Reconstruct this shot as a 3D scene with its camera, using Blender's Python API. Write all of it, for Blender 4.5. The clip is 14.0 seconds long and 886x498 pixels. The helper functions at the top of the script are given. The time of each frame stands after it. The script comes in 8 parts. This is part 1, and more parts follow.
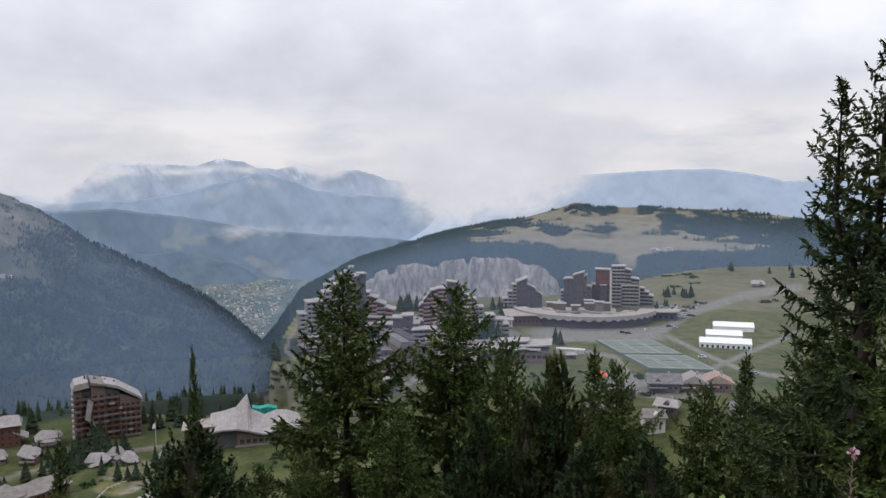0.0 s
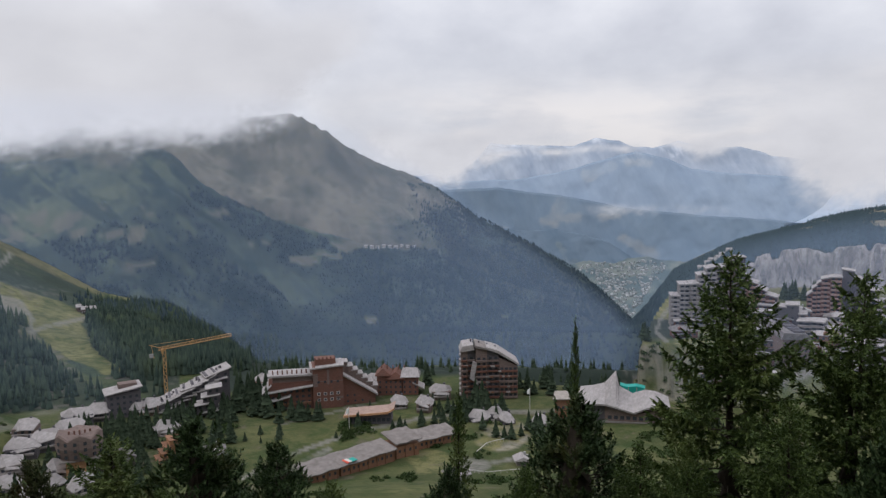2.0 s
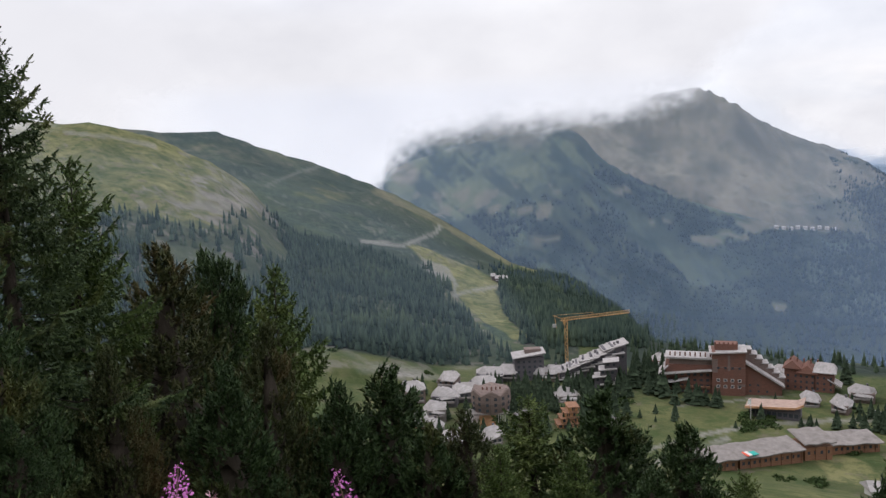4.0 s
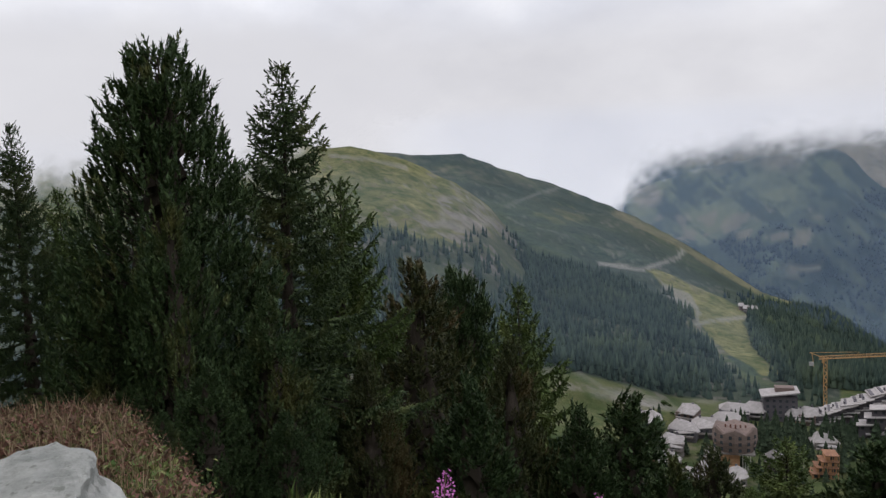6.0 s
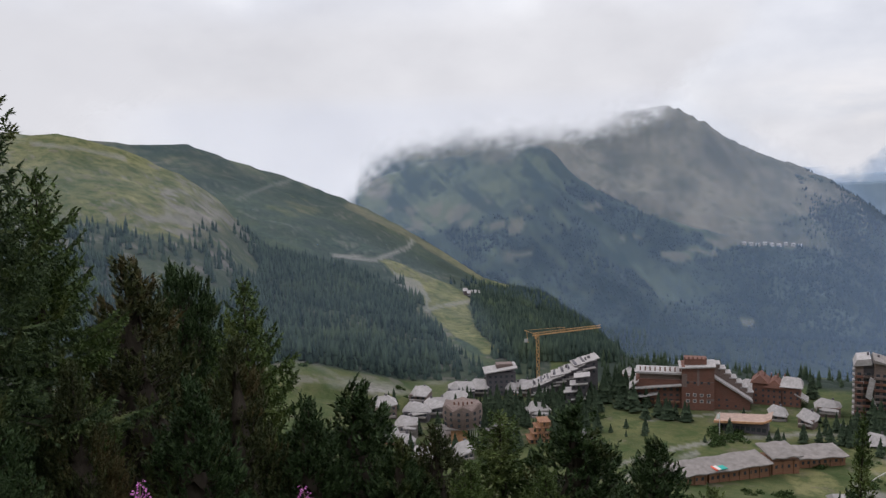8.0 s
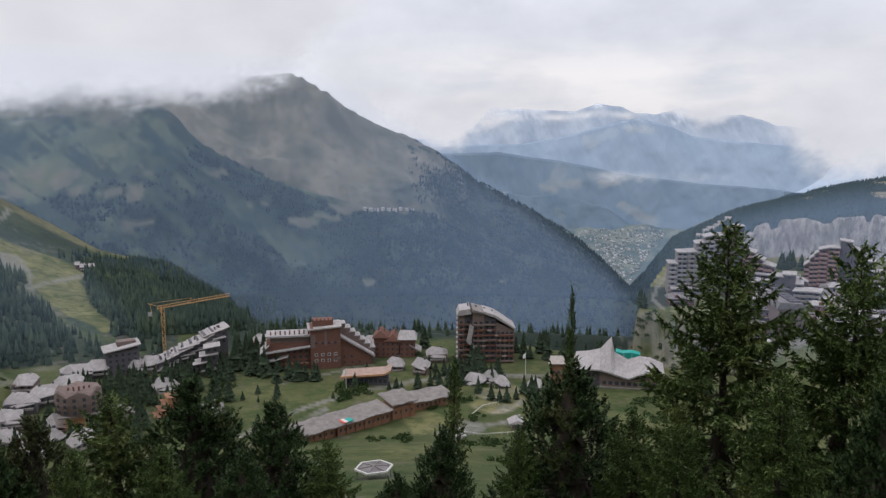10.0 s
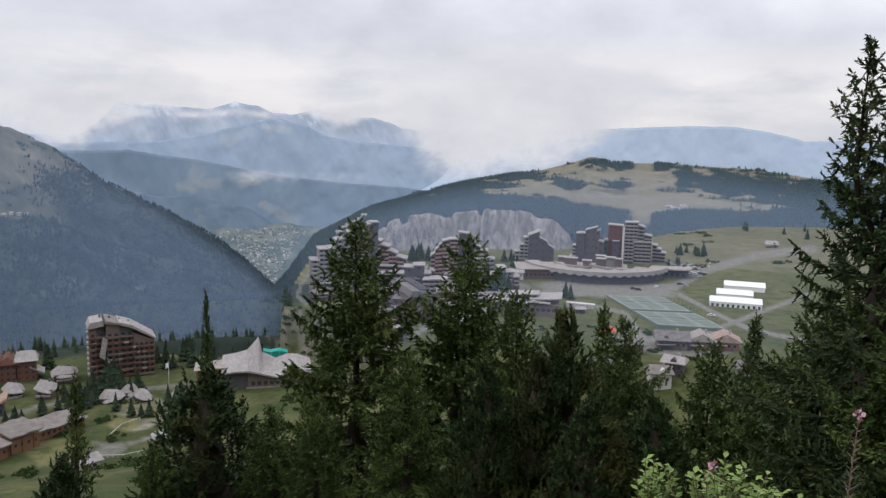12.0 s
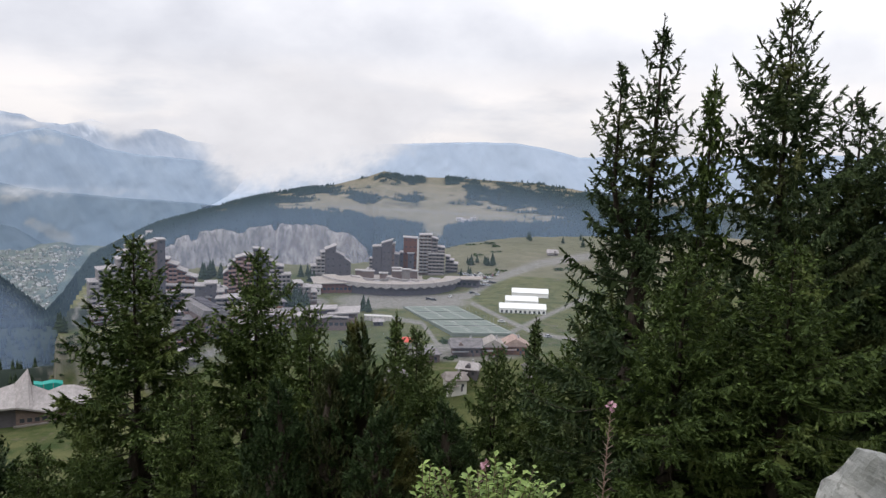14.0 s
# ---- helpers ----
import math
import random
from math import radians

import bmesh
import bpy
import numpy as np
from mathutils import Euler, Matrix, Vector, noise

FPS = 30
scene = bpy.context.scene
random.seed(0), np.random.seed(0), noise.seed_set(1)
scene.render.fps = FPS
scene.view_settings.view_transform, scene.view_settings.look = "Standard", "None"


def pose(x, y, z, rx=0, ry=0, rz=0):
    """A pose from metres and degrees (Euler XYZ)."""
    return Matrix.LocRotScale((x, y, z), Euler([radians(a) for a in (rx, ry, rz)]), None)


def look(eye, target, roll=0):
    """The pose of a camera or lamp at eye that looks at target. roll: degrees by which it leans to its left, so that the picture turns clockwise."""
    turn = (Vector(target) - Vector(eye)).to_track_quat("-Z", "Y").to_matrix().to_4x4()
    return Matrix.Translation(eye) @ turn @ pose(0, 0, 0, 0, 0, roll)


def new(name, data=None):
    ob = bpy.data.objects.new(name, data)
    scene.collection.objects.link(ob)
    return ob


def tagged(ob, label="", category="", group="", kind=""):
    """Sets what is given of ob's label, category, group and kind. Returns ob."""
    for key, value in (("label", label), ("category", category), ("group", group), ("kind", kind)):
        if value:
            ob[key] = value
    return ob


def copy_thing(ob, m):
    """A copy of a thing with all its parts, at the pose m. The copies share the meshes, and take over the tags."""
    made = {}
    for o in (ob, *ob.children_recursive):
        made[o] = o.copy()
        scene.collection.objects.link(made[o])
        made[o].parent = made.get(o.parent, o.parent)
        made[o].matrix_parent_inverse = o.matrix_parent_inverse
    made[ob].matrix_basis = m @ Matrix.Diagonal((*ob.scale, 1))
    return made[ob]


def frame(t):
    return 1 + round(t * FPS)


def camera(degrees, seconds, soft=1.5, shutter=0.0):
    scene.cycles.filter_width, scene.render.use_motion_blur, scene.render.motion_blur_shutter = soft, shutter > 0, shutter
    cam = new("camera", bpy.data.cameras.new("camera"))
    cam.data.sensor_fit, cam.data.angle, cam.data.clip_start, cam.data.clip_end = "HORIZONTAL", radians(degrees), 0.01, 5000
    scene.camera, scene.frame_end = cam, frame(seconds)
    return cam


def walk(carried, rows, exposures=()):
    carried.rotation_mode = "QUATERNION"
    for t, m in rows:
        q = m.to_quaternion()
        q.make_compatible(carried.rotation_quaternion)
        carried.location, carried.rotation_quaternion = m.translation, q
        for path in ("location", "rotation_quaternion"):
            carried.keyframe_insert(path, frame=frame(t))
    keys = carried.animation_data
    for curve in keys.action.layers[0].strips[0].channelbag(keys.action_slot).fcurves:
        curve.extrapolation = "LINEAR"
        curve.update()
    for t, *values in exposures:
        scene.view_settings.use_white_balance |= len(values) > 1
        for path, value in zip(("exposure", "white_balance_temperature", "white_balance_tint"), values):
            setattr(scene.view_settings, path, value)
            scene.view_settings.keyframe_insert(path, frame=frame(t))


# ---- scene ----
# The lookout stands above a mountain resort: eye at z = 100, resort plateau near z = 0.
EYE = 100.0
ARM = 0.5            # the camera is held at arm's length and swings round the body
cam = camera(59.2, 14.0, soft=1.4)
# seconds, yaw, pitch, roll
ROWS = [
    (0.0, -6.31, -4.65, 0.25), (0.5, 0.97, -5.8, 0.05), (1.0, 7.71, -5.95, 0.08), (1.5, 13.66, -5.99, 0.4),
    (2.0, 20.62, -5.92, 0.89), (2.5, 28.05, -5.79, 1.35), (3.0, 35.97, -5.65, 1.75), (3.5, 43.74, -5.86, 1.94),
    (4.0, 49.43, -6.73, 2.29), (4.2, 53.75, -6.79, 2.73), (4.7, 60.55, -6.35, 2.55), (5.2, 65.05, -5.55, 2.25),
    (5.7, 66.95, -4.85, 1.95), (6.3, 66.46, -4.12, 2.16), (6.5, 66.08, -3.79, 2.3), (7.0, 59.87, -3.62, 2.27),
    (7.2, 57.4, -3.8, 2.0), (7.7, 51.2, -4.9, 1.9), (8.3, 43.6, -6.5, 1.65), (8.8, 37.0, -7.5, 1.45),
    (9.3, 30.39, -8.18, 1.06), (9.5, 27.34, -8.43, 0.53), (10.0, 20.65, -8.57, -0.1), (10.5, 13.26, -8.62, -0.85),
    (11.0, 6.0, -8.65, -1.19), (11.5, 0.47, -8.61, -1.12), (12.0, -5.2, -8.28, -1.38), (12.5, -11.08, -7.65, -1.48),
    (13.0, -17.01, -6.95, -1.92), (13.5, -18.86, -6.88, -1.89), (14.0, -20.11, -6.83, -1.88),
]
EXPOSURES = [(0.0, 0.02, 6250, 11), (1.0, 0.0, 6250, 11), (2.0, -0.06, 6250, 11), (3.0, -0.02, 6250, 11), (4.0, 0.33, 6350, 11), (6.5, 0.03, 6350, 11), (7.0, 0.05, 6350, 11), (9.5, 0.15, 6250, 11), (10.2, 0.06, 6250, 11), (11.5, 0.10, 6250, 11), (12.2, 0.05, 6280, 11), (13.0, 0.17, 6350, 11), (13.5, 0.25, 6380, 11), (14.0, 0.24, 6400, 11)]
walk(cam, [(t, pose(-ARM * math.sin(radians(yaw)), ARM * (math.cos(radians(yaw)) - 1), EYE, 90 + pitch, roll, yaw))
           for t, yaw, pitch, roll in ROWS], EXPOSURES)


# ---- node helpers ----
def tree_of(mat):
    mat.use_nodes = True
    nt = mat.node_tree
    nt.nodes.clear()
    return nt


def nd(nt, kind, **kw):
    n = nt.nodes.new(kind)
    for k, v in kw.items():
        if k in n.inputs.keys():
            n.inputs[k].default_value = v
    return n


def math_node(nt, op, a, b=None, clamp=False):
    n = nt.nodes.new("ShaderNodeMath")
    n.operation, n.use_clamp = op, clamp
    for i, v in enumerate((a, b)):
        if v is None:
            continue
        if isinstance(v, (int, float)):
            n.inputs[i].default_value = v
        else:
            nt.links.new(v, n.inputs[i])
    return n.outputs[0]


def mix_node(nt, fac, a, b, blend="MIX"):
    n = nt.nodes.new("ShaderNodeMix")
    n.data_type, n.blend_type = "RGBA", blend
    for sock, v in ((n.inputs["Factor"], fac), (n.inputs[6], a), (n.inputs[7], b)):
        if isinstance(v, (int, float)):
            sock.default_value = v
        elif isinstance(v, tuple):
            sock.default_value = (*v[:3], 1)
        else:
            nt.links.new(v, sock)
    return n.outputs[2]


def ramp_node(nt, value, stops):
    n = nt.nodes.new("ShaderNodeValToRGB")
    while len(n.color_ramp.elements) < len(stops):
        n.color_ramp.elements.new(0.5)
    for e, (p, c) in zip(n.color_ramp.elements, stops):
        e.position = p
        e.color = (c, c, c, 1) if isinstance(c, (int, float)) else (*c, 1)
    nt.links.new(value, n.inputs[0])
    return n.outputs[0]


def noise_node(nt, vec, scale, detail=4.0, rough=0.6):
    n = nt.nodes.new("ShaderNodeTexNoise")
    n.inputs["Scale"].default_value, n.inputs["Detail"].default_value = scale, detail
    n.inputs["Roughness"].default_value = rough
    if vec is not None:
        nt.links.new(vec, n.inputs["Vector"])
    return n.outputs[0]


def map_node(nt, vec, scale=(1, 1, 1), loc=(0, 0, 0), rot=(0, 0, 0)):
    n = nt.nodes.new("ShaderNodeMapping")
    n.inputs["Scale"].default_value, n.inputs["Location"].default_value = scale, loc
    n.inputs["Rotation"].default_value = rot
    nt.links.new(vec, n.inputs["Vector"])
    return n.outputs[0]


# ---- world and sun: a closed sky of stratus with a warm lighter band low over the valley ----
SUN_ELEVATION, SUN_AZIMUTH = 48.0, -120.0
world = bpy.data.worlds.new("overcast")
scene.world = world
world.use_nodes = True
wt = world.node_tree
wt.nodes.clear()
sky = wt.nodes.new("ShaderNodeTexSky")
sky.sky_type, sky.sun_disc = "NISHITA", False
sky.sun_elevation, sky.sun_rotation = radians(SUN_ELEVATION), radians(SUN_AZIMUTH)
bg_sky = nd(wt, "ShaderNodeBackground", Strength=0.1)
wt.links.new(sky.outputs[0], bg_sky.inputs[0])
tc = wt.nodes.new("ShaderNodeTexCoord")
sep = wt.nodes.new("ShaderNodeSeparateXYZ")
wt.links.new(tc.outputs["Generated"], sep.inputs[0])
billow = noise_node(wt, map_node(wt, tc.outputs["Generated"], (2.7, 2.7, 4.6), (3.1, 1.7, 0.4)), 1.0, 6.0, 0.50)
puff = noise_node(wt, map_node(wt, tc.outputs["Generated"], (7.0, 7.0, 11.5), (0.4, 5.0, 0.2)), 1.0, 5.0, 0.52)
n3 = noise_node(wt, map_node(wt, tc.outputs["Generated"], (4, 4, 15), (2.0, 0.3, 0)), 1.0, 5.0, 0.55)
shade = math_node(wt, "ADD", math_node(wt, "MULTIPLY", billow, 0.68), math_node(wt, "MULTIPLY", puff, 0.32))
cloud = ramp_node(wt, shade, [(0.34, (0.53, 0.535, 0.58)), (0.44, (0.64, 0.645, 0.685)), (0.53, (0.74, 0.74, 0.77)), (0.62, (0.86, 0.855, 0.865))])
# lighter, warmer gaps just over the horizon, away from the high mountains
low = ramp_node(wt, sep.outputs[2], [(0.0, 0.5), (0.02, 0.9), (0.07, 1.0), (0.125, 0.0)])
open_side = ramp_node(wt, math_node(wt, "ADD", math_node(wt, "MULTIPLY", sep.outputs[0], 0.5), 0.5), [(0.24, 0.0), (0.34, 1.0)])
gap = math_node(wt, "MULTIPLY", math_node(wt, "MULTIPLY", low, open_side), ramp_node(wt, n3, [(0.38, 0.0), (0.58, 1.0)]))
cloud = mix_node(wt, math_node(wt, "MULTIPLY", gap, 0.8), cloud, (0.925, 0.875, 0.845))
# plain dim land colour below the horizon
below = ramp_node(wt, math_node(wt, "ADD", sep.outputs[2], 0.06), [(0.0, 1.0), (0.001, 0.0)])
cloud = mix_node(wt, below, cloud, (0.10, 0.12, 0.12))
# an overcast sky is brighter towards the zenith
bg_cloud = nd(wt, "ShaderNodeBackground")
wt.links.new(math_node(wt, "ADD", math_node(wt, "MULTIPLY", math_node(wt, "MAXIMUM", sep.outputs[2], 0.0), 1.2), 0.92), bg_cloud.inputs["Strength"])
wt.links.new(cloud, bg_cloud.inputs[0])
wmix = wt.nodes.new("ShaderNodeMixShader")
wmix.inputs[0].default_value = 0.96
wt.links.new(bg_sky.outputs[0], wmix.inputs[1])
wt.links.new(bg_cloud.outputs[0], wmix.inputs[2])
wout = wt.nodes.new("ShaderNodeOutputWorld")
wt.links.new(wmix.outputs[0], wout.inputs[0])

sun = new("sun", bpy.data.lights.new("sun", "SUN"))
sun.data.energy, sun.data.angle, sun.data.color = 0.7, radians(35), (1.0, 0.96, 0.9)
sun.matrix_world = look((0, 0, 300), (-60 * math.sin(radians(SUN_AZIMUTH)), -60 * math.cos(radians(SUN_AZIMUTH)), 300 - 60 * math.tan(radians(SUN_ELEVATION))))


# ---- smooth numpy noise for the land ----
_table = np.random.RandomState(7).rand(256, 256)


def vnoise(x, y):
    xi, yi = np.floor(x).astype(int), np.floor(y).astype(int)
    fx, fy = x - xi, y - yi
    fx, fy = fx * fx * (3 - 2 * fx), fy * fy * (3 - 2 * fy)
    a, b = _table[xi & 255, yi & 255], _table[(xi + 1) & 255, yi & 255]
    c, d = _table[xi & 255, (yi + 1) & 255], _table[(xi + 1) & 255, (yi + 1) & 255]
    return (a * (1 - fx) + b * fx) * (1 - fy) + (c * (1 - fx) + d * fx) * fy


def fbm(x, y, octaves=4, gain=0.5):
    total, amp, norm = 0.0, 1.0, 0.0
    for k in range(octaves):
        total = total + amp * vnoise(x * 2 ** k + 17.3 * k, y * 2 ** k + 9.1 * k)
        norm += amp
        amp *= gain
    return total / norm - 0.5


def smooth(x, a, b):
    u = np.clip((x - a) / (b - a), 0, 1)
    return u * u * (3 - 2 * u)


def rise(dip, dist):
    """Height of a point at that dip (degrees) and distance from the lookout."""
    return EYE + np.tan(np.radians(dip)) * dist


def massif(a, r, az, dip, dist, foot_r, foot_z, power=1.0, rough=0.0, back=0.45, grain=150.0):
    """A mountain mass: crest over bearings az, a flank down to its foot on the near side, falling away behind."""
    rc = np.interp(a, az, dist)
    zc = rise(np.interp(a, az, dip), rc)
    u = np.clip((r - foot_r) / (rc - foot_r), 0, 1)
    z = foot_z + (zc - foot_z) * u ** power
    z = np.where(r > rc, zc - (r - rc) * back, z)
    z = np.where(r < foot_r, foot_z - (foot_r - r) * 0.9, z)
    x, y = r * np.sin(np.radians(a)), r * np.cos(np.radians(a))
    ribs = np.abs(fbm(x / grain, y / grain, 4)) * 2
    z = z - rough * ribs * np.sin(np.pi * np.clip(u, 0, 1)) ** 0.8
    z = z + rough * 0.10 * fbm(x / 18, y / 18, 3)
    return z


def height(a, r):
    a, r = np.asarray(a, float), np.asarray(r, float)
    a = (a + 180) % 360 - 180
    x, y = r * np.sin(np.radians(a)), r * np.cos(np.radians(a))
    # slope under the lookout, gentler to the far left where the path runs on
    near = np.interp(r, [0, 2.5, 6, 11, 17, 40, 90, 170, 250, 330], [98.4, 98.3, 96.6, 93.6, 90.4, 78, 52, 16, -8, -22])
    path = np.interp(r, [0, 3, 8, 13, 20, 40, 90, 170, 250, 330], [98.4, 98.3, 97.0, 95.2, 93.0, 84, 58, 20, -8, -20])
    left = smooth(-a, 66, 84)
    near = near * (1 - left) + path * left
    flat = 0.7 * smooth(-a, 86, 93) * (1 - smooth(r, 9, 30))
    near = near * (1 - flat) + (98.4 - 0.04 * r) * flat
    # unseen steep bank behind the lookout, raised to keep sky light off near trees
    shade_bank = smooth(np.abs(a + 10), 98, 128)
    near = near * (1 - shade_bank) + (98.4 + 0.35 * np.minimum(r, 5) + 1.1 * np.clip(r - 5, 0, 260)) * shade_bank
    near = near + 1.2 * fbm(x / 25, y / 25, 3) * smooth(r, 5, 40) + 0.25 * fbm(x / 2.5, y / 2.5, 3) * smooth(r, 1.5, 5)
    # benches of the resort
    bench = np.interp(a, [-70, -58, -50, -30, -10, 0, 20], [-6, -12, -24, -26, -26, -25, -22]) + 3 * fbm(x / 60, y / 60, 3)
    rim_a = a + 1.5 * fbm(x / 24, y / 24, 4, 0.6)
    jag = 15 * fbm(x / 20, y / 20, 5, 0.65)
    rim_r = np.interp(a, [-7, -6, -3, -1, 2], [440, 434, 428, 405, 330])
    plateau = smooth(rim_a, -7.0, -6.4) * smooth(r + jag, rim_r, rim_r + np.interp(a, [-6, -3, -1, 2], [12, 14, 40, 100]))
    plateau = plateau + smooth(a, 12, 20) * smooth(r, 300, 360) * (1 - plateau)
    bench = bench * (1 - plateau) + plateau * (0.0 + 1.0 * fbm(x / 70, y / 70, 3))
    bench = bench + smooth(a, 18, 27) * np.clip(r - 560, 0, 400) * 0.035
    edge = np.interp(a, [-62, -56, -45, -36, -20, -7.5, -6.6, -5.6, -4.6, -3.0, 5, 15, 22, 40], [520, 520, 520, 520, 475, 430, 430, 520, 610, 650, 690, 720, 860, 980])
    fall = np.clip(r - edge, 0, None)
    steep = np.interp(a, [-10, -7, -5, 0, 16, 25], [0.7, 0.9, 2.0, 1.2, 0.8, 0.35])
    land = np.where(r < 330, np.maximum(near, bench - 4), bench)
    land = np.where(r < 250, near, np.where(r < 330, near * (1 - smooth(r, 250, 330)) + bench * smooth(r, 250, 330), bench))
    land = land - fall * steep
    land = np.maximum(land, np.interp(a, [-60, -20, 0, 30], [-380, -420, -330, -160]) - (r - 1000) * np.interp(a, [-30, -8, 0, 10], [0.0, 0.085, 0.075, 0.0]))
    # valley floor with the far town
    land = np.where(r > 2900, np.maximum(land, rise(np.interp(r, [2900, 3300, 4300, 4900], [-12.5, -10.9, -6.7, -5.0]) + 0.9 * fbm(a * 0.5, a * 0 + 4.4, 4) * smooth(r, 3500, 4300), r)), land)
    # grassy rocky hill, then the ridge behind it with the pistes
    hill_a = massif(a, r, [-130, -90, -80, -75.1, -73.5, -71.9, -69.5, -67, -65.4, -63.4, -62.2, -61, -59.8, -55.8, -52.2, -49.5, -47, -44.7, -42, -40, -36],
                    [8, 5.0, 3.9, 3.2, 3.3, 2.9, 2.15, 0.85, 0.0, -1.6, -3.2, -4.6, -5.9, -6.9, -8.3, -10.9, -13.4, -15.6, -16.6, -18, -19],
                    [900, 900, 900, 900, 900, 900, 900, 890, 880, 870, 865, 860, 855, 840, 810, 760, 700, 640, 580, 550, 520], 400, np.interp(a, [-70, -55, -48, -42], [2, -10, -24, -26]), 0.9, 12, 0.8, 90)
    hill_b = massif(a, r, [-130, -80, -70, -67.8, -65.3, -62.1, -58.4, -56.8, -54.9, -52.9, -50.3, -47.2, -44.7, -41.5, -40, -37, -33],
                    [6, 3.5, 2.6, 2.45, 2.4, 1.1, -0.15, -0.9, -1.7, -2.65, -4.15, -6.2, -7.9, -8.9, -9.6, -11.6, -15.5],
                    [1500, 1500, 1500, 1490, 1480, 1450, 1420, 1410, 1390, 1370, 1330, 1270, 1200, 1110, 1060, 950, 800], 500, np.interp(a, [-60, -48, -38], [-30, -30, -30]), 1.15, 16, 0.7, 130)
    # the great peak across the gorge, with a wooded spur before its scree face
    peak = massif(a, r, [-140, -75, -60, -53, -44, -37, -33.1, -31.5, -30.7, -29.1, -26.7, -23.8, -21.4, -19.9, -18.1, -14.5, -10.5, -8.1, -6.8, -5.4, -4],
                  [6, 5.5, 4.6, 4.4, 4.5, 4.5, 4.3, 4.06, 3.85, 2.85, 1.2, -0.05, -1.1, -2.3, -3.6, -5.45, -7.8, -9.85, -11.1, -12.6, -16],
                  [3300, 3300, 3300, 3300, 3300, 3300, 3250, 3220, 3200, 3150, 3120, 3100, 3080, 3050, 3020, 2980, 2930, 2900, 2880, 2850, 2830],
                  1450, -420, np.interp(a, [-46, -38, -30, -24, -16], [1.05, 1.7, 1.7, 1.45, 1.05]), 130, 0.7, 420)
    spur = massif(a, r, [-60, -50, -45, -41, -39.6, -38, -35.3, -32.5, -29.6, -28.4, -26, -22, -18, -14, -10],
                  [-3, 0.4, 1.4, 1.8, 1.4, -0.55, -2.3, -3.6, -4.45, -4.75, -5.5, -5.9, -7.9, -10.5, -14],
                  [2600, 2550, 2500, 2450, 2430, 2400, 2350, 2330, 2320, 2320, 2320, 2340, 2360, 2380, 2400], 1450, -430, 1.05, 60, 0.6, 300)
    peak = np.maximum(peak, spur)
    # the meadow hill beyond the rock face
    crag = smooth(a, -0.5, 1.0) * (1 - smooth(a, 14.8, 16.2))
    dip_top = np.interp(a, [-12, -8, -5.9, -4.2, -2.5, 0.1, 2.25, 4.4, 6.9, 9.3, 12.4, 14.7, 15.9, 17.4, 21, 23.5, 26.9, 29, 32, 40, 60, 120], [-14.5, -12.3, -10.0, -7.5, -6.4, -5.15, -4.55, -3.95, -3.3, -2.8, -2.3, -1.65, -1.2, -1.6, -1.55, -1.65, -1.75, -2.0, -2.4, -2.6, -2.0, 2.0])
    dip_rim = np.interp(a, [-6, -2.5, 0.9, 3.2, 4.5, 5.5, 6.3, 7.9, 11.5, 12.2, 13.4, 14.2, 15.1, 17, 20, 30, 50], [-12, -9.2, -6.4, -5.85, -5.7, -6.0, -5.65, -5.3, -5.3, -5.75, -5.9, -6.45, -7.3, -7.2, -6.7, -6.3, -5.5]) + 0.35 * fbm(a * 3.7, a * 0 + 8, 4, 0.65) * crag - 0.45 * crag * (np.abs(fbm(a * 0.55, a * 0 + 2.5, 2)) < 0.05)
    top = rise(dip_top, 2300.0)
    rim = rise(dip_rim, 1300.0)
    u = np.clip((r - 1300) / 1000, 0, 1)
    mead = rim + (top - rim) * u ** 1.1 + 9 * fbm(x / 170, y / 170, 4) * np.sin(np.pi * u)
    mead = np.where(r > 2300, top - (r - 2300) * 0.35, mead)
    face = rim - (1300 - r) * (3.2 * crag + 0.55 * (1 - crag)) + crag * 10 * fbm(a * 3, r / 8.0, 3)
    mead = np.where(r < 1300, face, mead)
    land = np.maximum.reduce([land, hill_a, hill_b, peak, mead])
    return land


# ---- the ground sheet: one polar net out to the horizon ----
inner = np.arange(-98, 50.01, 0.19)
AZ = np.concatenate([inner, np.arange(52, 262, 3.0)])
RR = np.concatenate([[0.6], 1.2 * 1.06 ** np.arange(0, 67), 60 * 1.04 ** np.arange(0, 35), 700 * 1.013 ** np.arange(1, 59), 1500 * 1.008 ** np.arange(0, 96), 3220 * 1.03 ** np.arange(0, 10)])
RR = RR[RR < 4290]
cliff_rows = np.arange(1256, 1312, 5.0)
RR = np.concatenate([RR[(RR < 235) | (RR > 700)], 235 * 1.0088 ** np.arange(0, 125)])
RR = np.sort(np.concatenate([RR, cliff_rows, [4300]]))
RR[0] = 0.0004
GA, GR = np.meshgrid(AZ, RR)
GZ = height(GA, GR)


def ground_z(az, r):
    return float(height(np.array([az]), np.array([r]))[0])


def spot(az, r, lift=0.0):
    return Vector((r * math.sin(radians(az)), r * math.cos(radians(az)), ground_z(az, r) + lift))


def dip_of(r, z):
    return np.degrees(np.arctan2(z - EYE, r))


def near_line(a, d, pts, width):
    """1 along a broken line of (bearing, dip) points, fading out at that width in degrees."""
    best = np.full(a.shape, 1e9)
    for (a0, d0), (a1, d1) in zip(pts, pts[1:]):
        t = np.clip(((a - a0) * (a1 - a0) + (d - d0) * (d1 - d0)) / ((a1 - a0) ** 2 + (d1 - d0) ** 2), 0, 1)
        best = np.minimum(best, np.hypot(a - a0 - t * (a1 - a0), d - d0 - t * (d1 - d0)))
    return 1 - smooth(best, width * 0.6, width * 1.2)


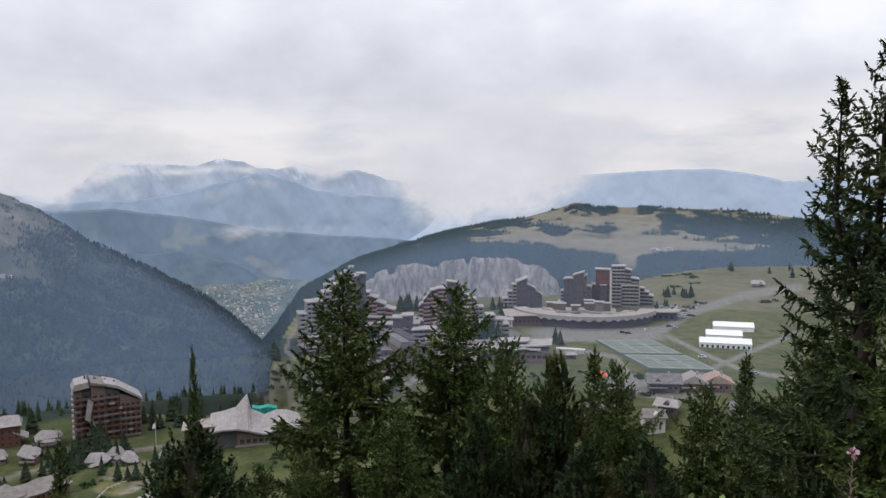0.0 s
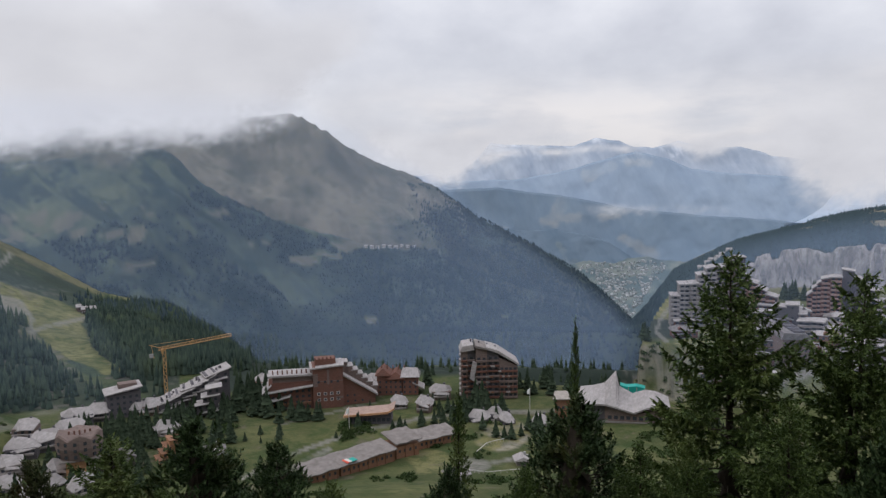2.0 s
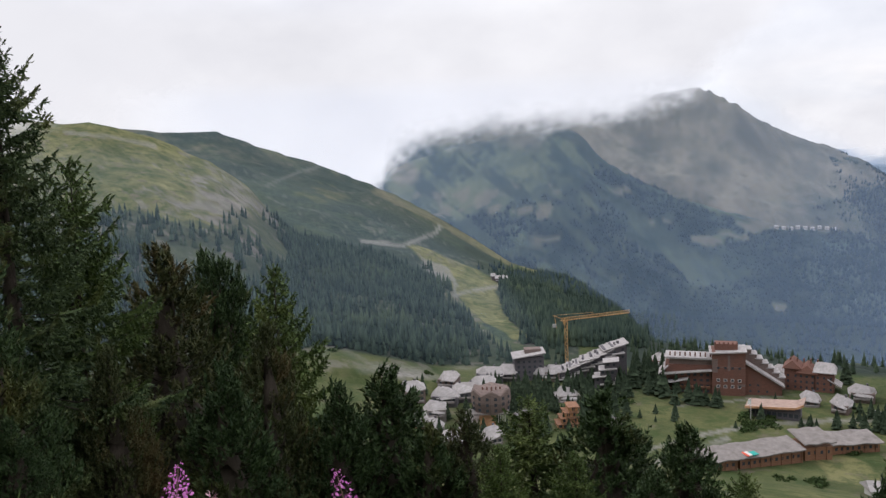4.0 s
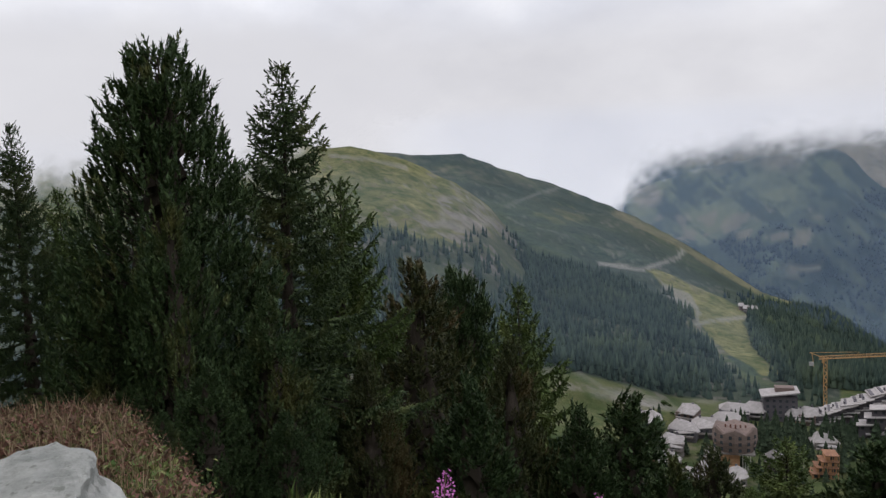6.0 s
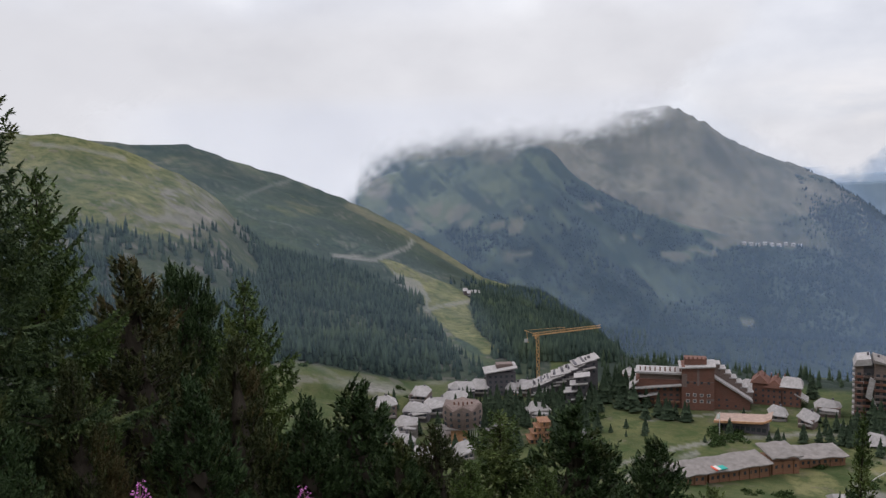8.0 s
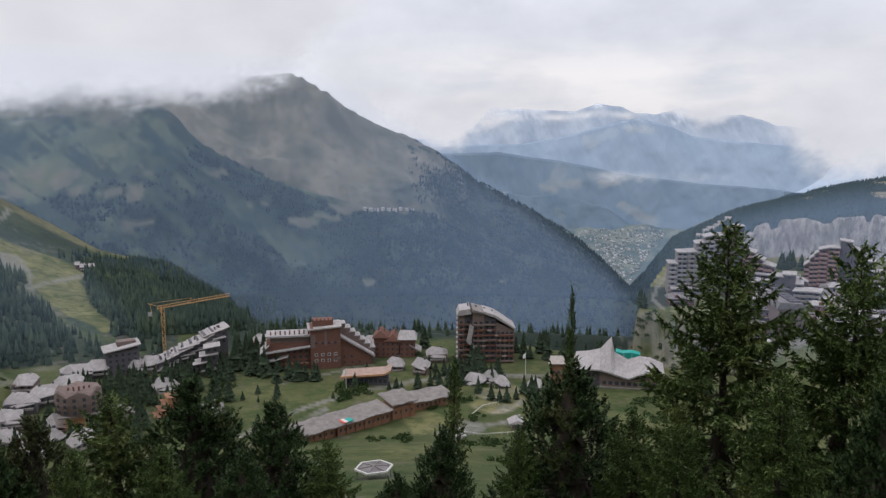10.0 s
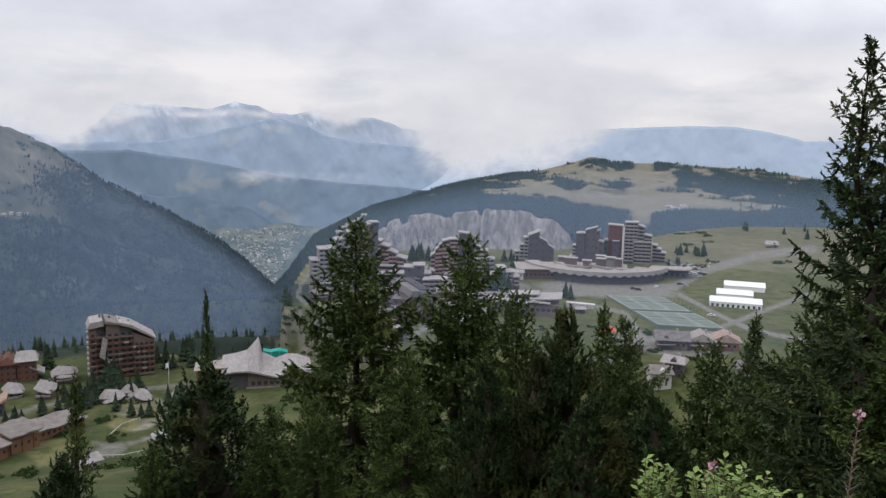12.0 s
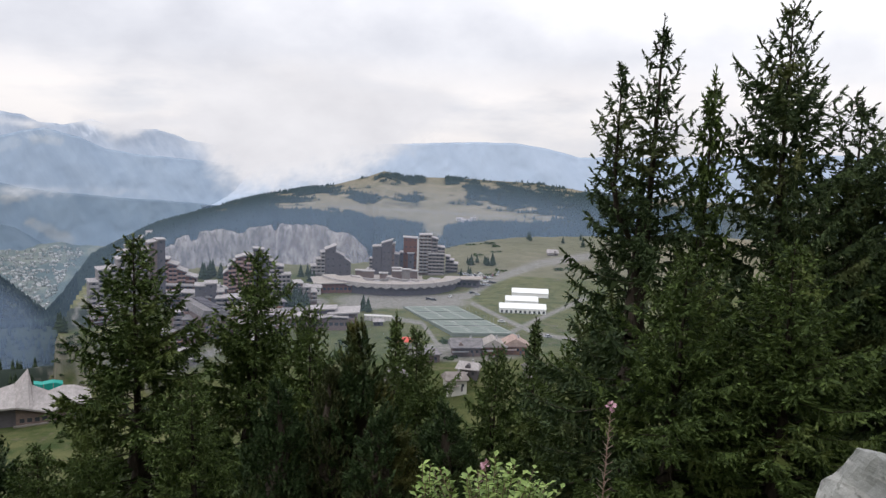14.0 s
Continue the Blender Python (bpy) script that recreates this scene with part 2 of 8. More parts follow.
def blob(a, d, a0, d0, wa, wd, jig=0.0):
    return 1 - smooth(np.hypot((a - a0) / wa, (d - d0) / wd) + jig, 0.75, 1.15)


def cover(a, r, z):
    """Land cover at each point: wood, scree, path, rock, dry meadow, far town."""
    d = dip_of(r, z)
    x, y = r * np.sin(np.radians(a)), r * np.cos(np.radians(a))
    j = fbm(x / 120, y / 120, 4)
    jj = fbm(x / 35, y / 35, 3)
    wood, scree, path, rock, dry = (np.zeros(a.shape) for _ in range(5))
    # great peak: scree face behind the spur, forest below, turf and bare patches between
    pk = (r > 1450) & (a < -4) & (r < 3350)
    behind = r > np.interp(a, [-41, -35, -29, -22], [2480, 2370, 2340, 2360])
    tree_line = np.interp(a, [-60, -54, -50, -46, -43, -41, -39.6, -38, -35.3, -32.5, -29.6, -28.4, -26.5, -25.2, -24, -22.5, -21, -19, -16], [-5.5, -5.2, -4.6, -4.2, -3.4, -2.6, -2.0, -1.4, -2.4, -3.5, -4.4, -4.7, -4.6, -3.9, -2.6, -1.3, -0.9, 0, 1])
    wood = np.where(pk, smooth(tree_line - d + 2.6 * j + 2.0 * jj, -0.5, 0.6), wood)
    wood = np.where(pk & behind & (a > -41), wood * (0.1 + 0.9 * smooth(a + 7 * j + 3 * jj, -25.5, -20.5)), wood)
    glade = smooth(fbm((0.9 * a + d) * 0.6 + 4, (a - d) * 0.14, 5, 0.6) + 0.4 * jj, 0.0, 0.16) * smooth(d, -13, -6) * (a < -27)
    wood = np.where(pk, wood * (1 - 0.85 * glade), wood)
    for a0, d0, wa, wd in ((-43.3, -4.1, 1.6, 0.5), (-41.8, -6.15, 1.0, 0.35), (-30.1, -6.4, 1.1, 0.5), (-27.2, -5.4, 1.3, 0.45), (-24.4, -5.7, 2.2, 0.28), (-34.6, -5.2, 0.9, 0.25), (-16.3, -11.0, 0.5, 0.35), (-26.3, -10.9, 0.5, 0.35), (-47, -3.0, 3.0, 0.8), (-37.5, -3.0, 1.2, 0.4)):
        wood = np.where(pk, wood * (1 - blob(a, d, a0, d0, wa, wd, 3.0 * jj)), wood)
        bare = 0.6 * blob(a, d, a0, d0, wa * 0.95, wd * 0.8, 4.0 * jj + 2.5 * fbm(x / 60, y / 60, 4, 0.6))
        dry = np.where(pk, np.maximum(dry, bare), dry)
    scree = np.where(pk, np.where(behind, smooth(a, -41.5, -39.5) * (1 - 0.85 * smooth(a + 7 * j + 3 * jj, -26.5, -20.5)), 0.0), scree)
    scree = np.where(pk, np.maximum(scree, 0.75 * blob(a, d, -52.8, -0.8, 1.3, 1.3, j * 2)), scree)
    scree = np.where(pk & (a < -39), np.maximum(scree, 0.7 * smooth(d + 2.5 * j + 1.5 * jj, 0.2, 1.6)), scree)
    scree = np.where(pk & (a > -24), np.maximum(scree, smooth(fbm(a * 1.3, d * 0.8 + 3, 4) - 0.08 * (-4 - d), 0.12, 0.22) * smooth(d, -7.5, -5.5)), scree)
    for a0, d0, a1, d1 in ((-27.9, -4.4, -26.2, -4.2), (-38.6, 0.6, -36.4, -1.2), (-20.3, -2.3, -20.7, -3.3), (-22.2, -3.3, -22.4, -4.2)):
        scree = np.where(pk, np.maximum(scree, near_line(a, d, [(a0, d0), (a1, d1)], 0.22) * smooth(jj, -0.15, 0.05)), scree)
    # gorge below the benches
    wood = np.where((r > 660) & (r <= 1500) & (a < -4), 1.0, wood)
    # the open run parts the grassy hill from the ridge behind it
    left_edge = np.interp(d, [-14.84, -13.92, -12.48, -10.55, -9.74, -7.87, -6.45, -6.0], [-42.67, -44.21, -46.45, -48.58, -49.08, -50.94, -52.24, -53.4])
    right_edge = np.interp(d, [-14.79, -13.97, -12.63, -11.38, -10.17, -9.4, -8.3, -6.75, -6.2], [-41.06, -42.63, -44.53, -45.43, -45.75, -45.51, -47.33, -50.51, -52.0])
    past_run = (a > left_edge - 0.1 - 0.7 * smooth(-d, 11.5, 13.5)) & (a > -53.4) & (d > -15.6) & (r > 520)
    # ridge with pistes: dark scrub under a tan crest, the open run, forest beyond it
    rb = (r > 500) & (r <= 1520) & (a < -33) & (z > -200)
    crest_b = np.interp(a, [-70, -67.8, -65.3, -62.1, -58.4, -54.9, -52.9, -50.3, -47.2, -44.7, -41.5, -40, -37], [2.6, 2.45, 2.4, 1.1, -0.15, -1.7, -2.65, -4.15, -6.2, -7.9, -8.9, -9.6, -11.6])
    wb = (0.62 * smooth(fbm(x / 60, y / 60, 4), -0.2, 0.2) + 0.06) * smooth(crest_b - 0.4 - d + 3 * jj, 0.0, 0.3)
    wb = np.where((a > -46.5) & (d < -8.4), np.maximum(wb, smooth(-8.8 - d + 2 * jj, -0.3, 0.3)), wb)
    wb = np.where((a > -48.2) & (d < crest_b - 0.6), np.maximum(wb, 0.52), wb)
    wb = np.where(d > -8.0, np.minimum(wb, 0.48), wb)
    wood = np.where(rb, wb, wood)
    run = smooth(a - left_edge + 0.8 * jj, -0.15, 0.15) * (1 - smooth(a - right_edge + 0.8 * jj, -0.15, 0.15)) * smooth(d, -15.6, -15.2) * (1 - smooth(d, -6.5, -6.1))
    strip = near_line(a, d, [(-54.5, -2.3), (-50.3, -4.5), (-47.2, -6.5), (-44.7, -8.0)], 0.26) * 0.65
    strip = np.maximum(strip, near_line(a, d, [(-44.6, -7.7), (-43.1, -8.4), (-41.2, -9.0)], 0.24))
    strip = np.maximum(strip, 0.45 * blob(a, d, -58.0, -2.6, 1.1, 0.5, 4 * jj))
    # grassy hill: open olive turf above, rock ribs, scrub, then dense forest
    ra = (r > 395) & (r <= 8 + np.interp(a, [-67, -62.2, -59.8, -55.8, -52.2, -49.5, -47, -44.7, -42, -40], [897, 865, 855, 840, 810, 760, 700, 640, 580, 550])) & (a < -40) & (z > -40) & ~past_run
    forest_up = np.interp(a, [-90, -73, -67.3, -61.5, -60.5, -40], [-5.4, -5.8, -7.0, -6.6, -4.0, 0.0])
    wa = smooth(forest_up - d + 4 * jj + 3 * j, -0.4, 0.6)
    foot = np.interp(a, [-62, -59.2, -55.2, -51.6, -48.5, -44, -42], [-13.6, -13.2, -14.2, -15.1, -15.3, -15.6, -16])
    wa = wa * smooth(d, foot - 0.15, foot + 0.15)
    wa = np.maximum(wa, 0.60 * smooth(np.interp(a, [-85, -73, -67.3, -62, -60], [-2.0, -2.2, -4.2, -3.4, -3.0]) - d + 6 * jj, 0.0, 0.8) * smooth(d, foot, foot + 0.3))
    wa = wa * (0.6 + 0.4 * smooth(fbm(x / 55 + 7, y / 55, 4), -0.14, 0.0))
    wood = np.where(ra, np.where((r > 850) & (a < -62), np.minimum(wa, wood + wa), wa), wood)
    wood = np.where(rb & ~ra, wood * (1 - run) * (1 - strip), wood)
    # felled margin below the run, so that it stays open down to the village
    over = d + 0.95
    open_left = np.interp(over, [-14.84, -13.92, -12.48, -10.55, -9.74, -7.87], [-42.67, -44.21, -46.45, -48.58, -49.08, -50.94])
    open_right = np.interp(over, [-14.79, -13.97, -12.63, -11.38, -10.17, -9.4], [-41.06, -42.63, -44.53, -45.43, -45.75, -45.51])
    margin = (r > 430) & (r < 1000) & (a > open_left - 0.1) & (a < open_right) & (over < -9.0) & (d > -16.4)
    wood = np.where(margin, 0.0, wood)
    rock = np.where(ra, smooth(np.abs(fbm(x / 22, y / 22, 4)) * 1.6 + 0.75 * blob(a, d, -65.0, -1.9, 2.6, 1.5, 2 * jj) + 0.2 * smooth(jj, 0.0, 0.2), 0.58, 0.95) * 0.26 * smooth(fbm(x / 9, y / 9, 4), -0.2, 0.1), rock)
    flecks = 0.55 * smooth(fbm(x / 8 + 5, y / 8, 4, 0.6) + 0.5 * j, 0.12, 0.24)
    scree = np.where(ra, np.maximum(flecks, 0.9 * blob(a, d, -64.4, -3.0, 3.6, 1.9, 4 * jj) * smooth(fbm(x / 14, y / 14, 4, 0.6), -0.12, 0.16)), scree)
    scree = np.where(rb & ~ra & (d > -8), 0.6 * flecks, scree)
    path = np.where(rb | ra, np.maximum(path, 0.9 * np.maximum(near_line(a, d, [(-55.7, -5.86), (-52.6, -6.32), (-50.25, -5.54), (-49.87, -5.06)], 0.15) * 0.75,
                    np.maximum(near_line(a, d, [(-62.2, -1.5), (-59.7, -0.6), (-58.3, -0.3)], 0.12) * 0.22,
                    near_line(a, d, [(-51.3, -7.5), (-49.5, -8.16), (-48.88, -9.36), (-49.1, -10.2), (-48.0, -9.9), (-45.7, -9.6)], 0.14) * 0.75))), path)
    path = np.where(rb & ~ra, np.maximum(path, 0.75 * near_line(a, d, [(-50.9, -7.9), (-49.5, -8.9)], 0.42)), path)
    path = np.where(ra & (r > 600), np.maximum(path, 0.6 * near_line(a, d, [(-75, 2.6), (-72, 2.2), (-69.5, 1.5)], 0.14)), path)
    dry = np.where(rb | ra, np.maximum(np.where(rb & ~ra, run, 0.0) * 0.55, strip) + np.where(ra, 0.40, 0.06) + 0.8 * jj + 1.3 * fbm(x / 13, y / 13, 4, 0.6), dry)
    # field and dirt track at the foot of the hill
    field = (r > 330) & (r < 520) & (a < -43)
    path = np.where(field, np.maximum(path, near_line(a, d, [(-62, -13.5), (-58, -13.7), (-55.5, -15.2), (-51, -15.7), (-46, -15.9)], 0.5) * smooth(jj, -0.25, 0.05)), path)
    # meadow hill
    mh = (r > 1250) & (r < 2700) & (a > -9)
    belt = np.interp(a, [-6, -0.4, 3, 6, 12, 17.5, 19.4, 20, 22, 26, 30, 40], [-8, -5.5, -4.3, -4.0, -4.5, -4.5, -5.2, -5.5, -4.7, -4.4, -4.2, -3])
    wm = smooth(belt - d + 1.6 * j, -0.12, 0.14)
    for a0, d0, wa_, wd in ((5, -3.55, 4.0, 0.28), (9.5, -2.8, 3.2, 0.3), (19, -1.75, 3.4, 0.28), (26.5, -2.9, 3.6, 0.75), (14.5, -3.3, 1.0, 0.3), (22.5, -2.6, 0.7, 0.6), (18, -3.2, 1.0, 0.3), (31, -3.6, 3.0, 1.2)):
        wm = np.maximum(wm, blob(a, d, a0, d0, wa_ * 1.2, wd * 1.25, 1.8 * jj))
    wm = np.maximum(wm, 0.56 * smooth(fbm(x / 90 + 3, y / 90, 4), 0.10, 0.24))
    wm = wm * (1 - 0.9 * smooth(a, 18.6, 19.3) * (1 - smooth(a, 20.0, 20.6)) * smooth(d, -6.6, -5.4))
    wood = np.where(mh, wm, wood)
    dry = np.where(mh, 0.85 + 0.5 * jj, dry)
    path = np.where(mh, np.maximum(path, 0.6 * near_line(a, d, [(12, -3.9), (19, -4.1), (24, -4.3), (30, -4.2)], 0.08)), path)
    rock = np.where((r > 1180) & (r < 1302) & (a > -1.5) & (a < 17.5), 1.0, rock)
    # plateau: crag at its rim, sports field, roads and squares
    pl = (r > 300) & (r < 1000) & (a > -9)
    rim_a = a + 1.5 * fbm(x / 24, y / 24, 4, 0.6)
    jag = 15 * fbm(x / 20, y / 20, 5, 0.65)
    rim_r = np.interp(a, [-7, -6, -3, -1, 2], [440, 434, 428, 405, 330])
    face = (r + jag > rim_r - 6) & (r + jag < rim_r + 13)
    crag = ((r > 425) & (r < 660) & (rim_a > -7.5) & (rim_a < -6.2) & (a < -4)) | (face & (rim_a > -7.5) & (a < -1.6))
    rock = np.where(crag, 0.50 * smooth(fbm(x / 7, y / 7, 4) + 0.04, -0.10, 0.14), rock)
    dry = np.where(pl, 0.28 + 0.8 * j + 0.3 * smooth(r, 620, 760), dry)
    dry = np.where(pl & (a > -6.6) & (a < -3.2) & (r > 446) & (r < 600), 0.9 + 0.5 * jj, dry)
    path = np.where(pl & (r > 446), np.maximum(path, 0.7 * near_line(a, d, [(-4.1, -9.7), (-5.0, -10.9), (-5.3, -11.8), (-4.6, -12.4)], 0.14)), path)
    dry = np.where(crag, 0.75 + 0.9 * jj, dry)
    square = np.maximum(blob(a, d, 17.5, -10.7, 5.2, 0.62), blob(a, d, 9.5, -10.9, 2.6, 0.5))
    road = np.maximum(near_line(a, d, [(14.5, -11.2), (22.3, -10.2), (24, -9.0), (27.5, -7.6), (31, -6.9)], 0.30), near_line(a, d, [(22.6, -10.7), (25.4, -11.9), (27.6, -12.7), (31, -13.0)], 0.16))
    road = np.maximum(road, near_line(a, d, [(31, -9.9), (27.5, -11.7), (24, -13.6), (20.5, -14.2), (19.0, -12.3), (15.5, -11.8)], 0.16))
    road = np.maximum(road, near_line(a, d, [(-0.5, -16.5), (3.0, -14.6), (6.0, -13.4), (9.0, -12.4), (14, -11.0)], 0.30))
    path = np.where(pl, np.maximum(path, np.maximum(square, road)), path)
    path = np.where(pl, np.maximum(path, 0.8 * blob(a, d, 21.5, -14.3, 4.2, 0.55, jj)), path)
    # lower village: lanes on the bench
    lv = (r > 225) & (r < 520) & (a < -4) & (a > -60)
    lane = near_line(a, d, [(-36, -21.4), (-31.5, -19.9), (-27.5, -18.9), (-23, -18.2), (-19, -17.8), (-12, -17.6), (-4.5, -18.0)], 0.14)
    lane = np.maximum(lane, near_line(a, d, [(-34.5, -21.9), (-31.8, -20.9), (-29.6, -20.0)], 0.24))
    lane = np.maximum(lane, near_line(a, d, [(-10.5, -17.9), (-7, -17.5), (-3.5, -17.6)], 0.22))
    lane = np.maximum(lane, near_line(a, d, [(-33, -18.0), (-29.5, -17.5), (-25, -16.7)], 0.07))
    lane = np.maximum(lane, near_line(a, d, [(-19.5, -20.9), (-17.5, -21.3), (-15, -20.9)], 0.14))
    lane = np.maximum(lane, near_line(a, d, [(-18.4, -19.6), (-17.2, -18.6), (-16.3, -18.3)], 0.12))
    path = np.where(lv, np.maximum(path, 0.8 * lane * smooth(jj, -0.3, 0.05)), path)
    wood = np.where(lv & (r > 452) & (a > -37), smooth(r + 30 * jj, 455, 470), wood)
    dry = np.where(lv, 0.16 + 0.9 * jj + 0.7 * j, dry)
    mound = blob(a, d, -16.2, -19.4, 1.5, 0.9, 2 * jj)
    dry = np.where(lv, np.maximum(dry, 0.9 * mound), dry)
    rock = np.where(lv, np.maximum(rock, 0.55 * mound * smooth(fbm(x / 6, y / 6, 4), -0.05, 0.12)), rock)
    dry = np.where(lv, np.maximum(dry, 0.8 * blob(a, d, -22.2, -21.4, 1.6, 0.5, 5 * jj)), dry)
    path = np.where(lv, np.maximum(path, 0.8 * blob(a, d, -18.3, -21.5, 0.9, 0.4, 2 * jj)), path)
    path = np.where((r > 200) & (r < 300), np.maximum(path, 0.4 * blob(a, d, -25.5, -24.9, 1.6, 0.35, jj)), path)
    # land beyond
    far = r > 2880
    wood = np.where(far & ~pk, smooth(fbm(x / 260, y / 260, 4) + 0.05, -0.03, 0.06), wood)
    dry = np.where(far, 0.4, dry)
    lush = np.where(rb | ra | lv | (pl & (r < 640)) | (r < 330), 1.0, 0.0)
    # from 1000 m out the great peak's side takes colours blued for haze
    hazed_alp = smooth(r, 1000, 1500) * (a < -3)
    streak = smooth(fbm((0.9 * a + d) * 0.75, (a - d) * 0.16, 5, 0.62) + 0.35 * jj, -0.16, 0.16)
    scrub = np.where(rb & ~ra, (0.92 + 0.8 * fbm(x / 60, y / 60, 4) + 0.6 * jj) * smooth(crest_b - 0.25 - d, 0.0, 0.3) * (1 - run) * (1 - strip), 0.0)
    scrub = np.where(ra, 0.45 * smooth(np.interp(a, [-85, -73, -67.3, -62, -60], [-1.6, -2.0, -4.0, -2.6, -2.0]) - d + 6 * jj, -0.3, 0.8) * smooth(d, foot, foot + 0.3), scrub)
    # beyond 2850 m the last-but-two mask gives the valley its haze-blue colour
    return wood, scree, path, rock, np.clip(dry, 0, 1), lush, hazed_alp, smooth(r, 2850, 3250) * (a > -24) * (a < 6) * (r > np.interp(a, [-24, -20, -5], [3300, 3060, 2860])), streak, np.clip(scrub, 0, 1)


# ---- materials of the land ----
def principled(nt, base, rough=0.85, spec=0.25):
    b = nt.nodes.new("ShaderNodeBsdfPrincipled")
    if isinstance(base, tuple):
        b.inputs["Base Color"].default_value = (*base, 1)
    else:
        nt.links.new(base, b.inputs["Base Color"])
    if isinstance(rough, (int, float)):
        b.inputs["Roughness"].default_value = rough
    else:
        nt.links.new(rough, b.inputs["Roughness"])
    b.inputs["Specular IOR Level"].default_value = spec
    out = nt.nodes.new("ShaderNodeOutputMaterial")
    nt.links.new(b.outputs[0], out.inputs[0])
    return b


def bump(nt, bsdf, value, strength, distance):
    n = nt.nodes.new("ShaderNodeBump")
    n.inputs["Strength"].default_value, n.inputs["Distance"].default_value = strength, distance
    nt.links.new(value, n.inputs["Height"])
    nt.links.new(n.outputs[0], bsdf.inputs["Normal"])


def attr(nt, name):
    n = nt.nodes.new("ShaderNodeAttribute")
    n.attribute_name = name
    return n.outputs["Fac"]


def ground_material():
    m = bpy.data.materials.new("mountain_land")
    nt = tree_of(m)
    pos = nt.nodes.new("ShaderNodeNewGeometry").outputs["Position"]
    big, mid, fine = noise_node(nt, pos, 0.011, 5), noise_node(nt, pos, 0.09, 5), noise_node(nt, pos, 1.4, 5)
    green = mix_node(nt, ramp_node(nt, mid, [(0.35, 0.0), (0.65, 1.0)]), (0.056, 0.070, 0.024), (0.104, 0.112, 0.044))
    patch = noise_node(nt, pos, 0.33, 5, 0.65)
    green = mix_node(nt, ramp_node(nt, patch, [(0.42, 0.0), (0.62, 0.75)]), green, (0.040, 0.058, 0.022))
    green = mix_node(nt, ramp_node(nt, fine, [(0.3, 0.0), (0.7, 1.0)]), green, (0.062, 0.074, 0.028))
    straw = mix_node(nt, ramp_node(nt, mid, [(0.35, 0.0), (0.65, 1.0)]), (0.172, 0.150, 0.108), (0.240, 0.209, 0.158))
    lush = mix_node(nt, ramp_node(nt, mid, [(0.35, 0.0), (0.65, 1.0)]), (0.150, 0.142, 0.060), (0.205, 0.184, 0.086))
    straw = mix_node(nt, attr(nt, "lush"), straw, lush)
    scrub = ramp_node(nt, noise_node(nt, map_node(nt, pos, (1, 1, 2.2)), 0.045, 8, 0.72), [(0.47, 0.0), (0.57, 0.9)])
    green = mix_node(nt, math_node(nt, "MULTIPLY", attr(nt, "lush"), scrub), green, (0.030, 0.046, 0.014))
    col = mix_node(nt, attr(nt, "dry"), green, straw)
    tuft = ramp_node(nt, noise_node(nt, pos, 0.11, 7, 0.72), [(0.48, 0.0), (0.60, 0.65)])
    col = mix_node(nt, math_node(nt, "MULTIPLY", attr(nt, "lush"), tuft), col, (0.030, 0.054, 0.015))
    bare = ramp_node(nt, noise_node(nt, map_node(nt, pos, (1, 1, 1), (31, 7, 0)), 0.06, 6, 0.7), [(0.58, 0.0), (0.66, 0.7)])
    col = mix_node(nt, math_node(nt, "MULTIPLY", attr(nt, "lush"), bare), col, (0.125, 0.105, 0.078))
    bushes = mix_node(nt, ramp_node(nt, noise_node(nt, pos, 0.14, 6, 0.7), [(0.38, 0.0), (0.62, 1.0)]), (0.017, 0.034, 0.031), (0.046, 0.066, 0.048))
    col = mix_node(nt, attr(nt, "scrub"), col, bushes)
    floor = mix_node(nt, mid, (0.018, 0.027, 0.024), (0.034, 0.046, 0.038))
    col = mix_node(nt, attr(nt, "wood"), col, floor)
    scree = mix_node(nt, ramp_node(nt, noise_node(nt, pos, 0.02, 6, 0.7), [(0.35, 0.0), (0.65, 1.0)]), (0.115, 0.10, 0.09), (0.19, 0.17, 0.15))
    col = mix_node(nt, attr(nt, "scree"), col, scree)
    streak = noise_node(nt, map_node(nt, pos, (0.06, 0.06, 0.014)), 1.0, 6, 0.7)
    stone = mix_node(nt, ramp_node(nt, streak, [(0.38, 0.0), (0.60, 1.0)]), (0.180, 0.158, 0.142), (0.375, 0.335, 0.305))
    cracks = noise_node(nt, map_node(nt, pos, (0.16, 0.16, 0.028)), 1.0, 7, 0.72)
    stone = mix_node(nt, ramp_node(nt, cracks, [(0.40, 0.65), (0.52, 0.0)]), stone, (0.085, 0.082, 0.08))
    col = mix_node(nt, attr(nt, "rock"), col, stone)
    dirt = mix_node(nt, ramp_node(nt, patch, [(0.35, 0.0), (0.65, 1.0)]), (0.14, 0.132, 0.118), (0.25, 0.236, 0.215))
    col = mix_node(nt, attr(nt, "path"), col, dirt)
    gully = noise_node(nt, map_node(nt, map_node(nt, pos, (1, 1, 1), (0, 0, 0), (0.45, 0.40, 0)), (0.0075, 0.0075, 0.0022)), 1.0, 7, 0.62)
    # turf and forest of the great peak are tinted blue to suggest haze
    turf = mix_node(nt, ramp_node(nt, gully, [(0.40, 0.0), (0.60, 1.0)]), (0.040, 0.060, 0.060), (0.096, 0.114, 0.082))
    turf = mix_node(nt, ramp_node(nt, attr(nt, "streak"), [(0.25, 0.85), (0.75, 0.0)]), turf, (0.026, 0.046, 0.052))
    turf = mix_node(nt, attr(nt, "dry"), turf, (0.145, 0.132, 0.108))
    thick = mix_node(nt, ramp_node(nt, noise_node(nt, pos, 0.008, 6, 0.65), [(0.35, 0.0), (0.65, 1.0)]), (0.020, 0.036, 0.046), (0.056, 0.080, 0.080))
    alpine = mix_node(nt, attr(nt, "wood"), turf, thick)
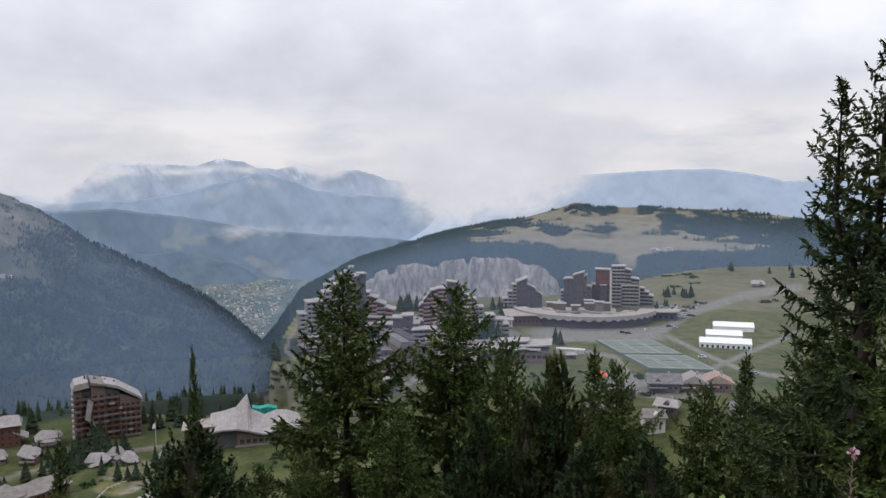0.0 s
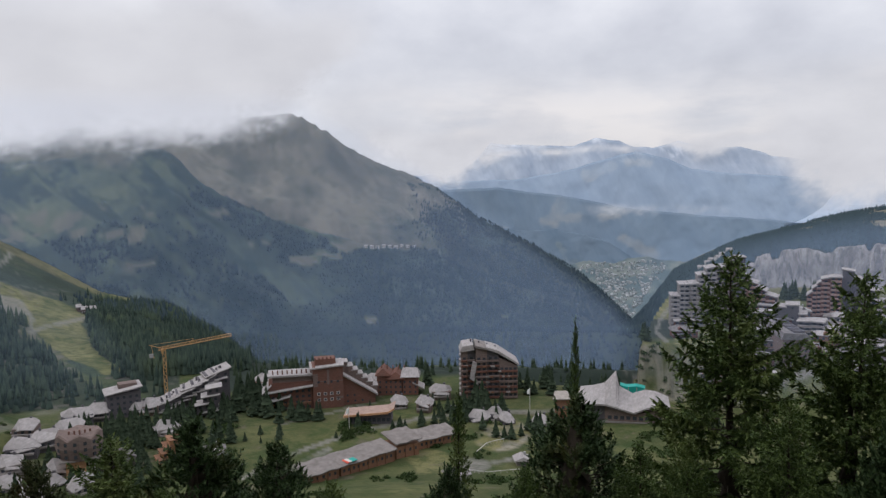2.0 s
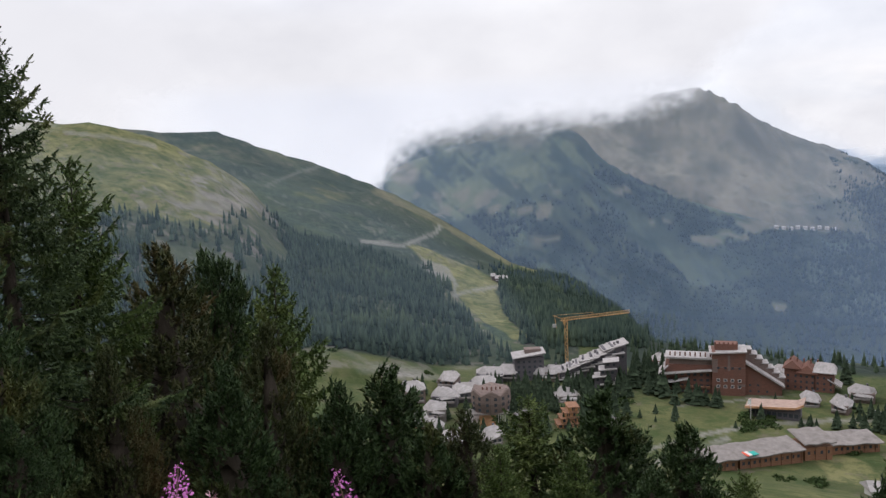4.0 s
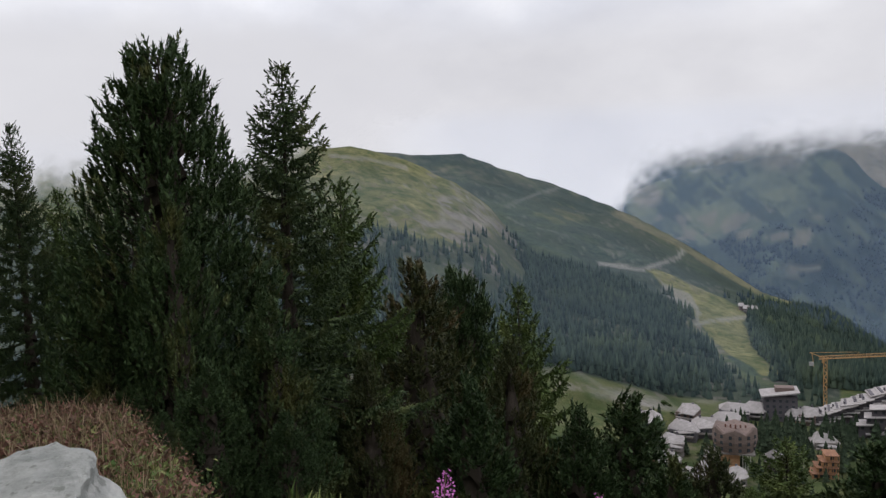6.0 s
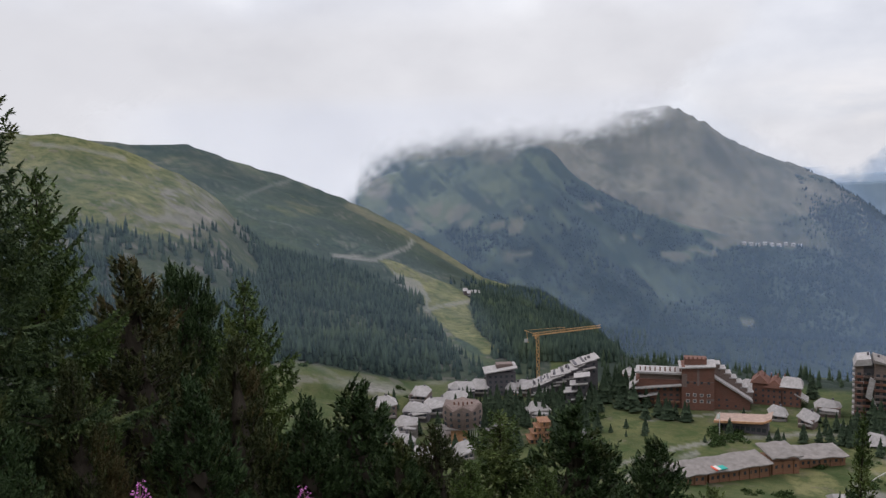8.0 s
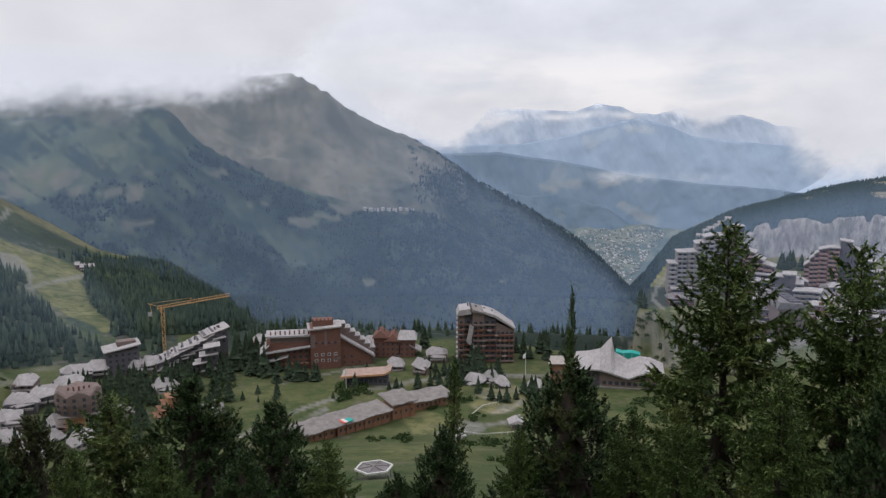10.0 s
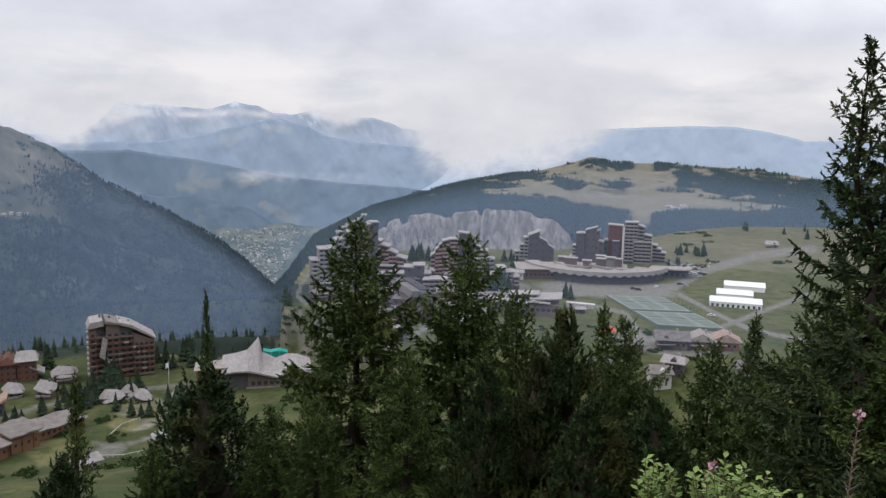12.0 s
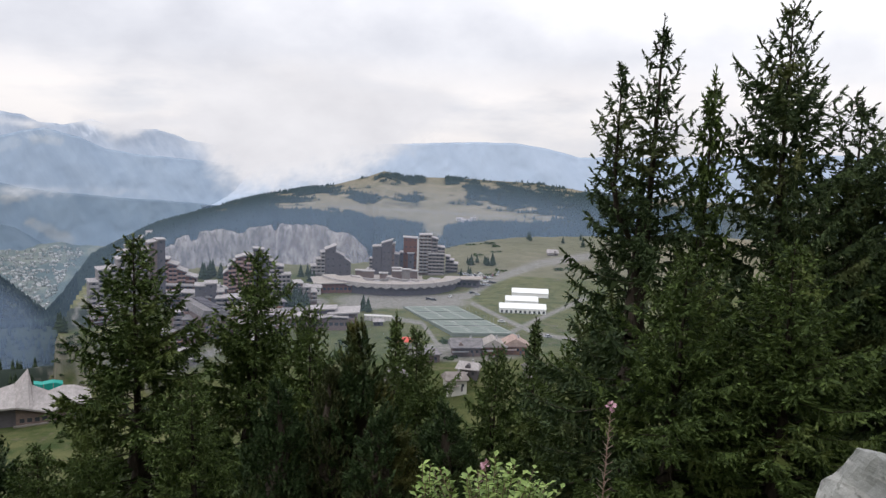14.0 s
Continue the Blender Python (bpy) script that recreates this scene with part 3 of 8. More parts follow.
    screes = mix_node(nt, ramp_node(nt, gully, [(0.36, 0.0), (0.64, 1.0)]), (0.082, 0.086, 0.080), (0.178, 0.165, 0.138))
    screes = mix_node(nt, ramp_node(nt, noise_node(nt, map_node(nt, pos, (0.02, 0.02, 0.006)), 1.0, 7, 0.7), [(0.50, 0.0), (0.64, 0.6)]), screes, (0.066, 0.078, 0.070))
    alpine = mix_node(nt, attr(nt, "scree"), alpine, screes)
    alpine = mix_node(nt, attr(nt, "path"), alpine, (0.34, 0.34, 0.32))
    col = mix_node(nt, attr(nt, "hazed_alp"), col, alpine)
    col = mix_node(nt, ramp_node(nt, big, [(0.3, 0.25), (0.7, 0.0)]), col, (0.05, 0.06, 0.04))
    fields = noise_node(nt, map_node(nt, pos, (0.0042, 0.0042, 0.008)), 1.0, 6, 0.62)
    # valley floor: distance haze is mixed into these blue-grey colours
    hazed_vale = mix_node(nt, ramp_node(nt, fields, [(0.44, 0.0), (0.56, 1.0)]), (0.100, 0.135, 0.150), (0.175, 0.200, 0.190))
    col = mix_node(nt, attr(nt, "hazed_vale"), col, hazed_vale)
    b = principled(nt, col, 0.95, 0.1)
    bump(nt, b, math_node(nt, "ADD", mid, math_node(nt, "MULTIPLY", fine, 0.2)), 0.7, 1.5)
    return m


def leaf_material(name, dark, light, tip=None, rough=0.6, patch=0.9):
    m = bpy.data.materials.new(name)
    nt = tree_of(m)
    g = nt.nodes.new("ShaderNodeNewGeometry")
    info = nt.nodes.new("ShaderNodeObjectInfo")
    col = mix_node(nt, g.outputs["Random Per Island"], dark, light)
    n = noise_node(nt, g.outputs["Position"], patch, 3)
    if tip:
        col = mix_node(nt, ramp_node(nt, n, [(0.55, 0.0), (0.72, 0.75)]), col, tip)
    col = mix_node(nt, math_node(nt, "MULTIPLY", info.outputs["Random"], 0.35), col, dark)
    principled(nt, col, rough, 0.12)
    return m


MAT_LAND = ground_material()
MAT_WOODS = leaf_material("far_conifer_needles", (0.019, 0.032, 0.027), (0.050, 0.072, 0.052), (0.084, 0.108, 0.062), 0.9, 0.02)
# conifers of the great peak, with haze put into their needle colour
MAT_HAZED_WOODS = leaf_material("haze_blued_conifers", (0.024, 0.040, 0.051), (0.036, 0.055, 0.065), (0.074, 0.100, 0.090), 0.9, 0.0075)
# meadow hill's conifers: a copy paled and greyed as haze would do
MAT_PALED_WOODS = leaf_material("haze_paled_conifers", (0.034, 0.054, 0.060), (0.054, 0.080, 0.084), rough=0.9)
MAT_VILLAGE_WOODS = leaf_material("village_spruce_needles", (0.018, 0.030, 0.018), (0.048, 0.066, 0.038), rough=0.9)


def mesh_object(name, verts, faces, material, parent=None, smooth_faces=False):
    me = bpy.data.meshes.new(name)
    me.from_pydata(verts, [], faces)
    me.materials.append(material)
    if smooth_faces:
        me.polygons.foreach_set("use_smooth", [True] * len(me.polygons))
    me.update()
    ob = new(name, me)
    if parent is not None:
        ob.parent = parent
    return ob


def build_ground():
    rows, cols = GA.shape
    xs, ys = GR * np.sin(np.radians(GA)), GR * np.cos(np.radians(GA))
    verts = np.stack([xs, ys, GZ], -1).reshape(-1, 3)
    i = np.arange(rows - 1)[:, None] * cols
    j = np.arange(cols)[None, :]
    k = (j + 1) % cols
    faces = np.stack([i + j, i + cols + j, i + cols + k, i + k], -1).reshape(-1, 4)
    me = bpy.data.meshes.new("ground")
    me.vertices.add(len(verts))
    me.vertices.foreach_set("co", verts.ravel())
    me.loops.add(faces.size)
    me.loops.foreach_set("vertex_index", faces[:, ::-1].ravel().astype(np.int32))
    me.polygons.add(len(faces))
    me.polygons.foreach_set("loop_start", np.arange(0, faces.size, 4, dtype=np.int32))
    me.polygons.foreach_set("loop_total", np.full(len(faces), 4, dtype=np.int32))
    me.update(calc_edges=True)
    me.polygons.foreach_set("use_smooth", np.ones(len(faces), dtype=bool))
    for name, values in zip(("wood", "scree", "path", "rock", "dry", "lush", "hazed_alp", "hazed_vale", "streak", "scrub"), cover(GA, GR, GZ)):
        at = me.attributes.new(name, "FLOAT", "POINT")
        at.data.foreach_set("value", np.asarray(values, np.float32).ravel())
    me.materials.append(MAT_LAND)
    return tagged(new("ground", me), "mountain ground of grass, scree, bare paths and forest floor", "ground", kind="structure")


ground = build_ground()


def build_woods(name, label, a_lo, a_hi, r_lo, r_hi, count, h_lo, h_hi, sides, seed, tiers=1, material=None):
    """Conifers scattered over the wooded ground, joined into one mass."""
    rng = np.random.RandomState(seed)
    a = rng.uniform(a_lo, a_hi, count)
    r = np.sqrt(rng.uniform(r_lo ** 2, r_hi ** 2, count))
    z = height(a, r)
    w = cover(a, r, z)[0]
    # keep trees on slopes that face the lookout
    z2 = height(a, r + 8)
    keep = (w > rng.uniform(0.50, 0.97, count)) & (dip_of(r + 8, z2 + 16) > dip_of(r, z) - 0.2)
    a, r, z = a[keep], r[keep], z[keep]
    h = rng.uniform(h_lo, h_hi, len(a)) * (0.7 + 0.6 * rng.rand(len(a)))
    x, y = r * np.sin(np.radians(a)), r * np.cos(np.radians(a))
    n = len(a)
    spin = rng.rand(n) * 6.28
    verts, faces, base = [], [], 0
    for t in range(tiers):
        lo, hi = (0.05, 1.0) if tiers == 1 else ((0.05, 0.68), (0.42, 1.0))[t]
        rad = h * (0.175, 0.11)[t] if tiers == 2 else h * 0.27
        ring = np.arange(sides) * 2 * np.pi / sides
        px = x[:, None] + rad[:, None] * np.cos(ring[None] + spin[:, None]) * rng.uniform(0.75, 1.25, (n, sides))
        py = y[:, None] + rad[:, None] * np.sin(ring[None] + spin[:, None]) * rng.uniform(0.75, 1.25, (n, sides))
        pz = np.repeat((z + h * lo - 0.3)[:, None], sides, 1) + rng.uniform(-0.06, 0.06, (n, sides)) * h[:, None]
        v = np.concatenate([np.stack([px, py, pz], -1), np.stack([x, y, z + h * hi], -1)[:, None, :]], 1)
        f = np.stack([np.arange(sides), (np.arange(sides) + 1) % sides, np.full(sides, sides)], -1)[None] + (np.arange(n) * (sides + 1))[:, None, None] + base
        verts.append(v.reshape(-1, 3))
        faces.append(f.reshape(-1, 3))
        base += n * (sides + 1)
    verts, faces = np.concatenate(verts), np.concatenate(faces)
    me = bpy.data.meshes.new(name)
    me.vertices.add(len(verts))
    me.vertices.foreach_set("co", verts.ravel())
    me.loops.add(faces.size)
    me.loops.foreach_set("vertex_index", faces.ravel().astype(np.int32))
    me.polygons.add(len(faces))
    me.polygons.foreach_set("loop_start", np.arange(0, faces.size, 3, dtype=np.int32))
    me.polygons.foreach_set("loop_total", np.full(len(faces), 3, dtype=np.int32))
    me.update(calc_edges=True)
    me.materials.append(material or MAT_WOODS)
    return tagged(new(name, me), label, "forest", kind="stuff")


build_woods("hillside_forest", "dark spruce forest on the hillside above the village", -92, -41, 430, 905, 21000, 7, 12, 6, 3, 2)
build_woods("spur_forest", "dark spruces on the spur behind the stepped houses", -42.5, -35.0, 500, 660, 2600, 7, 12, 5, 14, 2)
build_woods("ridge_forest", "dark spruce forest along the ridge with the pistes", -75, -33, 620, 1500, 30000, 7, 12, 5, 4, 2)
build_woods("mountain_forest", "conifer forest on the flank of the great peak, coloured bluish for haze", -60, -5, 900, 3150, 80000, 7, 12, 4, 5, 1, MAT_HAZED_WOODS)
build_woods("meadow_hill_forest", "dark conifer belts on the meadow hill", -8, 40, 1304, 2320, 46000, 5, 8.5, 4, 6, 1, MAT_PALED_WOODS)


# ---- far ranges: distance haze is put into their colour and glow ----
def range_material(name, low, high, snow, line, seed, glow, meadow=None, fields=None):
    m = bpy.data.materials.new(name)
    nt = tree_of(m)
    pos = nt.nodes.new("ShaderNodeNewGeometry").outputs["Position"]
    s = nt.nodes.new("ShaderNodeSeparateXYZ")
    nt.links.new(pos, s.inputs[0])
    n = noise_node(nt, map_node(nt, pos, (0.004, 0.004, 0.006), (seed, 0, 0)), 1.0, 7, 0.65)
    # streaked noise puts the ridges' shading into colour; the glow flattens their relief
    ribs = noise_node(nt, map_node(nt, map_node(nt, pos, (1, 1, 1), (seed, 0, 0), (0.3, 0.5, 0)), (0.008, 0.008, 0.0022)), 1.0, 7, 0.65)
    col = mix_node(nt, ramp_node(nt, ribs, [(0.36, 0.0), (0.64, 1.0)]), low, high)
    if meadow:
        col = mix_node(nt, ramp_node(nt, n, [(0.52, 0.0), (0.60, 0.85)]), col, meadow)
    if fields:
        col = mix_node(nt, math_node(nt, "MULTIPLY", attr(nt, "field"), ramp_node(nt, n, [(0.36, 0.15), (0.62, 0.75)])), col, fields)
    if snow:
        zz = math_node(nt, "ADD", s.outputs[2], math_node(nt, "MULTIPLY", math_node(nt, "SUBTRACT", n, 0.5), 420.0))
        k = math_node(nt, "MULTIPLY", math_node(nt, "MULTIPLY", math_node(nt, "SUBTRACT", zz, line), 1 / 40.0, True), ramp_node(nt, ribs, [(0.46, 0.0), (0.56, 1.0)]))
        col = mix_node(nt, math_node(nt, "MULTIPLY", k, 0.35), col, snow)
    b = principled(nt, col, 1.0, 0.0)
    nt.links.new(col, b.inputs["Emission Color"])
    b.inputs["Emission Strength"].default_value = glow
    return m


def build_range(name, label, az, dip, dist, foot_dip, seed, amp, material, fields=()):
    a = np.arange(az[0], az[-1] + 0.01, 0.12)
    t = np.linspace(0, 1, 34)
    A, T = np.meshgrid(a, t)
    crest = np.interp(A, az, dip) + amp * fbm(A * 0.9 + seed, A * 0 + seed, 5, 0.6)
    D = foot_dip + (crest - foot_dip) * T + 0.35 * amp * fbm(A * 1.6 + seed, T * 5, 4) * np.sin(np.pi * T)
    R = dist * (0.955 + 0.045 * T) + 45 * fbm(A * 0.8, T * 3 + seed, 4)
    Z = rise(D, R)
    v = np.stack([R * np.sin(np.radians(A)), R * np.cos(np.radians(A)), Z], -1).reshape(-1, 3)
    rows, cols = A.shape
    i, j = np.arange(rows - 1)[:, None] * cols, np.arange(cols - 1)[None]
    f = np.stack([i + j, i + j + 1, i + cols + j + 1, i + cols + j], -1).reshape(-1, 4)
    # a sloping back closes the ridge
    back = v[-cols:].copy()
    back[:, :2] *= 1.012
    back[:, 2] -= 160
    k = len(v)
    v = np.concatenate([v, back])
    jj = np.arange(cols - 1)
    f = np.concatenate([f, np.stack([k - cols + jj, k - cols + jj + 1, k + jj + 1, k + jj], -1)])
    ob = mesh_object(name, v.tolist(), f.tolist(), material, None, True)
    open_land = np.zeros(A.shape)
    for a0, d0, a1, d1, w in fields:
        open_land = np.maximum(open_land, near_line(A + 0.5 * fbm(A * 2, D * 2, 3), D + 0.5 * fbm(A * 2 + 9, D * 2, 3), [(a0, d0), (a1, d1)], w))
    at = ob.data.attributes.new("field", "FLOAT", "POINT")
    at.data.foreach_set("value", np.concatenate([open_land.ravel(), np.zeros(cols)]).astype(np.float32))
    return tagged(ob, label, "mountain range", kind="structure")


build_range("backdrop_snow_range", "snow-streaked mountain range on the horizon, coloured pale for haze", [-26, -22, -20.1, -18.5, -17.8, -17.15, -16.2, -14.7, -12.7, -11.2, -9.6, -8, -7, -5.6, -3.9, -2.3, 0.2, 2.2, 4.3, 9, 14],
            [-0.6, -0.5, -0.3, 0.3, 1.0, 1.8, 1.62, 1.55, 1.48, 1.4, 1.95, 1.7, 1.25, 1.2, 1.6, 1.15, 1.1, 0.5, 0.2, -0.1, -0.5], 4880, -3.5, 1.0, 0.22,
            range_material("haze_paled_snowy_rock", (0.225, 0.265, 0.33), (0.33, 0.365, 0.42), (0.66, 0.67, 0.70), 190.0, 1.0, 0.40))
build_range("backdrop_dark_range", "mountain range with a dark summit, coloured blue for haze", [-26, -20, -15.4, -12.6, -10.4, -8.8, -6.8, -4.7, -3.1, -1.1, 3, 8, 14],
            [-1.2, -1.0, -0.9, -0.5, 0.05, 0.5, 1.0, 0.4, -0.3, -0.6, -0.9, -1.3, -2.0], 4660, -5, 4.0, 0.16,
            range_material("haze_blued_rock", (0.195, 0.245, 0.315), (0.235, 0.285, 0.355), (0.40, 0.43, 0.47), 130.0, 5.0, 0.38, None, (0.30, 0.325, 0.355)),
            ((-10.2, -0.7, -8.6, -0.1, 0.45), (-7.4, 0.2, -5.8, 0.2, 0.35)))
build_range("backdrop_valley_hills", "wooded hills beyond the valley town, coloured blue for haze", [-26, -20, -16.6, -12.8, -9.6, -8, -4.0, 3, 8, 12],
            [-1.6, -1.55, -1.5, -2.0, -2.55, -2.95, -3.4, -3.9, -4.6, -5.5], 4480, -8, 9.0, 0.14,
            range_material("haze_blued_wood", (0.122, 0.165, 0.218), (0.150, 0.194, 0.244), None, 0, 9.0, 0.34, None, (0.225, 0.24, 0.25)),
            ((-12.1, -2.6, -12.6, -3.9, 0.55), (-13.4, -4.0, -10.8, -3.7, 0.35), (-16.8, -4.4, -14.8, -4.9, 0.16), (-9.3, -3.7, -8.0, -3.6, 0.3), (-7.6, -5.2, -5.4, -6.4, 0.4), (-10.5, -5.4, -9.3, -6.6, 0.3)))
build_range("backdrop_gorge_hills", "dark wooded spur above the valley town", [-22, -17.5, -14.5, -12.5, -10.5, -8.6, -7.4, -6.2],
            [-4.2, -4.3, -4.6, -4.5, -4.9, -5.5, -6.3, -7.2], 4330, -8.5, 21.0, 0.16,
            range_material("haze_blued_spur", (0.098, 0.136, 0.180), (0.122, 0.160, 0.203), None, 0, 21.0, 0.30, None, (0.165, 0.195, 0.205)),
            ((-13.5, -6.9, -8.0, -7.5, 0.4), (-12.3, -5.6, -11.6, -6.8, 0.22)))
build_range("backdrop_east_range", "mountains behind the meadow hill, coloured pale blue for haze", [3, 8, 14, 16.7, 20.8, 24.9, 27.4, 29.9, 34, 45, 60],
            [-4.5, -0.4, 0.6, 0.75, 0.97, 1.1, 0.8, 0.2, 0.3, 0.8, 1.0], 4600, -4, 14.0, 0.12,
            range_material("haze_paled_rock", (0.255, 0.305, 0.38), (0.285, 0.335, 0.41), None, 0, 14.0, 0.44))


def build_valley_town():
    """Small pale houses of the town on the valley floor, joined."""
    rng = np.random.RandomState(31)
    v, f = [], []
    made = 0
    while made < 380:
        dip = rng.uniform(-10.8, -7.0)
        lo = np.interp(dip, [-10.8, -10.4, -9.1, -7.9, -7.5, -7.0], [-7.1, -7.9, -8.9, -9.8, -11.2, -9.0])
        hi = np.interp(dip, [-10.8, -9.6, -8.0, -7.0], [-6.9, -6.3, -5.1, -4.6])
        az = rng.uniform(-11.5, -4.5)
        if not lo < az < hi or rng.rand() > 0.9 - 0.5 * fbm(az * 2.0, dip * 2.0, 3):
            continue
        r = np.interp(dip, [-12.5, -10.9, -6.7], [2900, 3300, 4300])
        x, y = r * math.sin(radians(az)), r * math.cos(radians(az))
        z = float(height(np.array([az]), np.array([r]))[0])
        w, d, h = rng.uniform(3, 7), rng.uniform(3, 6), rng.uniform(3, 7)
        c, s_ = math.cos(rng.rand() * 3), math.sin(rng.rand() * 3)
        k = len(v)
        for px, py, pz in ((-w, -d, -4), (w, -d, -4), (w, d, -4), (-w, d, -4), (-w, -d, h), (w, -d, h), (w, d, h), (-w, d, h), (-w, 0, h + 4), (w, 0, h + 4)):
            v.append((x + px * c - py * s_, y + px * s_ + py * c, z + pz))
        f += [(k, k + 1, k + 5, k + 4), (k + 1, k + 2, k + 6, k + 9, k + 5), (k + 2, k + 3, k + 7, k + 6), (k + 3, k, k + 4, k + 8, k + 7), (k + 4, k + 5, k + 9, k + 8), (k + 6, k + 7, k + 8, k + 9)]
        made += 1
    m = bpy.data.materials.new("hazed_house_render")
    nt = tree_of(m)
    g = nt.nodes.new("ShaderNodeNewGeometry")
    # wall colours greyed and blued to carry the valley's haze
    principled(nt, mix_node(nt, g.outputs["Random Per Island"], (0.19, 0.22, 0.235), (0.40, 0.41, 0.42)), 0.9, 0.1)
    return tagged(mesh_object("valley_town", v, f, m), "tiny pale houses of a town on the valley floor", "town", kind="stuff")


build_valley_town()


# ---- low clouds lying on the summits ----
def cloud_material():
    m = bpy.data.materials.new("self_lit_stratus")
    nt = tree_of(m)
    pos = nt.nodes.new("ShaderNodeNewGeometry").outputs["Position"]
    n = noise_node(nt, map_node(nt, pos, (0.0042, 0.0042, 0.0060)), 1.0, 6, 0.55)
    tone = mix_node(nt, noise_node(nt, map_node(nt, pos, (0.0030, 0.0030, 0.0052)), 1.0, 5, 0.55), (0.60, 0.595, 0.625), (0.90, 0.888, 0.90))
    # emission gives the cloud the brightness it would take from the sky
    glow, clear, mix = nt.nodes.new("ShaderNodeEmission"), nt.nodes.new("ShaderNodeBsdfTransparent"), nt.nodes.new("ShaderNodeMixShader")
    nt.links.new(tone, glow.inputs[0])
    glow.inputs[1].default_value = 0.92
    a = attr(nt, "thickness")
    # ragged edge: noise thins the bank where it is thin already
    rim = math_node(nt, "MULTIPLY", math_node(nt, "MULTIPLY", a, math_node(nt, "SUBTRACT", 1.0, a)), 5.5)
    k = math_node(nt, "ADD", a, math_node(nt, "MULTIPLY", rim, math_node(nt, "SUBTRACT", n, 0.52)), True)
    nt.links.new(k, mix.inputs[0])
    nt.links.new(clear.outputs[0], mix.inputs[1])
    nt.links.new(glow.outputs[0], mix.inputs[2])
    out = nt.nodes.new("ShaderNodeOutputMaterial")
    nt.links.new(mix.outputs[0], out.inputs[0])
    return m


MAT_CLOUD = cloud_material()


def cloud_bank(name, label, az, low, soft, high, fade, dist, seed, ends, bulge=25.0):
    """A bank of cloud: ragged lower edge over the bearings az, melting into the sky above."""
    a = np.arange(az[0], az[-1] + 0.01, 0.2)
    d = np.arange(min(low) - 1.2, max(high) + fade + 0.2, 0.16)
    A, D = np.meshgrid(a, d)
    base = np.interp(A, az, low) + 1.5 * fbm(A * 0.45 + seed, D * 0.6, 5, 0.6) + 0.9 * soft * fbm(A * 1.5 + seed, D * 2.0, 5, 0.65)
    top = np.interp(A, az, high)
    den = smooth(D - base, -soft * 0.5, soft) * (1 - smooth(D, top, top + fade)) * smooth(A, az[0], az[0] + ends) * (1 - smooth(A, az[-1] - ends, az[-1]))
    R = dist + bulge * np.sin(np.radians(A * 9 + 40 * seed))
    Z = rise(D, R)
    v = np.stack([R * np.sin(np.radians(A)), R * np.cos(np.radians(A)), Z], -1).reshape(-1, 3)
    rows, cols = A.shape
    i, j = np.arange(rows - 1)[:, None] * cols, np.arange(cols - 1)[None]
    f = np.stack([i + j, i + j + 1, i + cols + j + 1, i + cols + j], -1).reshape(-1, 4)
    f = f[den.ravel()[f].max(1) > 0.004]
    ob = mesh_object(name, v.tolist(), f.tolist(), MAT_CLOUD, None, True)
    at = ob.data.attributes.new("thickness", "FLOAT", "POINT")
    at.data.foreach_set("value", den.ravel().astype(np.float32))
    ob.visible_shadow = False
    return tagged(ob, label, "cloud", kind="structure")


cloud_bank("backdrop_summit_cloud", "grey stratus lying over the great peak", [-112, -90, -80, -75, -70, -66, -61.2, -57.2, -55, -54.0, -53.4, -52.8, -50, -44.5, -39.6, -34.8, -32.5, -30.6, -28, -24],
           [1.5, 1.6, 1.6, 1.6, 1.0, 0.4, -1.0, -2.4, -3.4, -2.4, 0.2, 0.8, 1.6, 2.3, 2.2, 3.0, 3.8, 5.4, 7.2, 9], 1.7, [9, 9, 9, 9, 9, 9, 9, 9, 9, 9, 9, 9, 9, 9, 9, 8.5, 8, 8, 8, 9], 6.0, 1640, 2.0, 5.0)
cloud_bank("backdrop_summit_veil", "thin trailing mist under the summit cloud", [-64, -58, -55.5, -53.5, -52.5, -50, -46, -42, -38, -34.8, -32.5, -30.8, -29.5],
           [2.4, 1.0, -0.4, -0.8, 0.2, 1.0, 2.0, 1.6, 2.0, 2.4, 2.8, 3.6, 5.0], 1.7, [4, 4, 4, 4, 4, 4, 5, 5, 5, 5.2, 5.6, 6, 6], 3.0, 1720, 5.5, 3.0)
cloud_bank("backdrop_slope_fog", "white fog lying on the grassy hill", [-114, -98, -92, -88, -82, -79, -76.5, -75, -73, -70, -66], [-0.6, 0.4, 1.0, 0.8, 1.2, 1.8, 2.8, 3.6, 4.2, 4.8, 5.6], 2.2, [9, 9, 9, 9, 9, 9, 9, 8, 7, 6.5, 6.5], 4.0, 540, 3.0, 3.0)
cloud_bank("backdrop_hill_cloud", "pale cloud bank sinking behind the meadow hill", [0.5, 2.2, 4.0, 6, 9, 12, 15, 17.5, 19.5, 22], [2.0, 0.4, -2.4, -3.6, -3.2, -2.6, -1.4, 0.2, 1.6, 2.4], 2.4,
           [1.0, 1.5, 2.4, 3.0, 3.2, 3.2, 3.0, 2.6, 2.4, 2.2], 4.5, 3000, 6.0, 3.5)
cloud_bank("backdrop_shoulder_cloud", "bright wisp of cloud behind the peak's shoulder", [-27, -24, -21, -19.5, -18.4, -16.5, -14, -11], [1.0, 0.0, -1.9, -1.7, -0.2, 1.2, 1.8, 2.2], 1.7,
           [2.2, 2.0, 1.2, 1.2, 1.6, 2.2, 2.4, 2.4], 1.8, 4150, 9.0, 1.6, 40.0)
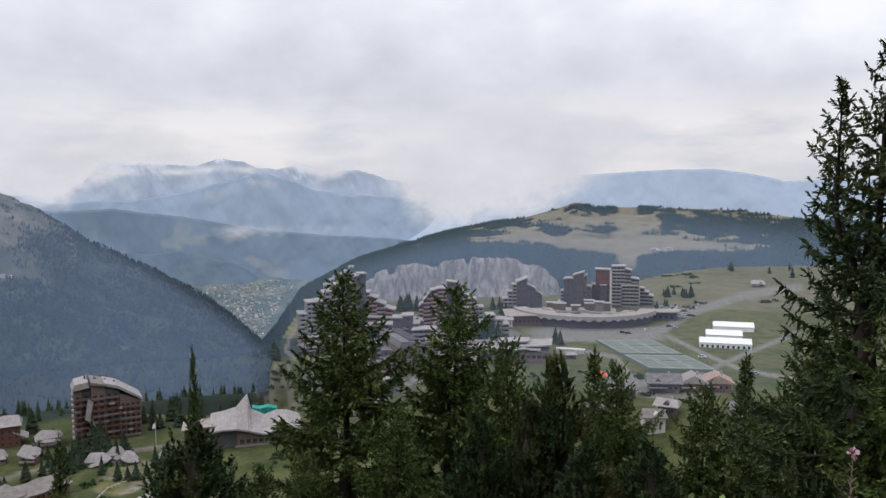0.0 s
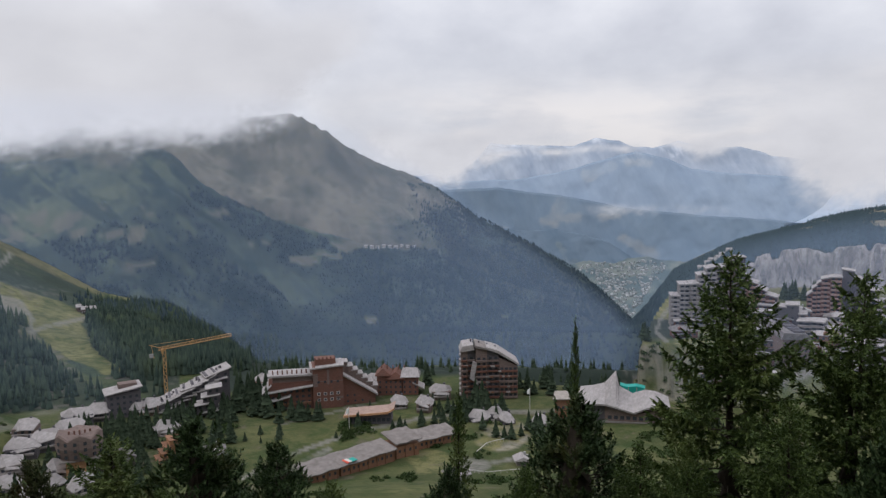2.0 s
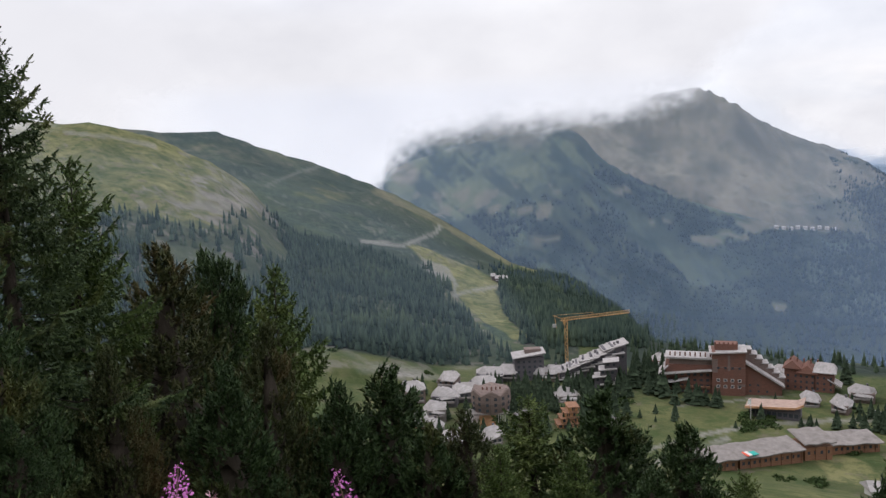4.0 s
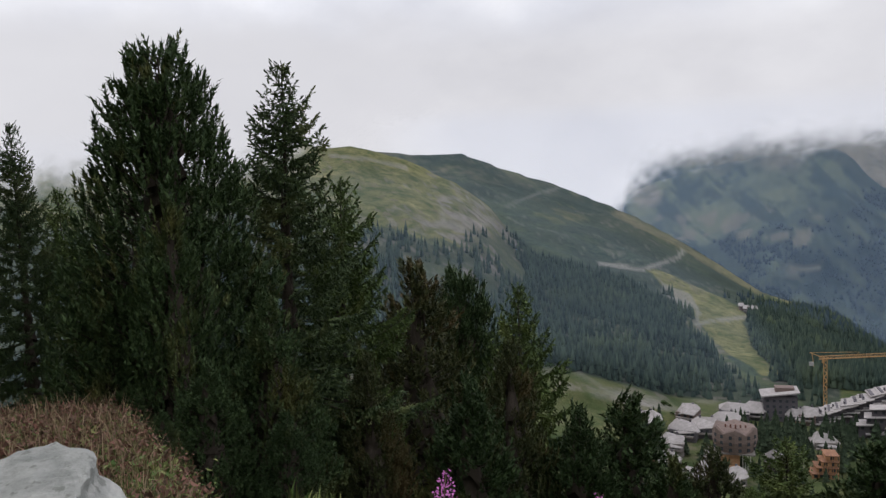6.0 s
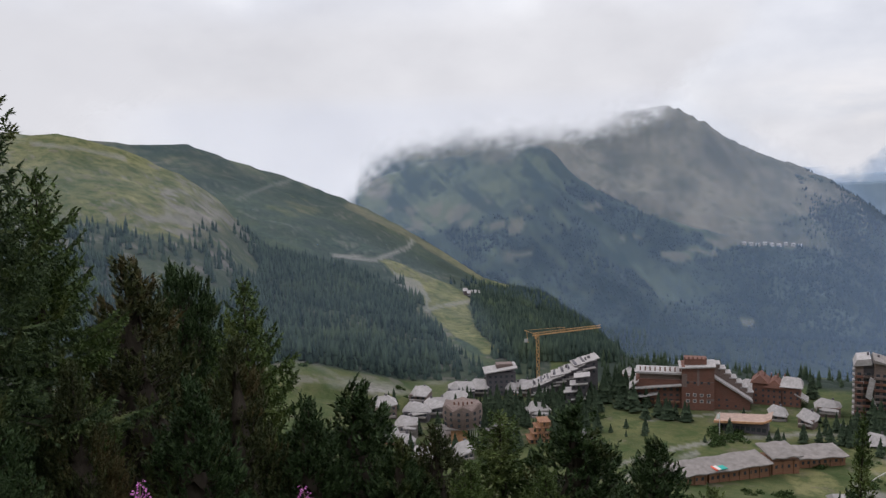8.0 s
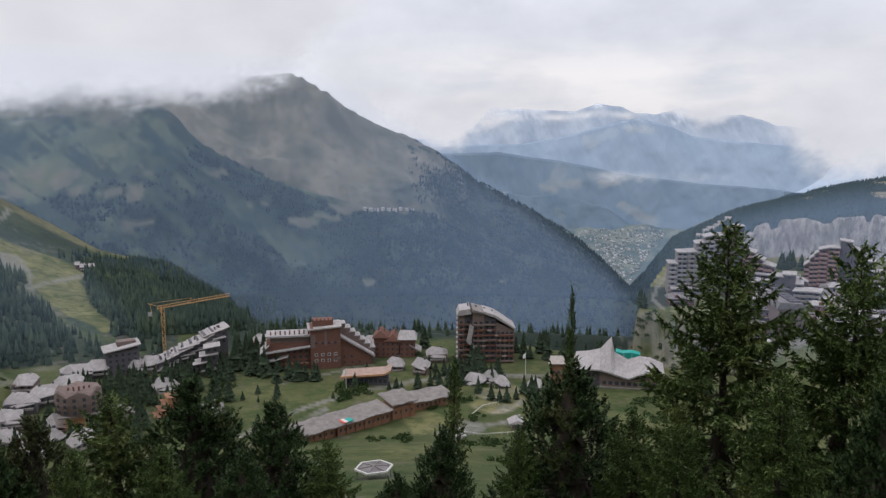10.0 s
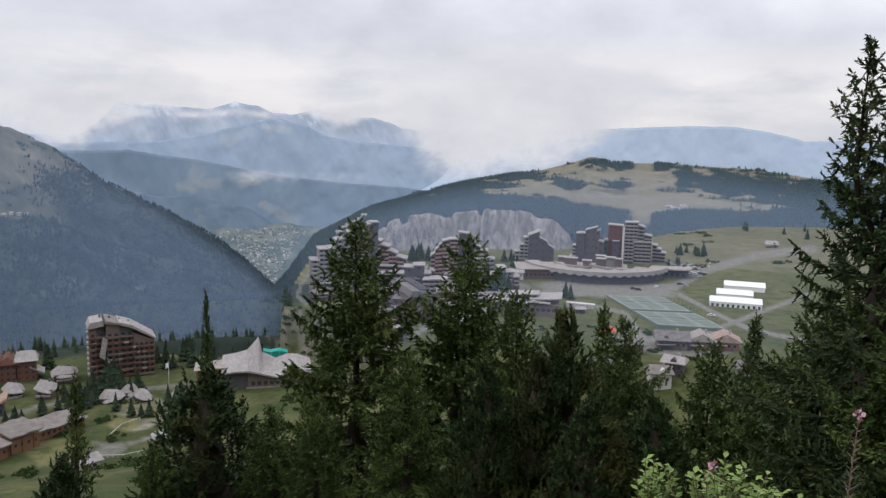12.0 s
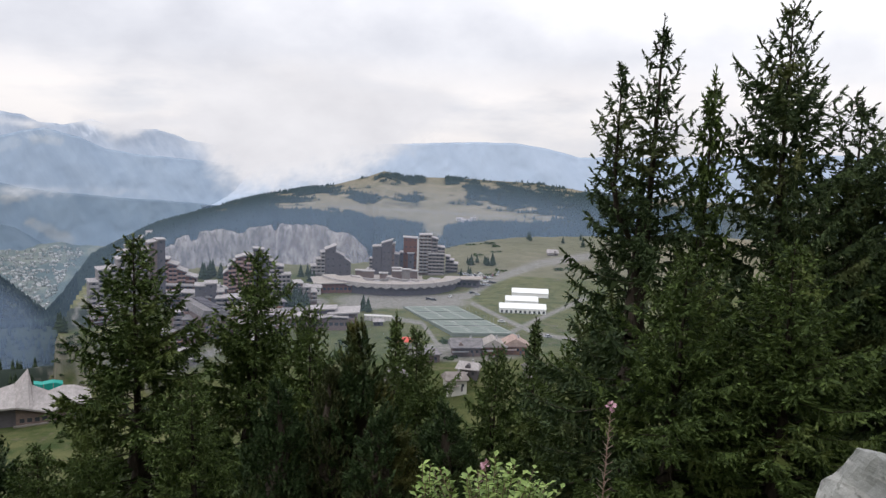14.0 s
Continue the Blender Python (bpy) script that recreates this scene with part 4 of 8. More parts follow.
cloud_bank("backdrop_range_mist", "white cloud lying along the snow range", [-20.5, -18, -16.5, -14.5, -12, -10.5, -9, -7.5, -6], [0.2, 0.35, 0.55, 0.75, 0.7, 0.85, 0.9, 0.9, 1.0], 0.5,
           [0.6, 0.65, 0.85, 0.95, 0.95, 1.05, 1.1, 1.1, 1.2], 0.55, 4790, 12.0, 1.5, 5.0)
cloud_bank("backdrop_range_puff", "bright cloud on a distant summit", [-5.6, -4.4, -3.4, -2.4, -1.4, 0.5, 3, 6], [1.4, 1.2, 0.75, 0.7, 1.0, 1.2, 1.0, 0.8], 0.6,
           [1.5, 1.4, 1.25, 1.25, 1.4, 1.7, 1.8, 2.0], 0.8, 4790, 14.0, 1.0, 5.0)
cloud_bank("backdrop_valley_mist", "thin white mist streak over the valley hills", [-12, -10, -8, -5, -2, 0, 2], [-3.0, -3.1, -3.15, -3.2, -3.3, -3.4, -3.4], 0.9,
           [-3.5, -3.5, -3.5, -3.55, -3.65, -3.75, -3.75], 0.9, 4240, 4.0, 3.5, 10.0)


# ---- translucent sheets stand in for blue haze over gorge, hillside and plateau ----
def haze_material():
    m = bpy.data.materials.new("blue_haze_sheet")
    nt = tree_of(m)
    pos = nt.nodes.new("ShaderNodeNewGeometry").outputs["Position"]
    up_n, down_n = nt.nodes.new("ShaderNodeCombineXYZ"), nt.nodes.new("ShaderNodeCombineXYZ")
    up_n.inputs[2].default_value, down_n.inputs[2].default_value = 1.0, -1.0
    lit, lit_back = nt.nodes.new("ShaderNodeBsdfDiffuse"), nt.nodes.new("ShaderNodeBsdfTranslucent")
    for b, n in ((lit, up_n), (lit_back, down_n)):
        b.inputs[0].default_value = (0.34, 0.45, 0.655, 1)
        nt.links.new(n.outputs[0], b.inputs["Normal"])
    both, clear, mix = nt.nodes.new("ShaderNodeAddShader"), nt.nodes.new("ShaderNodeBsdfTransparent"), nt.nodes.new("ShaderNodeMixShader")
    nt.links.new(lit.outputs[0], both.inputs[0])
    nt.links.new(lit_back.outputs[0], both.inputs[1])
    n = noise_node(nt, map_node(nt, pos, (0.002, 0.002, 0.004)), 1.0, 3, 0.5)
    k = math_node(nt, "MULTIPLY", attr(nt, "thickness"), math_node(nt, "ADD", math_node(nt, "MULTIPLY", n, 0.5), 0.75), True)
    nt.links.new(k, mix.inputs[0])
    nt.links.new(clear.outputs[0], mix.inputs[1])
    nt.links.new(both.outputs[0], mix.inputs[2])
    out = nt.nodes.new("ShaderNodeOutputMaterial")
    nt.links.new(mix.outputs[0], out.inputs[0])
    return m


MAT_HAZE = haze_material()


def haze_sheet(name, label, az, dist, low, high, amount):
    """A translucent haze sheet at those bearings and distances, fading out at its edges."""
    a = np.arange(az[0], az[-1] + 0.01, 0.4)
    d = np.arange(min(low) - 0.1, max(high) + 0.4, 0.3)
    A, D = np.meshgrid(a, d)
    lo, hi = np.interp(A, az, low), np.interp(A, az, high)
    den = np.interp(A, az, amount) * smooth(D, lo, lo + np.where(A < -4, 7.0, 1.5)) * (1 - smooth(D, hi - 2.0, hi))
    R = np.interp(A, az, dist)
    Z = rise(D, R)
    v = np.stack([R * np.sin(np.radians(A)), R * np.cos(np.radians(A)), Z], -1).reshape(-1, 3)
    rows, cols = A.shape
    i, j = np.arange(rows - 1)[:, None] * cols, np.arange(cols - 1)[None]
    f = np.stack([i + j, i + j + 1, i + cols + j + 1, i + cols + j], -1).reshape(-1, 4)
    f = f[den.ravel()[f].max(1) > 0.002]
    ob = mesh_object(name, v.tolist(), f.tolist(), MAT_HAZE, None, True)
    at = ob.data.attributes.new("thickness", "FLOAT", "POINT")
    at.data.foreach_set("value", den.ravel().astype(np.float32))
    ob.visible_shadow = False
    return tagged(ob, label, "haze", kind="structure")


haze_sheet("backdrop_gorge_haze", "translucent blue sheet for haze over the gorge before the great peak", [-72, -66, -58, -53, -49, -45, -41, -37, -33, -30.7, -28.9, -25.4, -22.2, -20, -18.4, -14.4, -8.4, -5.4],
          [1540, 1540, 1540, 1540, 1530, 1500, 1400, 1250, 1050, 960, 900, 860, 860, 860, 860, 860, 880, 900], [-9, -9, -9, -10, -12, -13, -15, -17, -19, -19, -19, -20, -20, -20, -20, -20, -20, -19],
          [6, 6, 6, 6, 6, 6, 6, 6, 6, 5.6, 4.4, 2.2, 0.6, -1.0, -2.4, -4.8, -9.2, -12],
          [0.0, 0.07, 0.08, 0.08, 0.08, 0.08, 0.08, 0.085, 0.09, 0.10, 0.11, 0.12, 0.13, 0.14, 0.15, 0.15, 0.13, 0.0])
haze_sheet("backdrop_meadow_haze", "translucent blue sheet for haze before the meadow hill", [-6, -3, 0, 5, 10, 16, 22, 27, 30, 40, 60], [1000, 1000, 1050, 1100, 1150, 1180, 1220, 1230, 1240, 1240, 1240], [-15, -14, -12, -10, -10, -9.5, -9, -8.5, -8, -8, -8],
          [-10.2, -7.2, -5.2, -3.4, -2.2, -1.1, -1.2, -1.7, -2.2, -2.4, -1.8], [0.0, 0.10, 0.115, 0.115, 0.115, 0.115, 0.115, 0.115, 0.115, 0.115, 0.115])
haze_sheet("backdrop_hillside_haze", "faint translucent sheet for haze before the wooded hillside", [-100, -90, -80, -75, -66, -60, -55, -50, -46, -42], [425, 425, 425, 425, 425, 425, 425, 425, 440, 450], [-16, -16, -16, -16, -16, -16, -16, -17, -18, -19],
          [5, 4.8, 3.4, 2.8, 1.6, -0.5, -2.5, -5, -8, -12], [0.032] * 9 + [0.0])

haze_sheet("backdrop_plateau_haze", "faint translucent sheet for haze before the plateau", [-7.5, -5, 0, 10, 20, 30, 40], [330] * 7, [-17.5, -17.0, -16.5, -16, -15.5, -15, -15], [-5, -4.5, -4, -3, -3, -3, -3], [0.0, 0.05, 0.05, 0.05, 0.045, 0.04, 0.0])


# ---- near conifers ----
MAT_SPRUCE = leaf_material("spruce_needles", (0.036, 0.058, 0.021), (0.140, 0.194, 0.054), (0.225, 0.255, 0.078))
MAT_OLD_SPRUCE = leaf_material("old_spruce_needles", (0.026, 0.044, 0.022), (0.094, 0.130, 0.050), (0.210, 0.215, 0.080))
MAT_PINE = leaf_material("stone_pine_needles", (0.021, 0.039, 0.016), (0.070, 0.106, 0.040), (0.145, 0.130, 0.042))
MAT_RUSTY = leaf_material("browning_pine_needles", (0.030, 0.042, 0.018), (0.096, 0.100, 0.040), (0.185, 0.115, 0.054))


def bark_material():
    m = bpy.data.materials.new("conifer_bark")
    nt = tree_of(m)
    pos = nt.nodes.new("ShaderNodeTexCoord").outputs["Object"]
    n = noise_node(nt, map_node(nt, pos, (14, 14, 3)), 1.0, 5, 0.7)
    col = mix_node(nt, n, (0.020, 0.017, 0.012), (0.075, 0.06, 0.048))
    b = principled(nt, col, 0.95, 0.1)
    bump(nt, b, n, 0.6, 0.03)
    return m


MAT_BARK = bark_material()


class Needles:
    """Collects pointed needle sprays: each a fan of thin blades from one root."""

    def __init__(self, rng):
        self.rng, self.root, self.way, self.size, self.fan, self.mass = rng, [], [], [], [], []

    def add(self, root, way, size, fan):
        self.root.append(root), self.way.append(way), self.size.append(size), self.fan.append(fan)

    def twig(self, p, d, length, half, across):
        """The closed mass of one needled twig: a slender blade."""
        w = across * half
        self.mass.append((p - w, p + w, p + d * length))

    def mesh(self, name, material, blades, width):
        rng = self.rng
        P, D = np.array(self.root), np.array(self.way)
        D = D / np.linalg.norm(D, axis=1)[:, None]
        L, F = np.array(self.size), np.array(self.fan)
        n = len(P)
        side = np.cross(D, rng.normal(size=(n, 3)))
        side /= np.linalg.norm(side, axis=1)[:, None]
        flip = np.cross(D, side)
        verts, faces = [], []
        for k in range(blades):
            phi = rng.uniform(0, 2 * np.pi, n)
            lean = side * np.cos(phi)[:, None] + flip * np.sin(phi)[:, None]
            spread = (F * rng.uniform(0.35, 1.0, n))[:, None]
            d = D * np.cos(spread) + lean * np.sin(spread)
            w = np.cross(d, lean) + 0.5 * rng.normal(size=(n, 3))
            w /= np.linalg.norm(w, axis=1)[:, None]
            start = P + D * (L * (k + rng.uniform(-0.4, 0.4, n)) / blades * 0.8)[:, None]
            length = (L * rng.uniform(0.42, 0.66, n))[:, None]
            half = (L * width * rng.uniform(0.8, 1.2, n))[:, None] * w
            verts += [start - half, start + half, start + d * length]
            a, b, c = (n * (3 * k + q) + np.arange(n) for q in range(3))
            faces.append(np.stack([a, b, c], -1))
        if self.mass:
            faces.append(np.arange(3 * len(self.mass)).reshape(-1, 3) + n * 3 * blades)
            verts.append(np.array(self.mass).reshape(-1, 3))
        v, f = np.concatenate(verts), np.concatenate(faces)
        me = bpy.data.meshes.new(name)
        me.vertices.add(len(v))
        me.vertices.foreach_set("co", v.ravel())
        me.loops.add(f.size)
        me.loops.foreach_set("vertex_index", f.ravel().astype(np.int32))
        me.polygons.add(len(f))
        me.polygons.foreach_set("loop_start", np.arange(0, f.size, 3, dtype=np.int32))
        me.polygons.foreach_set("loop_total", np.full(len(f), 3, dtype=np.int32))
        me.update(calc_edges=True)
        me.materials.append(material)
        return me


def limb(verts, faces, pts, radii, sides=5):
    """A tapered limb along points, added to the lists."""
    base = len(verts)
    for p, r in zip(pts, radii):
        for k in range(sides):
            t = 2 * math.pi * k / sides
            verts.append((p[0] + r * math.cos(t), p[1] + r * math.sin(t), p[2] + (0.4 * r * math.sin(t) if sides == 3 else 0)))
    for i in range(len(pts) - 1):
        for k in range(sides):
            a, b = base + i * sides + k, base + i * sides + (k + 1) % sides
            faces.append((a, b, b + sides, a + sides))


def make_spruce(h, radius, seed, density=1.0, spray=0.11, gap=0.26, leaders=1, power=0.72, material=None):
    """A spruce: whorls of sagging boughs with upturned tips, each bough brushed with short needled twigs."""
    rng = np.random.RandomState(seed)
    nee = Needles(rng)
    tv, tf = [], []
    bend = rng.uniform(-0.02, 0.02, 2)
    # jagged bark-dark cones round the trunk stand in for the crown's shaded inside
    for t in range(int(0.78 * h / 0.4)):
        z = 0.3 + 0.4 * t
        q = 0.24 * radius * max(0.02, 0.78 - (z + 0.35) / h) ** 0.9
        k0 = len(tv)
        for k in range(9):
            g = q * rng.uniform(0.4, 1.1)
            tv.append((g * math.cos(0.698 * k + t), g * math.sin(0.698 * k + t), z - 0.3 * rng.rand()))
        tv.append((0, 0, min(h, z + 0.7)))
        tf.extend((k0 + k, k0 + (k + 1) % 9, k0 + 9) for k in range(9))
    for ld in range(leaders):
        off = np.zeros(2) if ld == 0 else rng.uniform(0.5, 0.75) * np.array([math.cos(2.9 * ld), math.sin(2.9 * ld)])
        z0, top = (0.0, h) if ld == 0 else (h * 0.60, h * (0.97 - 0.05 * ld))

        def axis(z):
            u = (z - z0) / (top - z0)
            return np.array([bend[0] * z + off[0] * min(1, 3 * u), bend[1] * z + off[1] * min(1, 3 * u), z])
        limb(tv, tf, [axis(z) for z in np.linspace(z0, top, 8)], [(0.014 * h) * (1 - 0.95 * t) * (1 if ld == 0 else 0.4) for t in np.linspace(0, 1, 8)], 6)
        z = max(0.3, z0 + 0.1)
        while z < top - 0.05:
            u = (z - z0) / (top - z0)
            uu = z / h if ld == 0 else 1 - (top - z) / h
            full = radius * (1 - uu) ** power * (1.0 if ld == 0 else 0.7) + 0.04
            count = 5 + int(rng.rand() * 3) if u < 0.90 else 4
            spin = rng.rand() * 6.28
            for b in range(count):
                ang = spin + b * 6.283 / count + rng.uniform(-0.35, 0.35)
                L = full * rng.uniform(0.55, 1.14) * (1.32 if rng.rand() < 0.12 else 1)
                out = np.array([math.cos(ang), math.sin(ang), 0])
                side = np.array([-out[1], out[0], 0])
                lift = (-0.50 + 1.2 * uu ** 1.4) + rng.uniform(-0.14, 0.14)
                curl = 0.42 * (1 - 0.6 * uu)
                foot = axis(z + rng.uniform(-0.09, 0.09))

                def along(s):
                    return foot + out * (L * s * (1 - 0.06 * s)) + np.array([0, 0, L * (lift * s + curl * s * s * s)])
                limb(tv, tf, [along(0), along(0.5), along(0.97)], [0.010 + 0.006 * L, 0.006 + 0.003 * L, 0.003], 3)
                small = spray * min(1.0, 0.6 + 0.6 * L)
                steps = max(3, int(L / 0.085 * density))
                inner = 0.30 if uu < 0.62 else 0.12
                for q in range(steps):
                    s = inner + (1 - inner) * (q + rng.rand() * 0.6) / steps
                    p = along(min(s, 1.0))
                    ahead = out + np.array([0, 0, lift + 3 * curl * s * s])
                    nee.add(p, ahead + rng.normal(0, 0.35, 3), small * rng.uniform(0.75, 1.1), 0.95)
                    twig = (0.40 * L * (1.02 - s) ** 0.8 + 0.03 + 0.04 * min(1.0, L)) * rng.uniform(0.5, 1.15)
                    for sgn in (-1, 1):
                        if rng.rand() > 0.80 * min(1, density + 0.15):
                            continue
                        d = out * rng.uniform(0.5, 0.95) + side * sgn * rng.uniform(0.6, 1.0) + np.array([0, 0, rng.uniform(-0.5, 0.15)])
                        d /= np.linalg.norm(d)
                        nee.twig(p, d, twig * 0.95, 0.024 + 0.042 * twig, np.array([-d[1] * 0.3, d[0] * 0.3, 1.0]))
                        m = max(1, int(twig / (0.95 * spray)))
                        for k in range(m):
                            f = (k + 0.35) / m
                            nee.add(p + d * twig * f + np.array([0, 0, 0.10 * twig * f * f]) + rng.normal(0, 0.012, 3), d + np.array([0, 0, 0.3 * f]) + rng.normal(0, 0.28, 3), small * rng.uniform(0.75, 1.15), 0.85)
                    # twigs that hang from the bough
                    if rng.rand() < (0.95 if uu < 0.75 else 0.5):
                        d = out * rng.uniform(-0.1, 0.6) + side * rng.uniform(-0.6, 0.6) + np.array([0, 0, -1.0])
                        d /= np.linalg.norm(d)
                        fall = (0.12 + 0.13 * L * (1.1 - s)) * rng.uniform(0.6, 1.3)
                        nee.twig(p, d, fall, 0.034 + 0.075 * fall, out)
                        nee.add(p + d * fall * 0.4, d + rng.normal(0, 0.3, 3), spray, 0.9)
                        nee.add(p + d * fall * 0.85, d + rng.normal(0, 0.3, 3), spray * 0.9, 0.9)
                for k in range(3):
                    nee.add(along(0.93 + 0.03 * k), out + np.array([0, 0, lift + 3 * curl]), small * 0.95, 0.7)
            z += gap * rng.uniform(0.7, 1.2) * (0.62 + 0.6 * (1 - uu))
        for k in range(int(12 + 0.6 * h)):
            nee.add(axis(top - 0.05 * k * (0.8 + 0.4 * rng.rand())), np.array([rng.normal(0, 0.5), rng.normal(0, 0.5), 0.9]), spray * 0.62, 0.6)
    return tv, tf, nee.mesh("crown", material or MAT_SPRUCE, 5, 0.165)


def make_pine(h, radius, seed, count, material, brush=0.21, power=0.62):
    """A stone pine: thick upturned bottle-brush tufts over dark cones for the shaded inside."""
    rng = np.random.RandomState(seed)
    nee = Needles(rng)
    tv, tf = [], []
    limb(tv, tf, [(0.02 * h * math.sin(2 * t), 0, z) for t, z in zip(np.linspace(0, 1, 8), np.linspace(0, h * 0.95, 8))], [0.019 * h * (1 - 0.9 * t) for t in np.linspace(0, 1, 8)], 6)
    # stacked dark cones fill the crown where its inside would lie in shade
    for t in range(int(0.88 * h / 0.4)):
        z = 0.35 + 0.4 * t
        q = 0.60 * radius * max(0.02, 0.97 - (z + 0.4) / h) ** power * min(1, 0.6 + 3.2 * z / h)
        k0 = len(tv)
        for k in range(9):
            g = q * rng.uniform(0.4, 1.1)
            tv.append((g * math.cos(0.698 * k + t), g * math.sin(0.698 * k + t), z - 0.3 * rng.rand()))
        tv.append((0, 0, min(h * 0.96, z + 0.7)))
        tf.extend((k0 + k, k0 + (k + 1) % 9, k0 + 9) for k in range(9))
    # boughs end in clumps of upright bottle-brush tufts, with dark gaps between the clumps
    for i in range(count // 6):
        u = 0.03 + 0.955 * (1 - rng.rand() ** 0.66)
        ang = rng.rand() * 6.283
        full = radius * max(0.0, 1 - u) ** power * min(1, 0.6 + 3.2 * u)
        reach = full * rng.uniform(0.84, 1.06) * (1 if i % 3 else 0.72)
        out = np.array([math.cos(ang), math.sin(ang), 0])
        side = np.array([-out[1], out[0], 0])
        head = out * reach + np.array([0, 0, h * u])
        hub = np.array([0, 0, max(0.1, head[2] - 0.45 * reach)])
        limb(tv, tf, [hub, head * 0.6 + hub * 0.4 + np.array([0, 0, -0.10 * reach]), head], [0.018, 0.011, 0.006], 3)
        spread = 0.10 + 0.16 * min(1.0, reach)
        for k in range(7):
            off = rng.uniform(-1, 1) * spread * side + rng.uniform(-1.5, 0.5) * spread * out + np.array([0, 0, rng.uniform(-0.7, 0.6) * spread])
            d = out * rng.uniform(0.1, 0.55) + side * rng.uniform(-0.25, 0.25) + np.array([0, 0, rng.uniform(0.7, 1.1)])
            d /= np.linalg.norm(d)
            size = brush * rng.uniform(0.7, 1.15)
            base = head + off - d * size * 0.5
            for q in range(3):
                nee.add(base + d * size * (0.05 + 0.32 * q), d, size * 0.80, 1.15 - 0.2 * q)
    for k in range(9):
        # leading shoots
        d = np.array([rng.normal(0, 0.25), rng.normal(0, 0.25), 1.0])
        base = np.array([rng.normal(0, 0.10), rng.normal(0, 0.10), h * 0.955 - 0.07 * k])
        for q in range(5):
            nee.add(base + d * brush * 0.24 * q, d, brush * 0.72, 1.1 - 0.12 * q)
    return tv, tf, nee.mesh("crown", material, 5, 0.13)


def plant(name, label, built, group=""):
    """A conifer thing: an empty at the foot of the trunk with trunk and crown under it."""
    tv, tf, crown = built
    root = new(name)
    root.empty_display_size = 0.5
    mesh_object("trunk", tv, tf, MAT_BARK, root, True)
    c = new("crown", crown)
    c.parent = root
    return tagged(root, label, "tree", group)


STOCK = {
    "full": (7.6, plant("spruce_tree", "full green spruce with dense layered branches", make_spruce(7.6, 2.15, 11, 0.88, 0.132, 0.27), "trees on the slope")),
    "wide": (6.4, plant("spruce_tree", "broad bright green young spruce", make_spruce(6.4, 2.05, 12, 0.85, 0.14, 0.27), "trees on the slope")),
    "thin": (6.0, plant("spruce_tree", "slender sparse young spruce with a bare leader", make_spruce(6.0, 1.2, 13, 0.75, 0.125, 0.30, 1, 1.1), "trees on the slope")),
    "tall": (11.0, plant("spruce_tree", "tall dark spruce with ragged hanging branches", make_spruce(11.0, 2.85, 14, 0.78, 0.14, 0.33, 1, 0.70, MAT_OLD_SPRUCE), "trees on the slope")),
    "split": (11.0, plant("spruce_tree", "tall old spruce with ragged twin leaders", make_spruce(11.0, 3.2, 15, 0.72, 0.13, 0.44, 2, 1.0, MAT_OLD_SPRUCE), "trees on the slope")),
    "pine": (7.2, plant("pine_tree", "big dense dark stone pine with upright tufts", make_pine(7.2, 2.1, 21, 5400, MAT_PINE, 0.22, 0.55), "trees on the slope")),
    "young": (4.2, plant("pine_tree", "bushy young stone pine with upright tufts", make_pine(4.2, 1.30, 22, 1500, MAT_PINE, 0.20, 0.74), "trees on the slope")),
    "rusty": (5.6, plant("pine_tree", "stone pine with patches of browning needles", make_pine(5.6, 1.55, 23, 2100, MAT_RUSTY, 0.20, 0.68), "trees on the slope")),
}
used_stock = set()


def stand(stock, m):
    """Puts the stock thing itself at m the first time, and copies of it after that."""
    if stock.name in used_stock:
        copy_thing(stock, m @ Matrix.Diagonal((*stock.scale, 1)).inverted())
    else:
        used_stock.add(stock.name)
        stock.matrix_basis = m


def near_spot(az, r, lift=0.0):
    """A place at that bearing and distance from the held camera, which swings round the lookout."""
    yaw = radians(max(-20.0, min(66.0, -0.85 * az)))
    x, y = -ARM * math.sin(yaw) + r * math.sin(radians(az)), ARM * (math.cos(yaw) - 1) + r * math.cos(radians(az))
    return Vector((x, y, ground_z(math.degrees(math.atan2(x, y)), math.hypot(x, y)) + lift))




def set_tree(kind, az, dip, dist, widen=1.0, spin=0.0):
    """Stand a tree of that kind on the slope so that its tip reaches the dip seen from the lookout."""
    h0, stock = STOCK[kind]
    foot = near_spot(az, dist, -0.15)
    h = EYE + math.tan(radians(dip)) * dist - foot.z
    s = h / h0
    m = pose(*foot, 0, 0, spin) @ Matrix.Diagonal((s * widen, s * widen, s, 1))
    stand(stock, m)


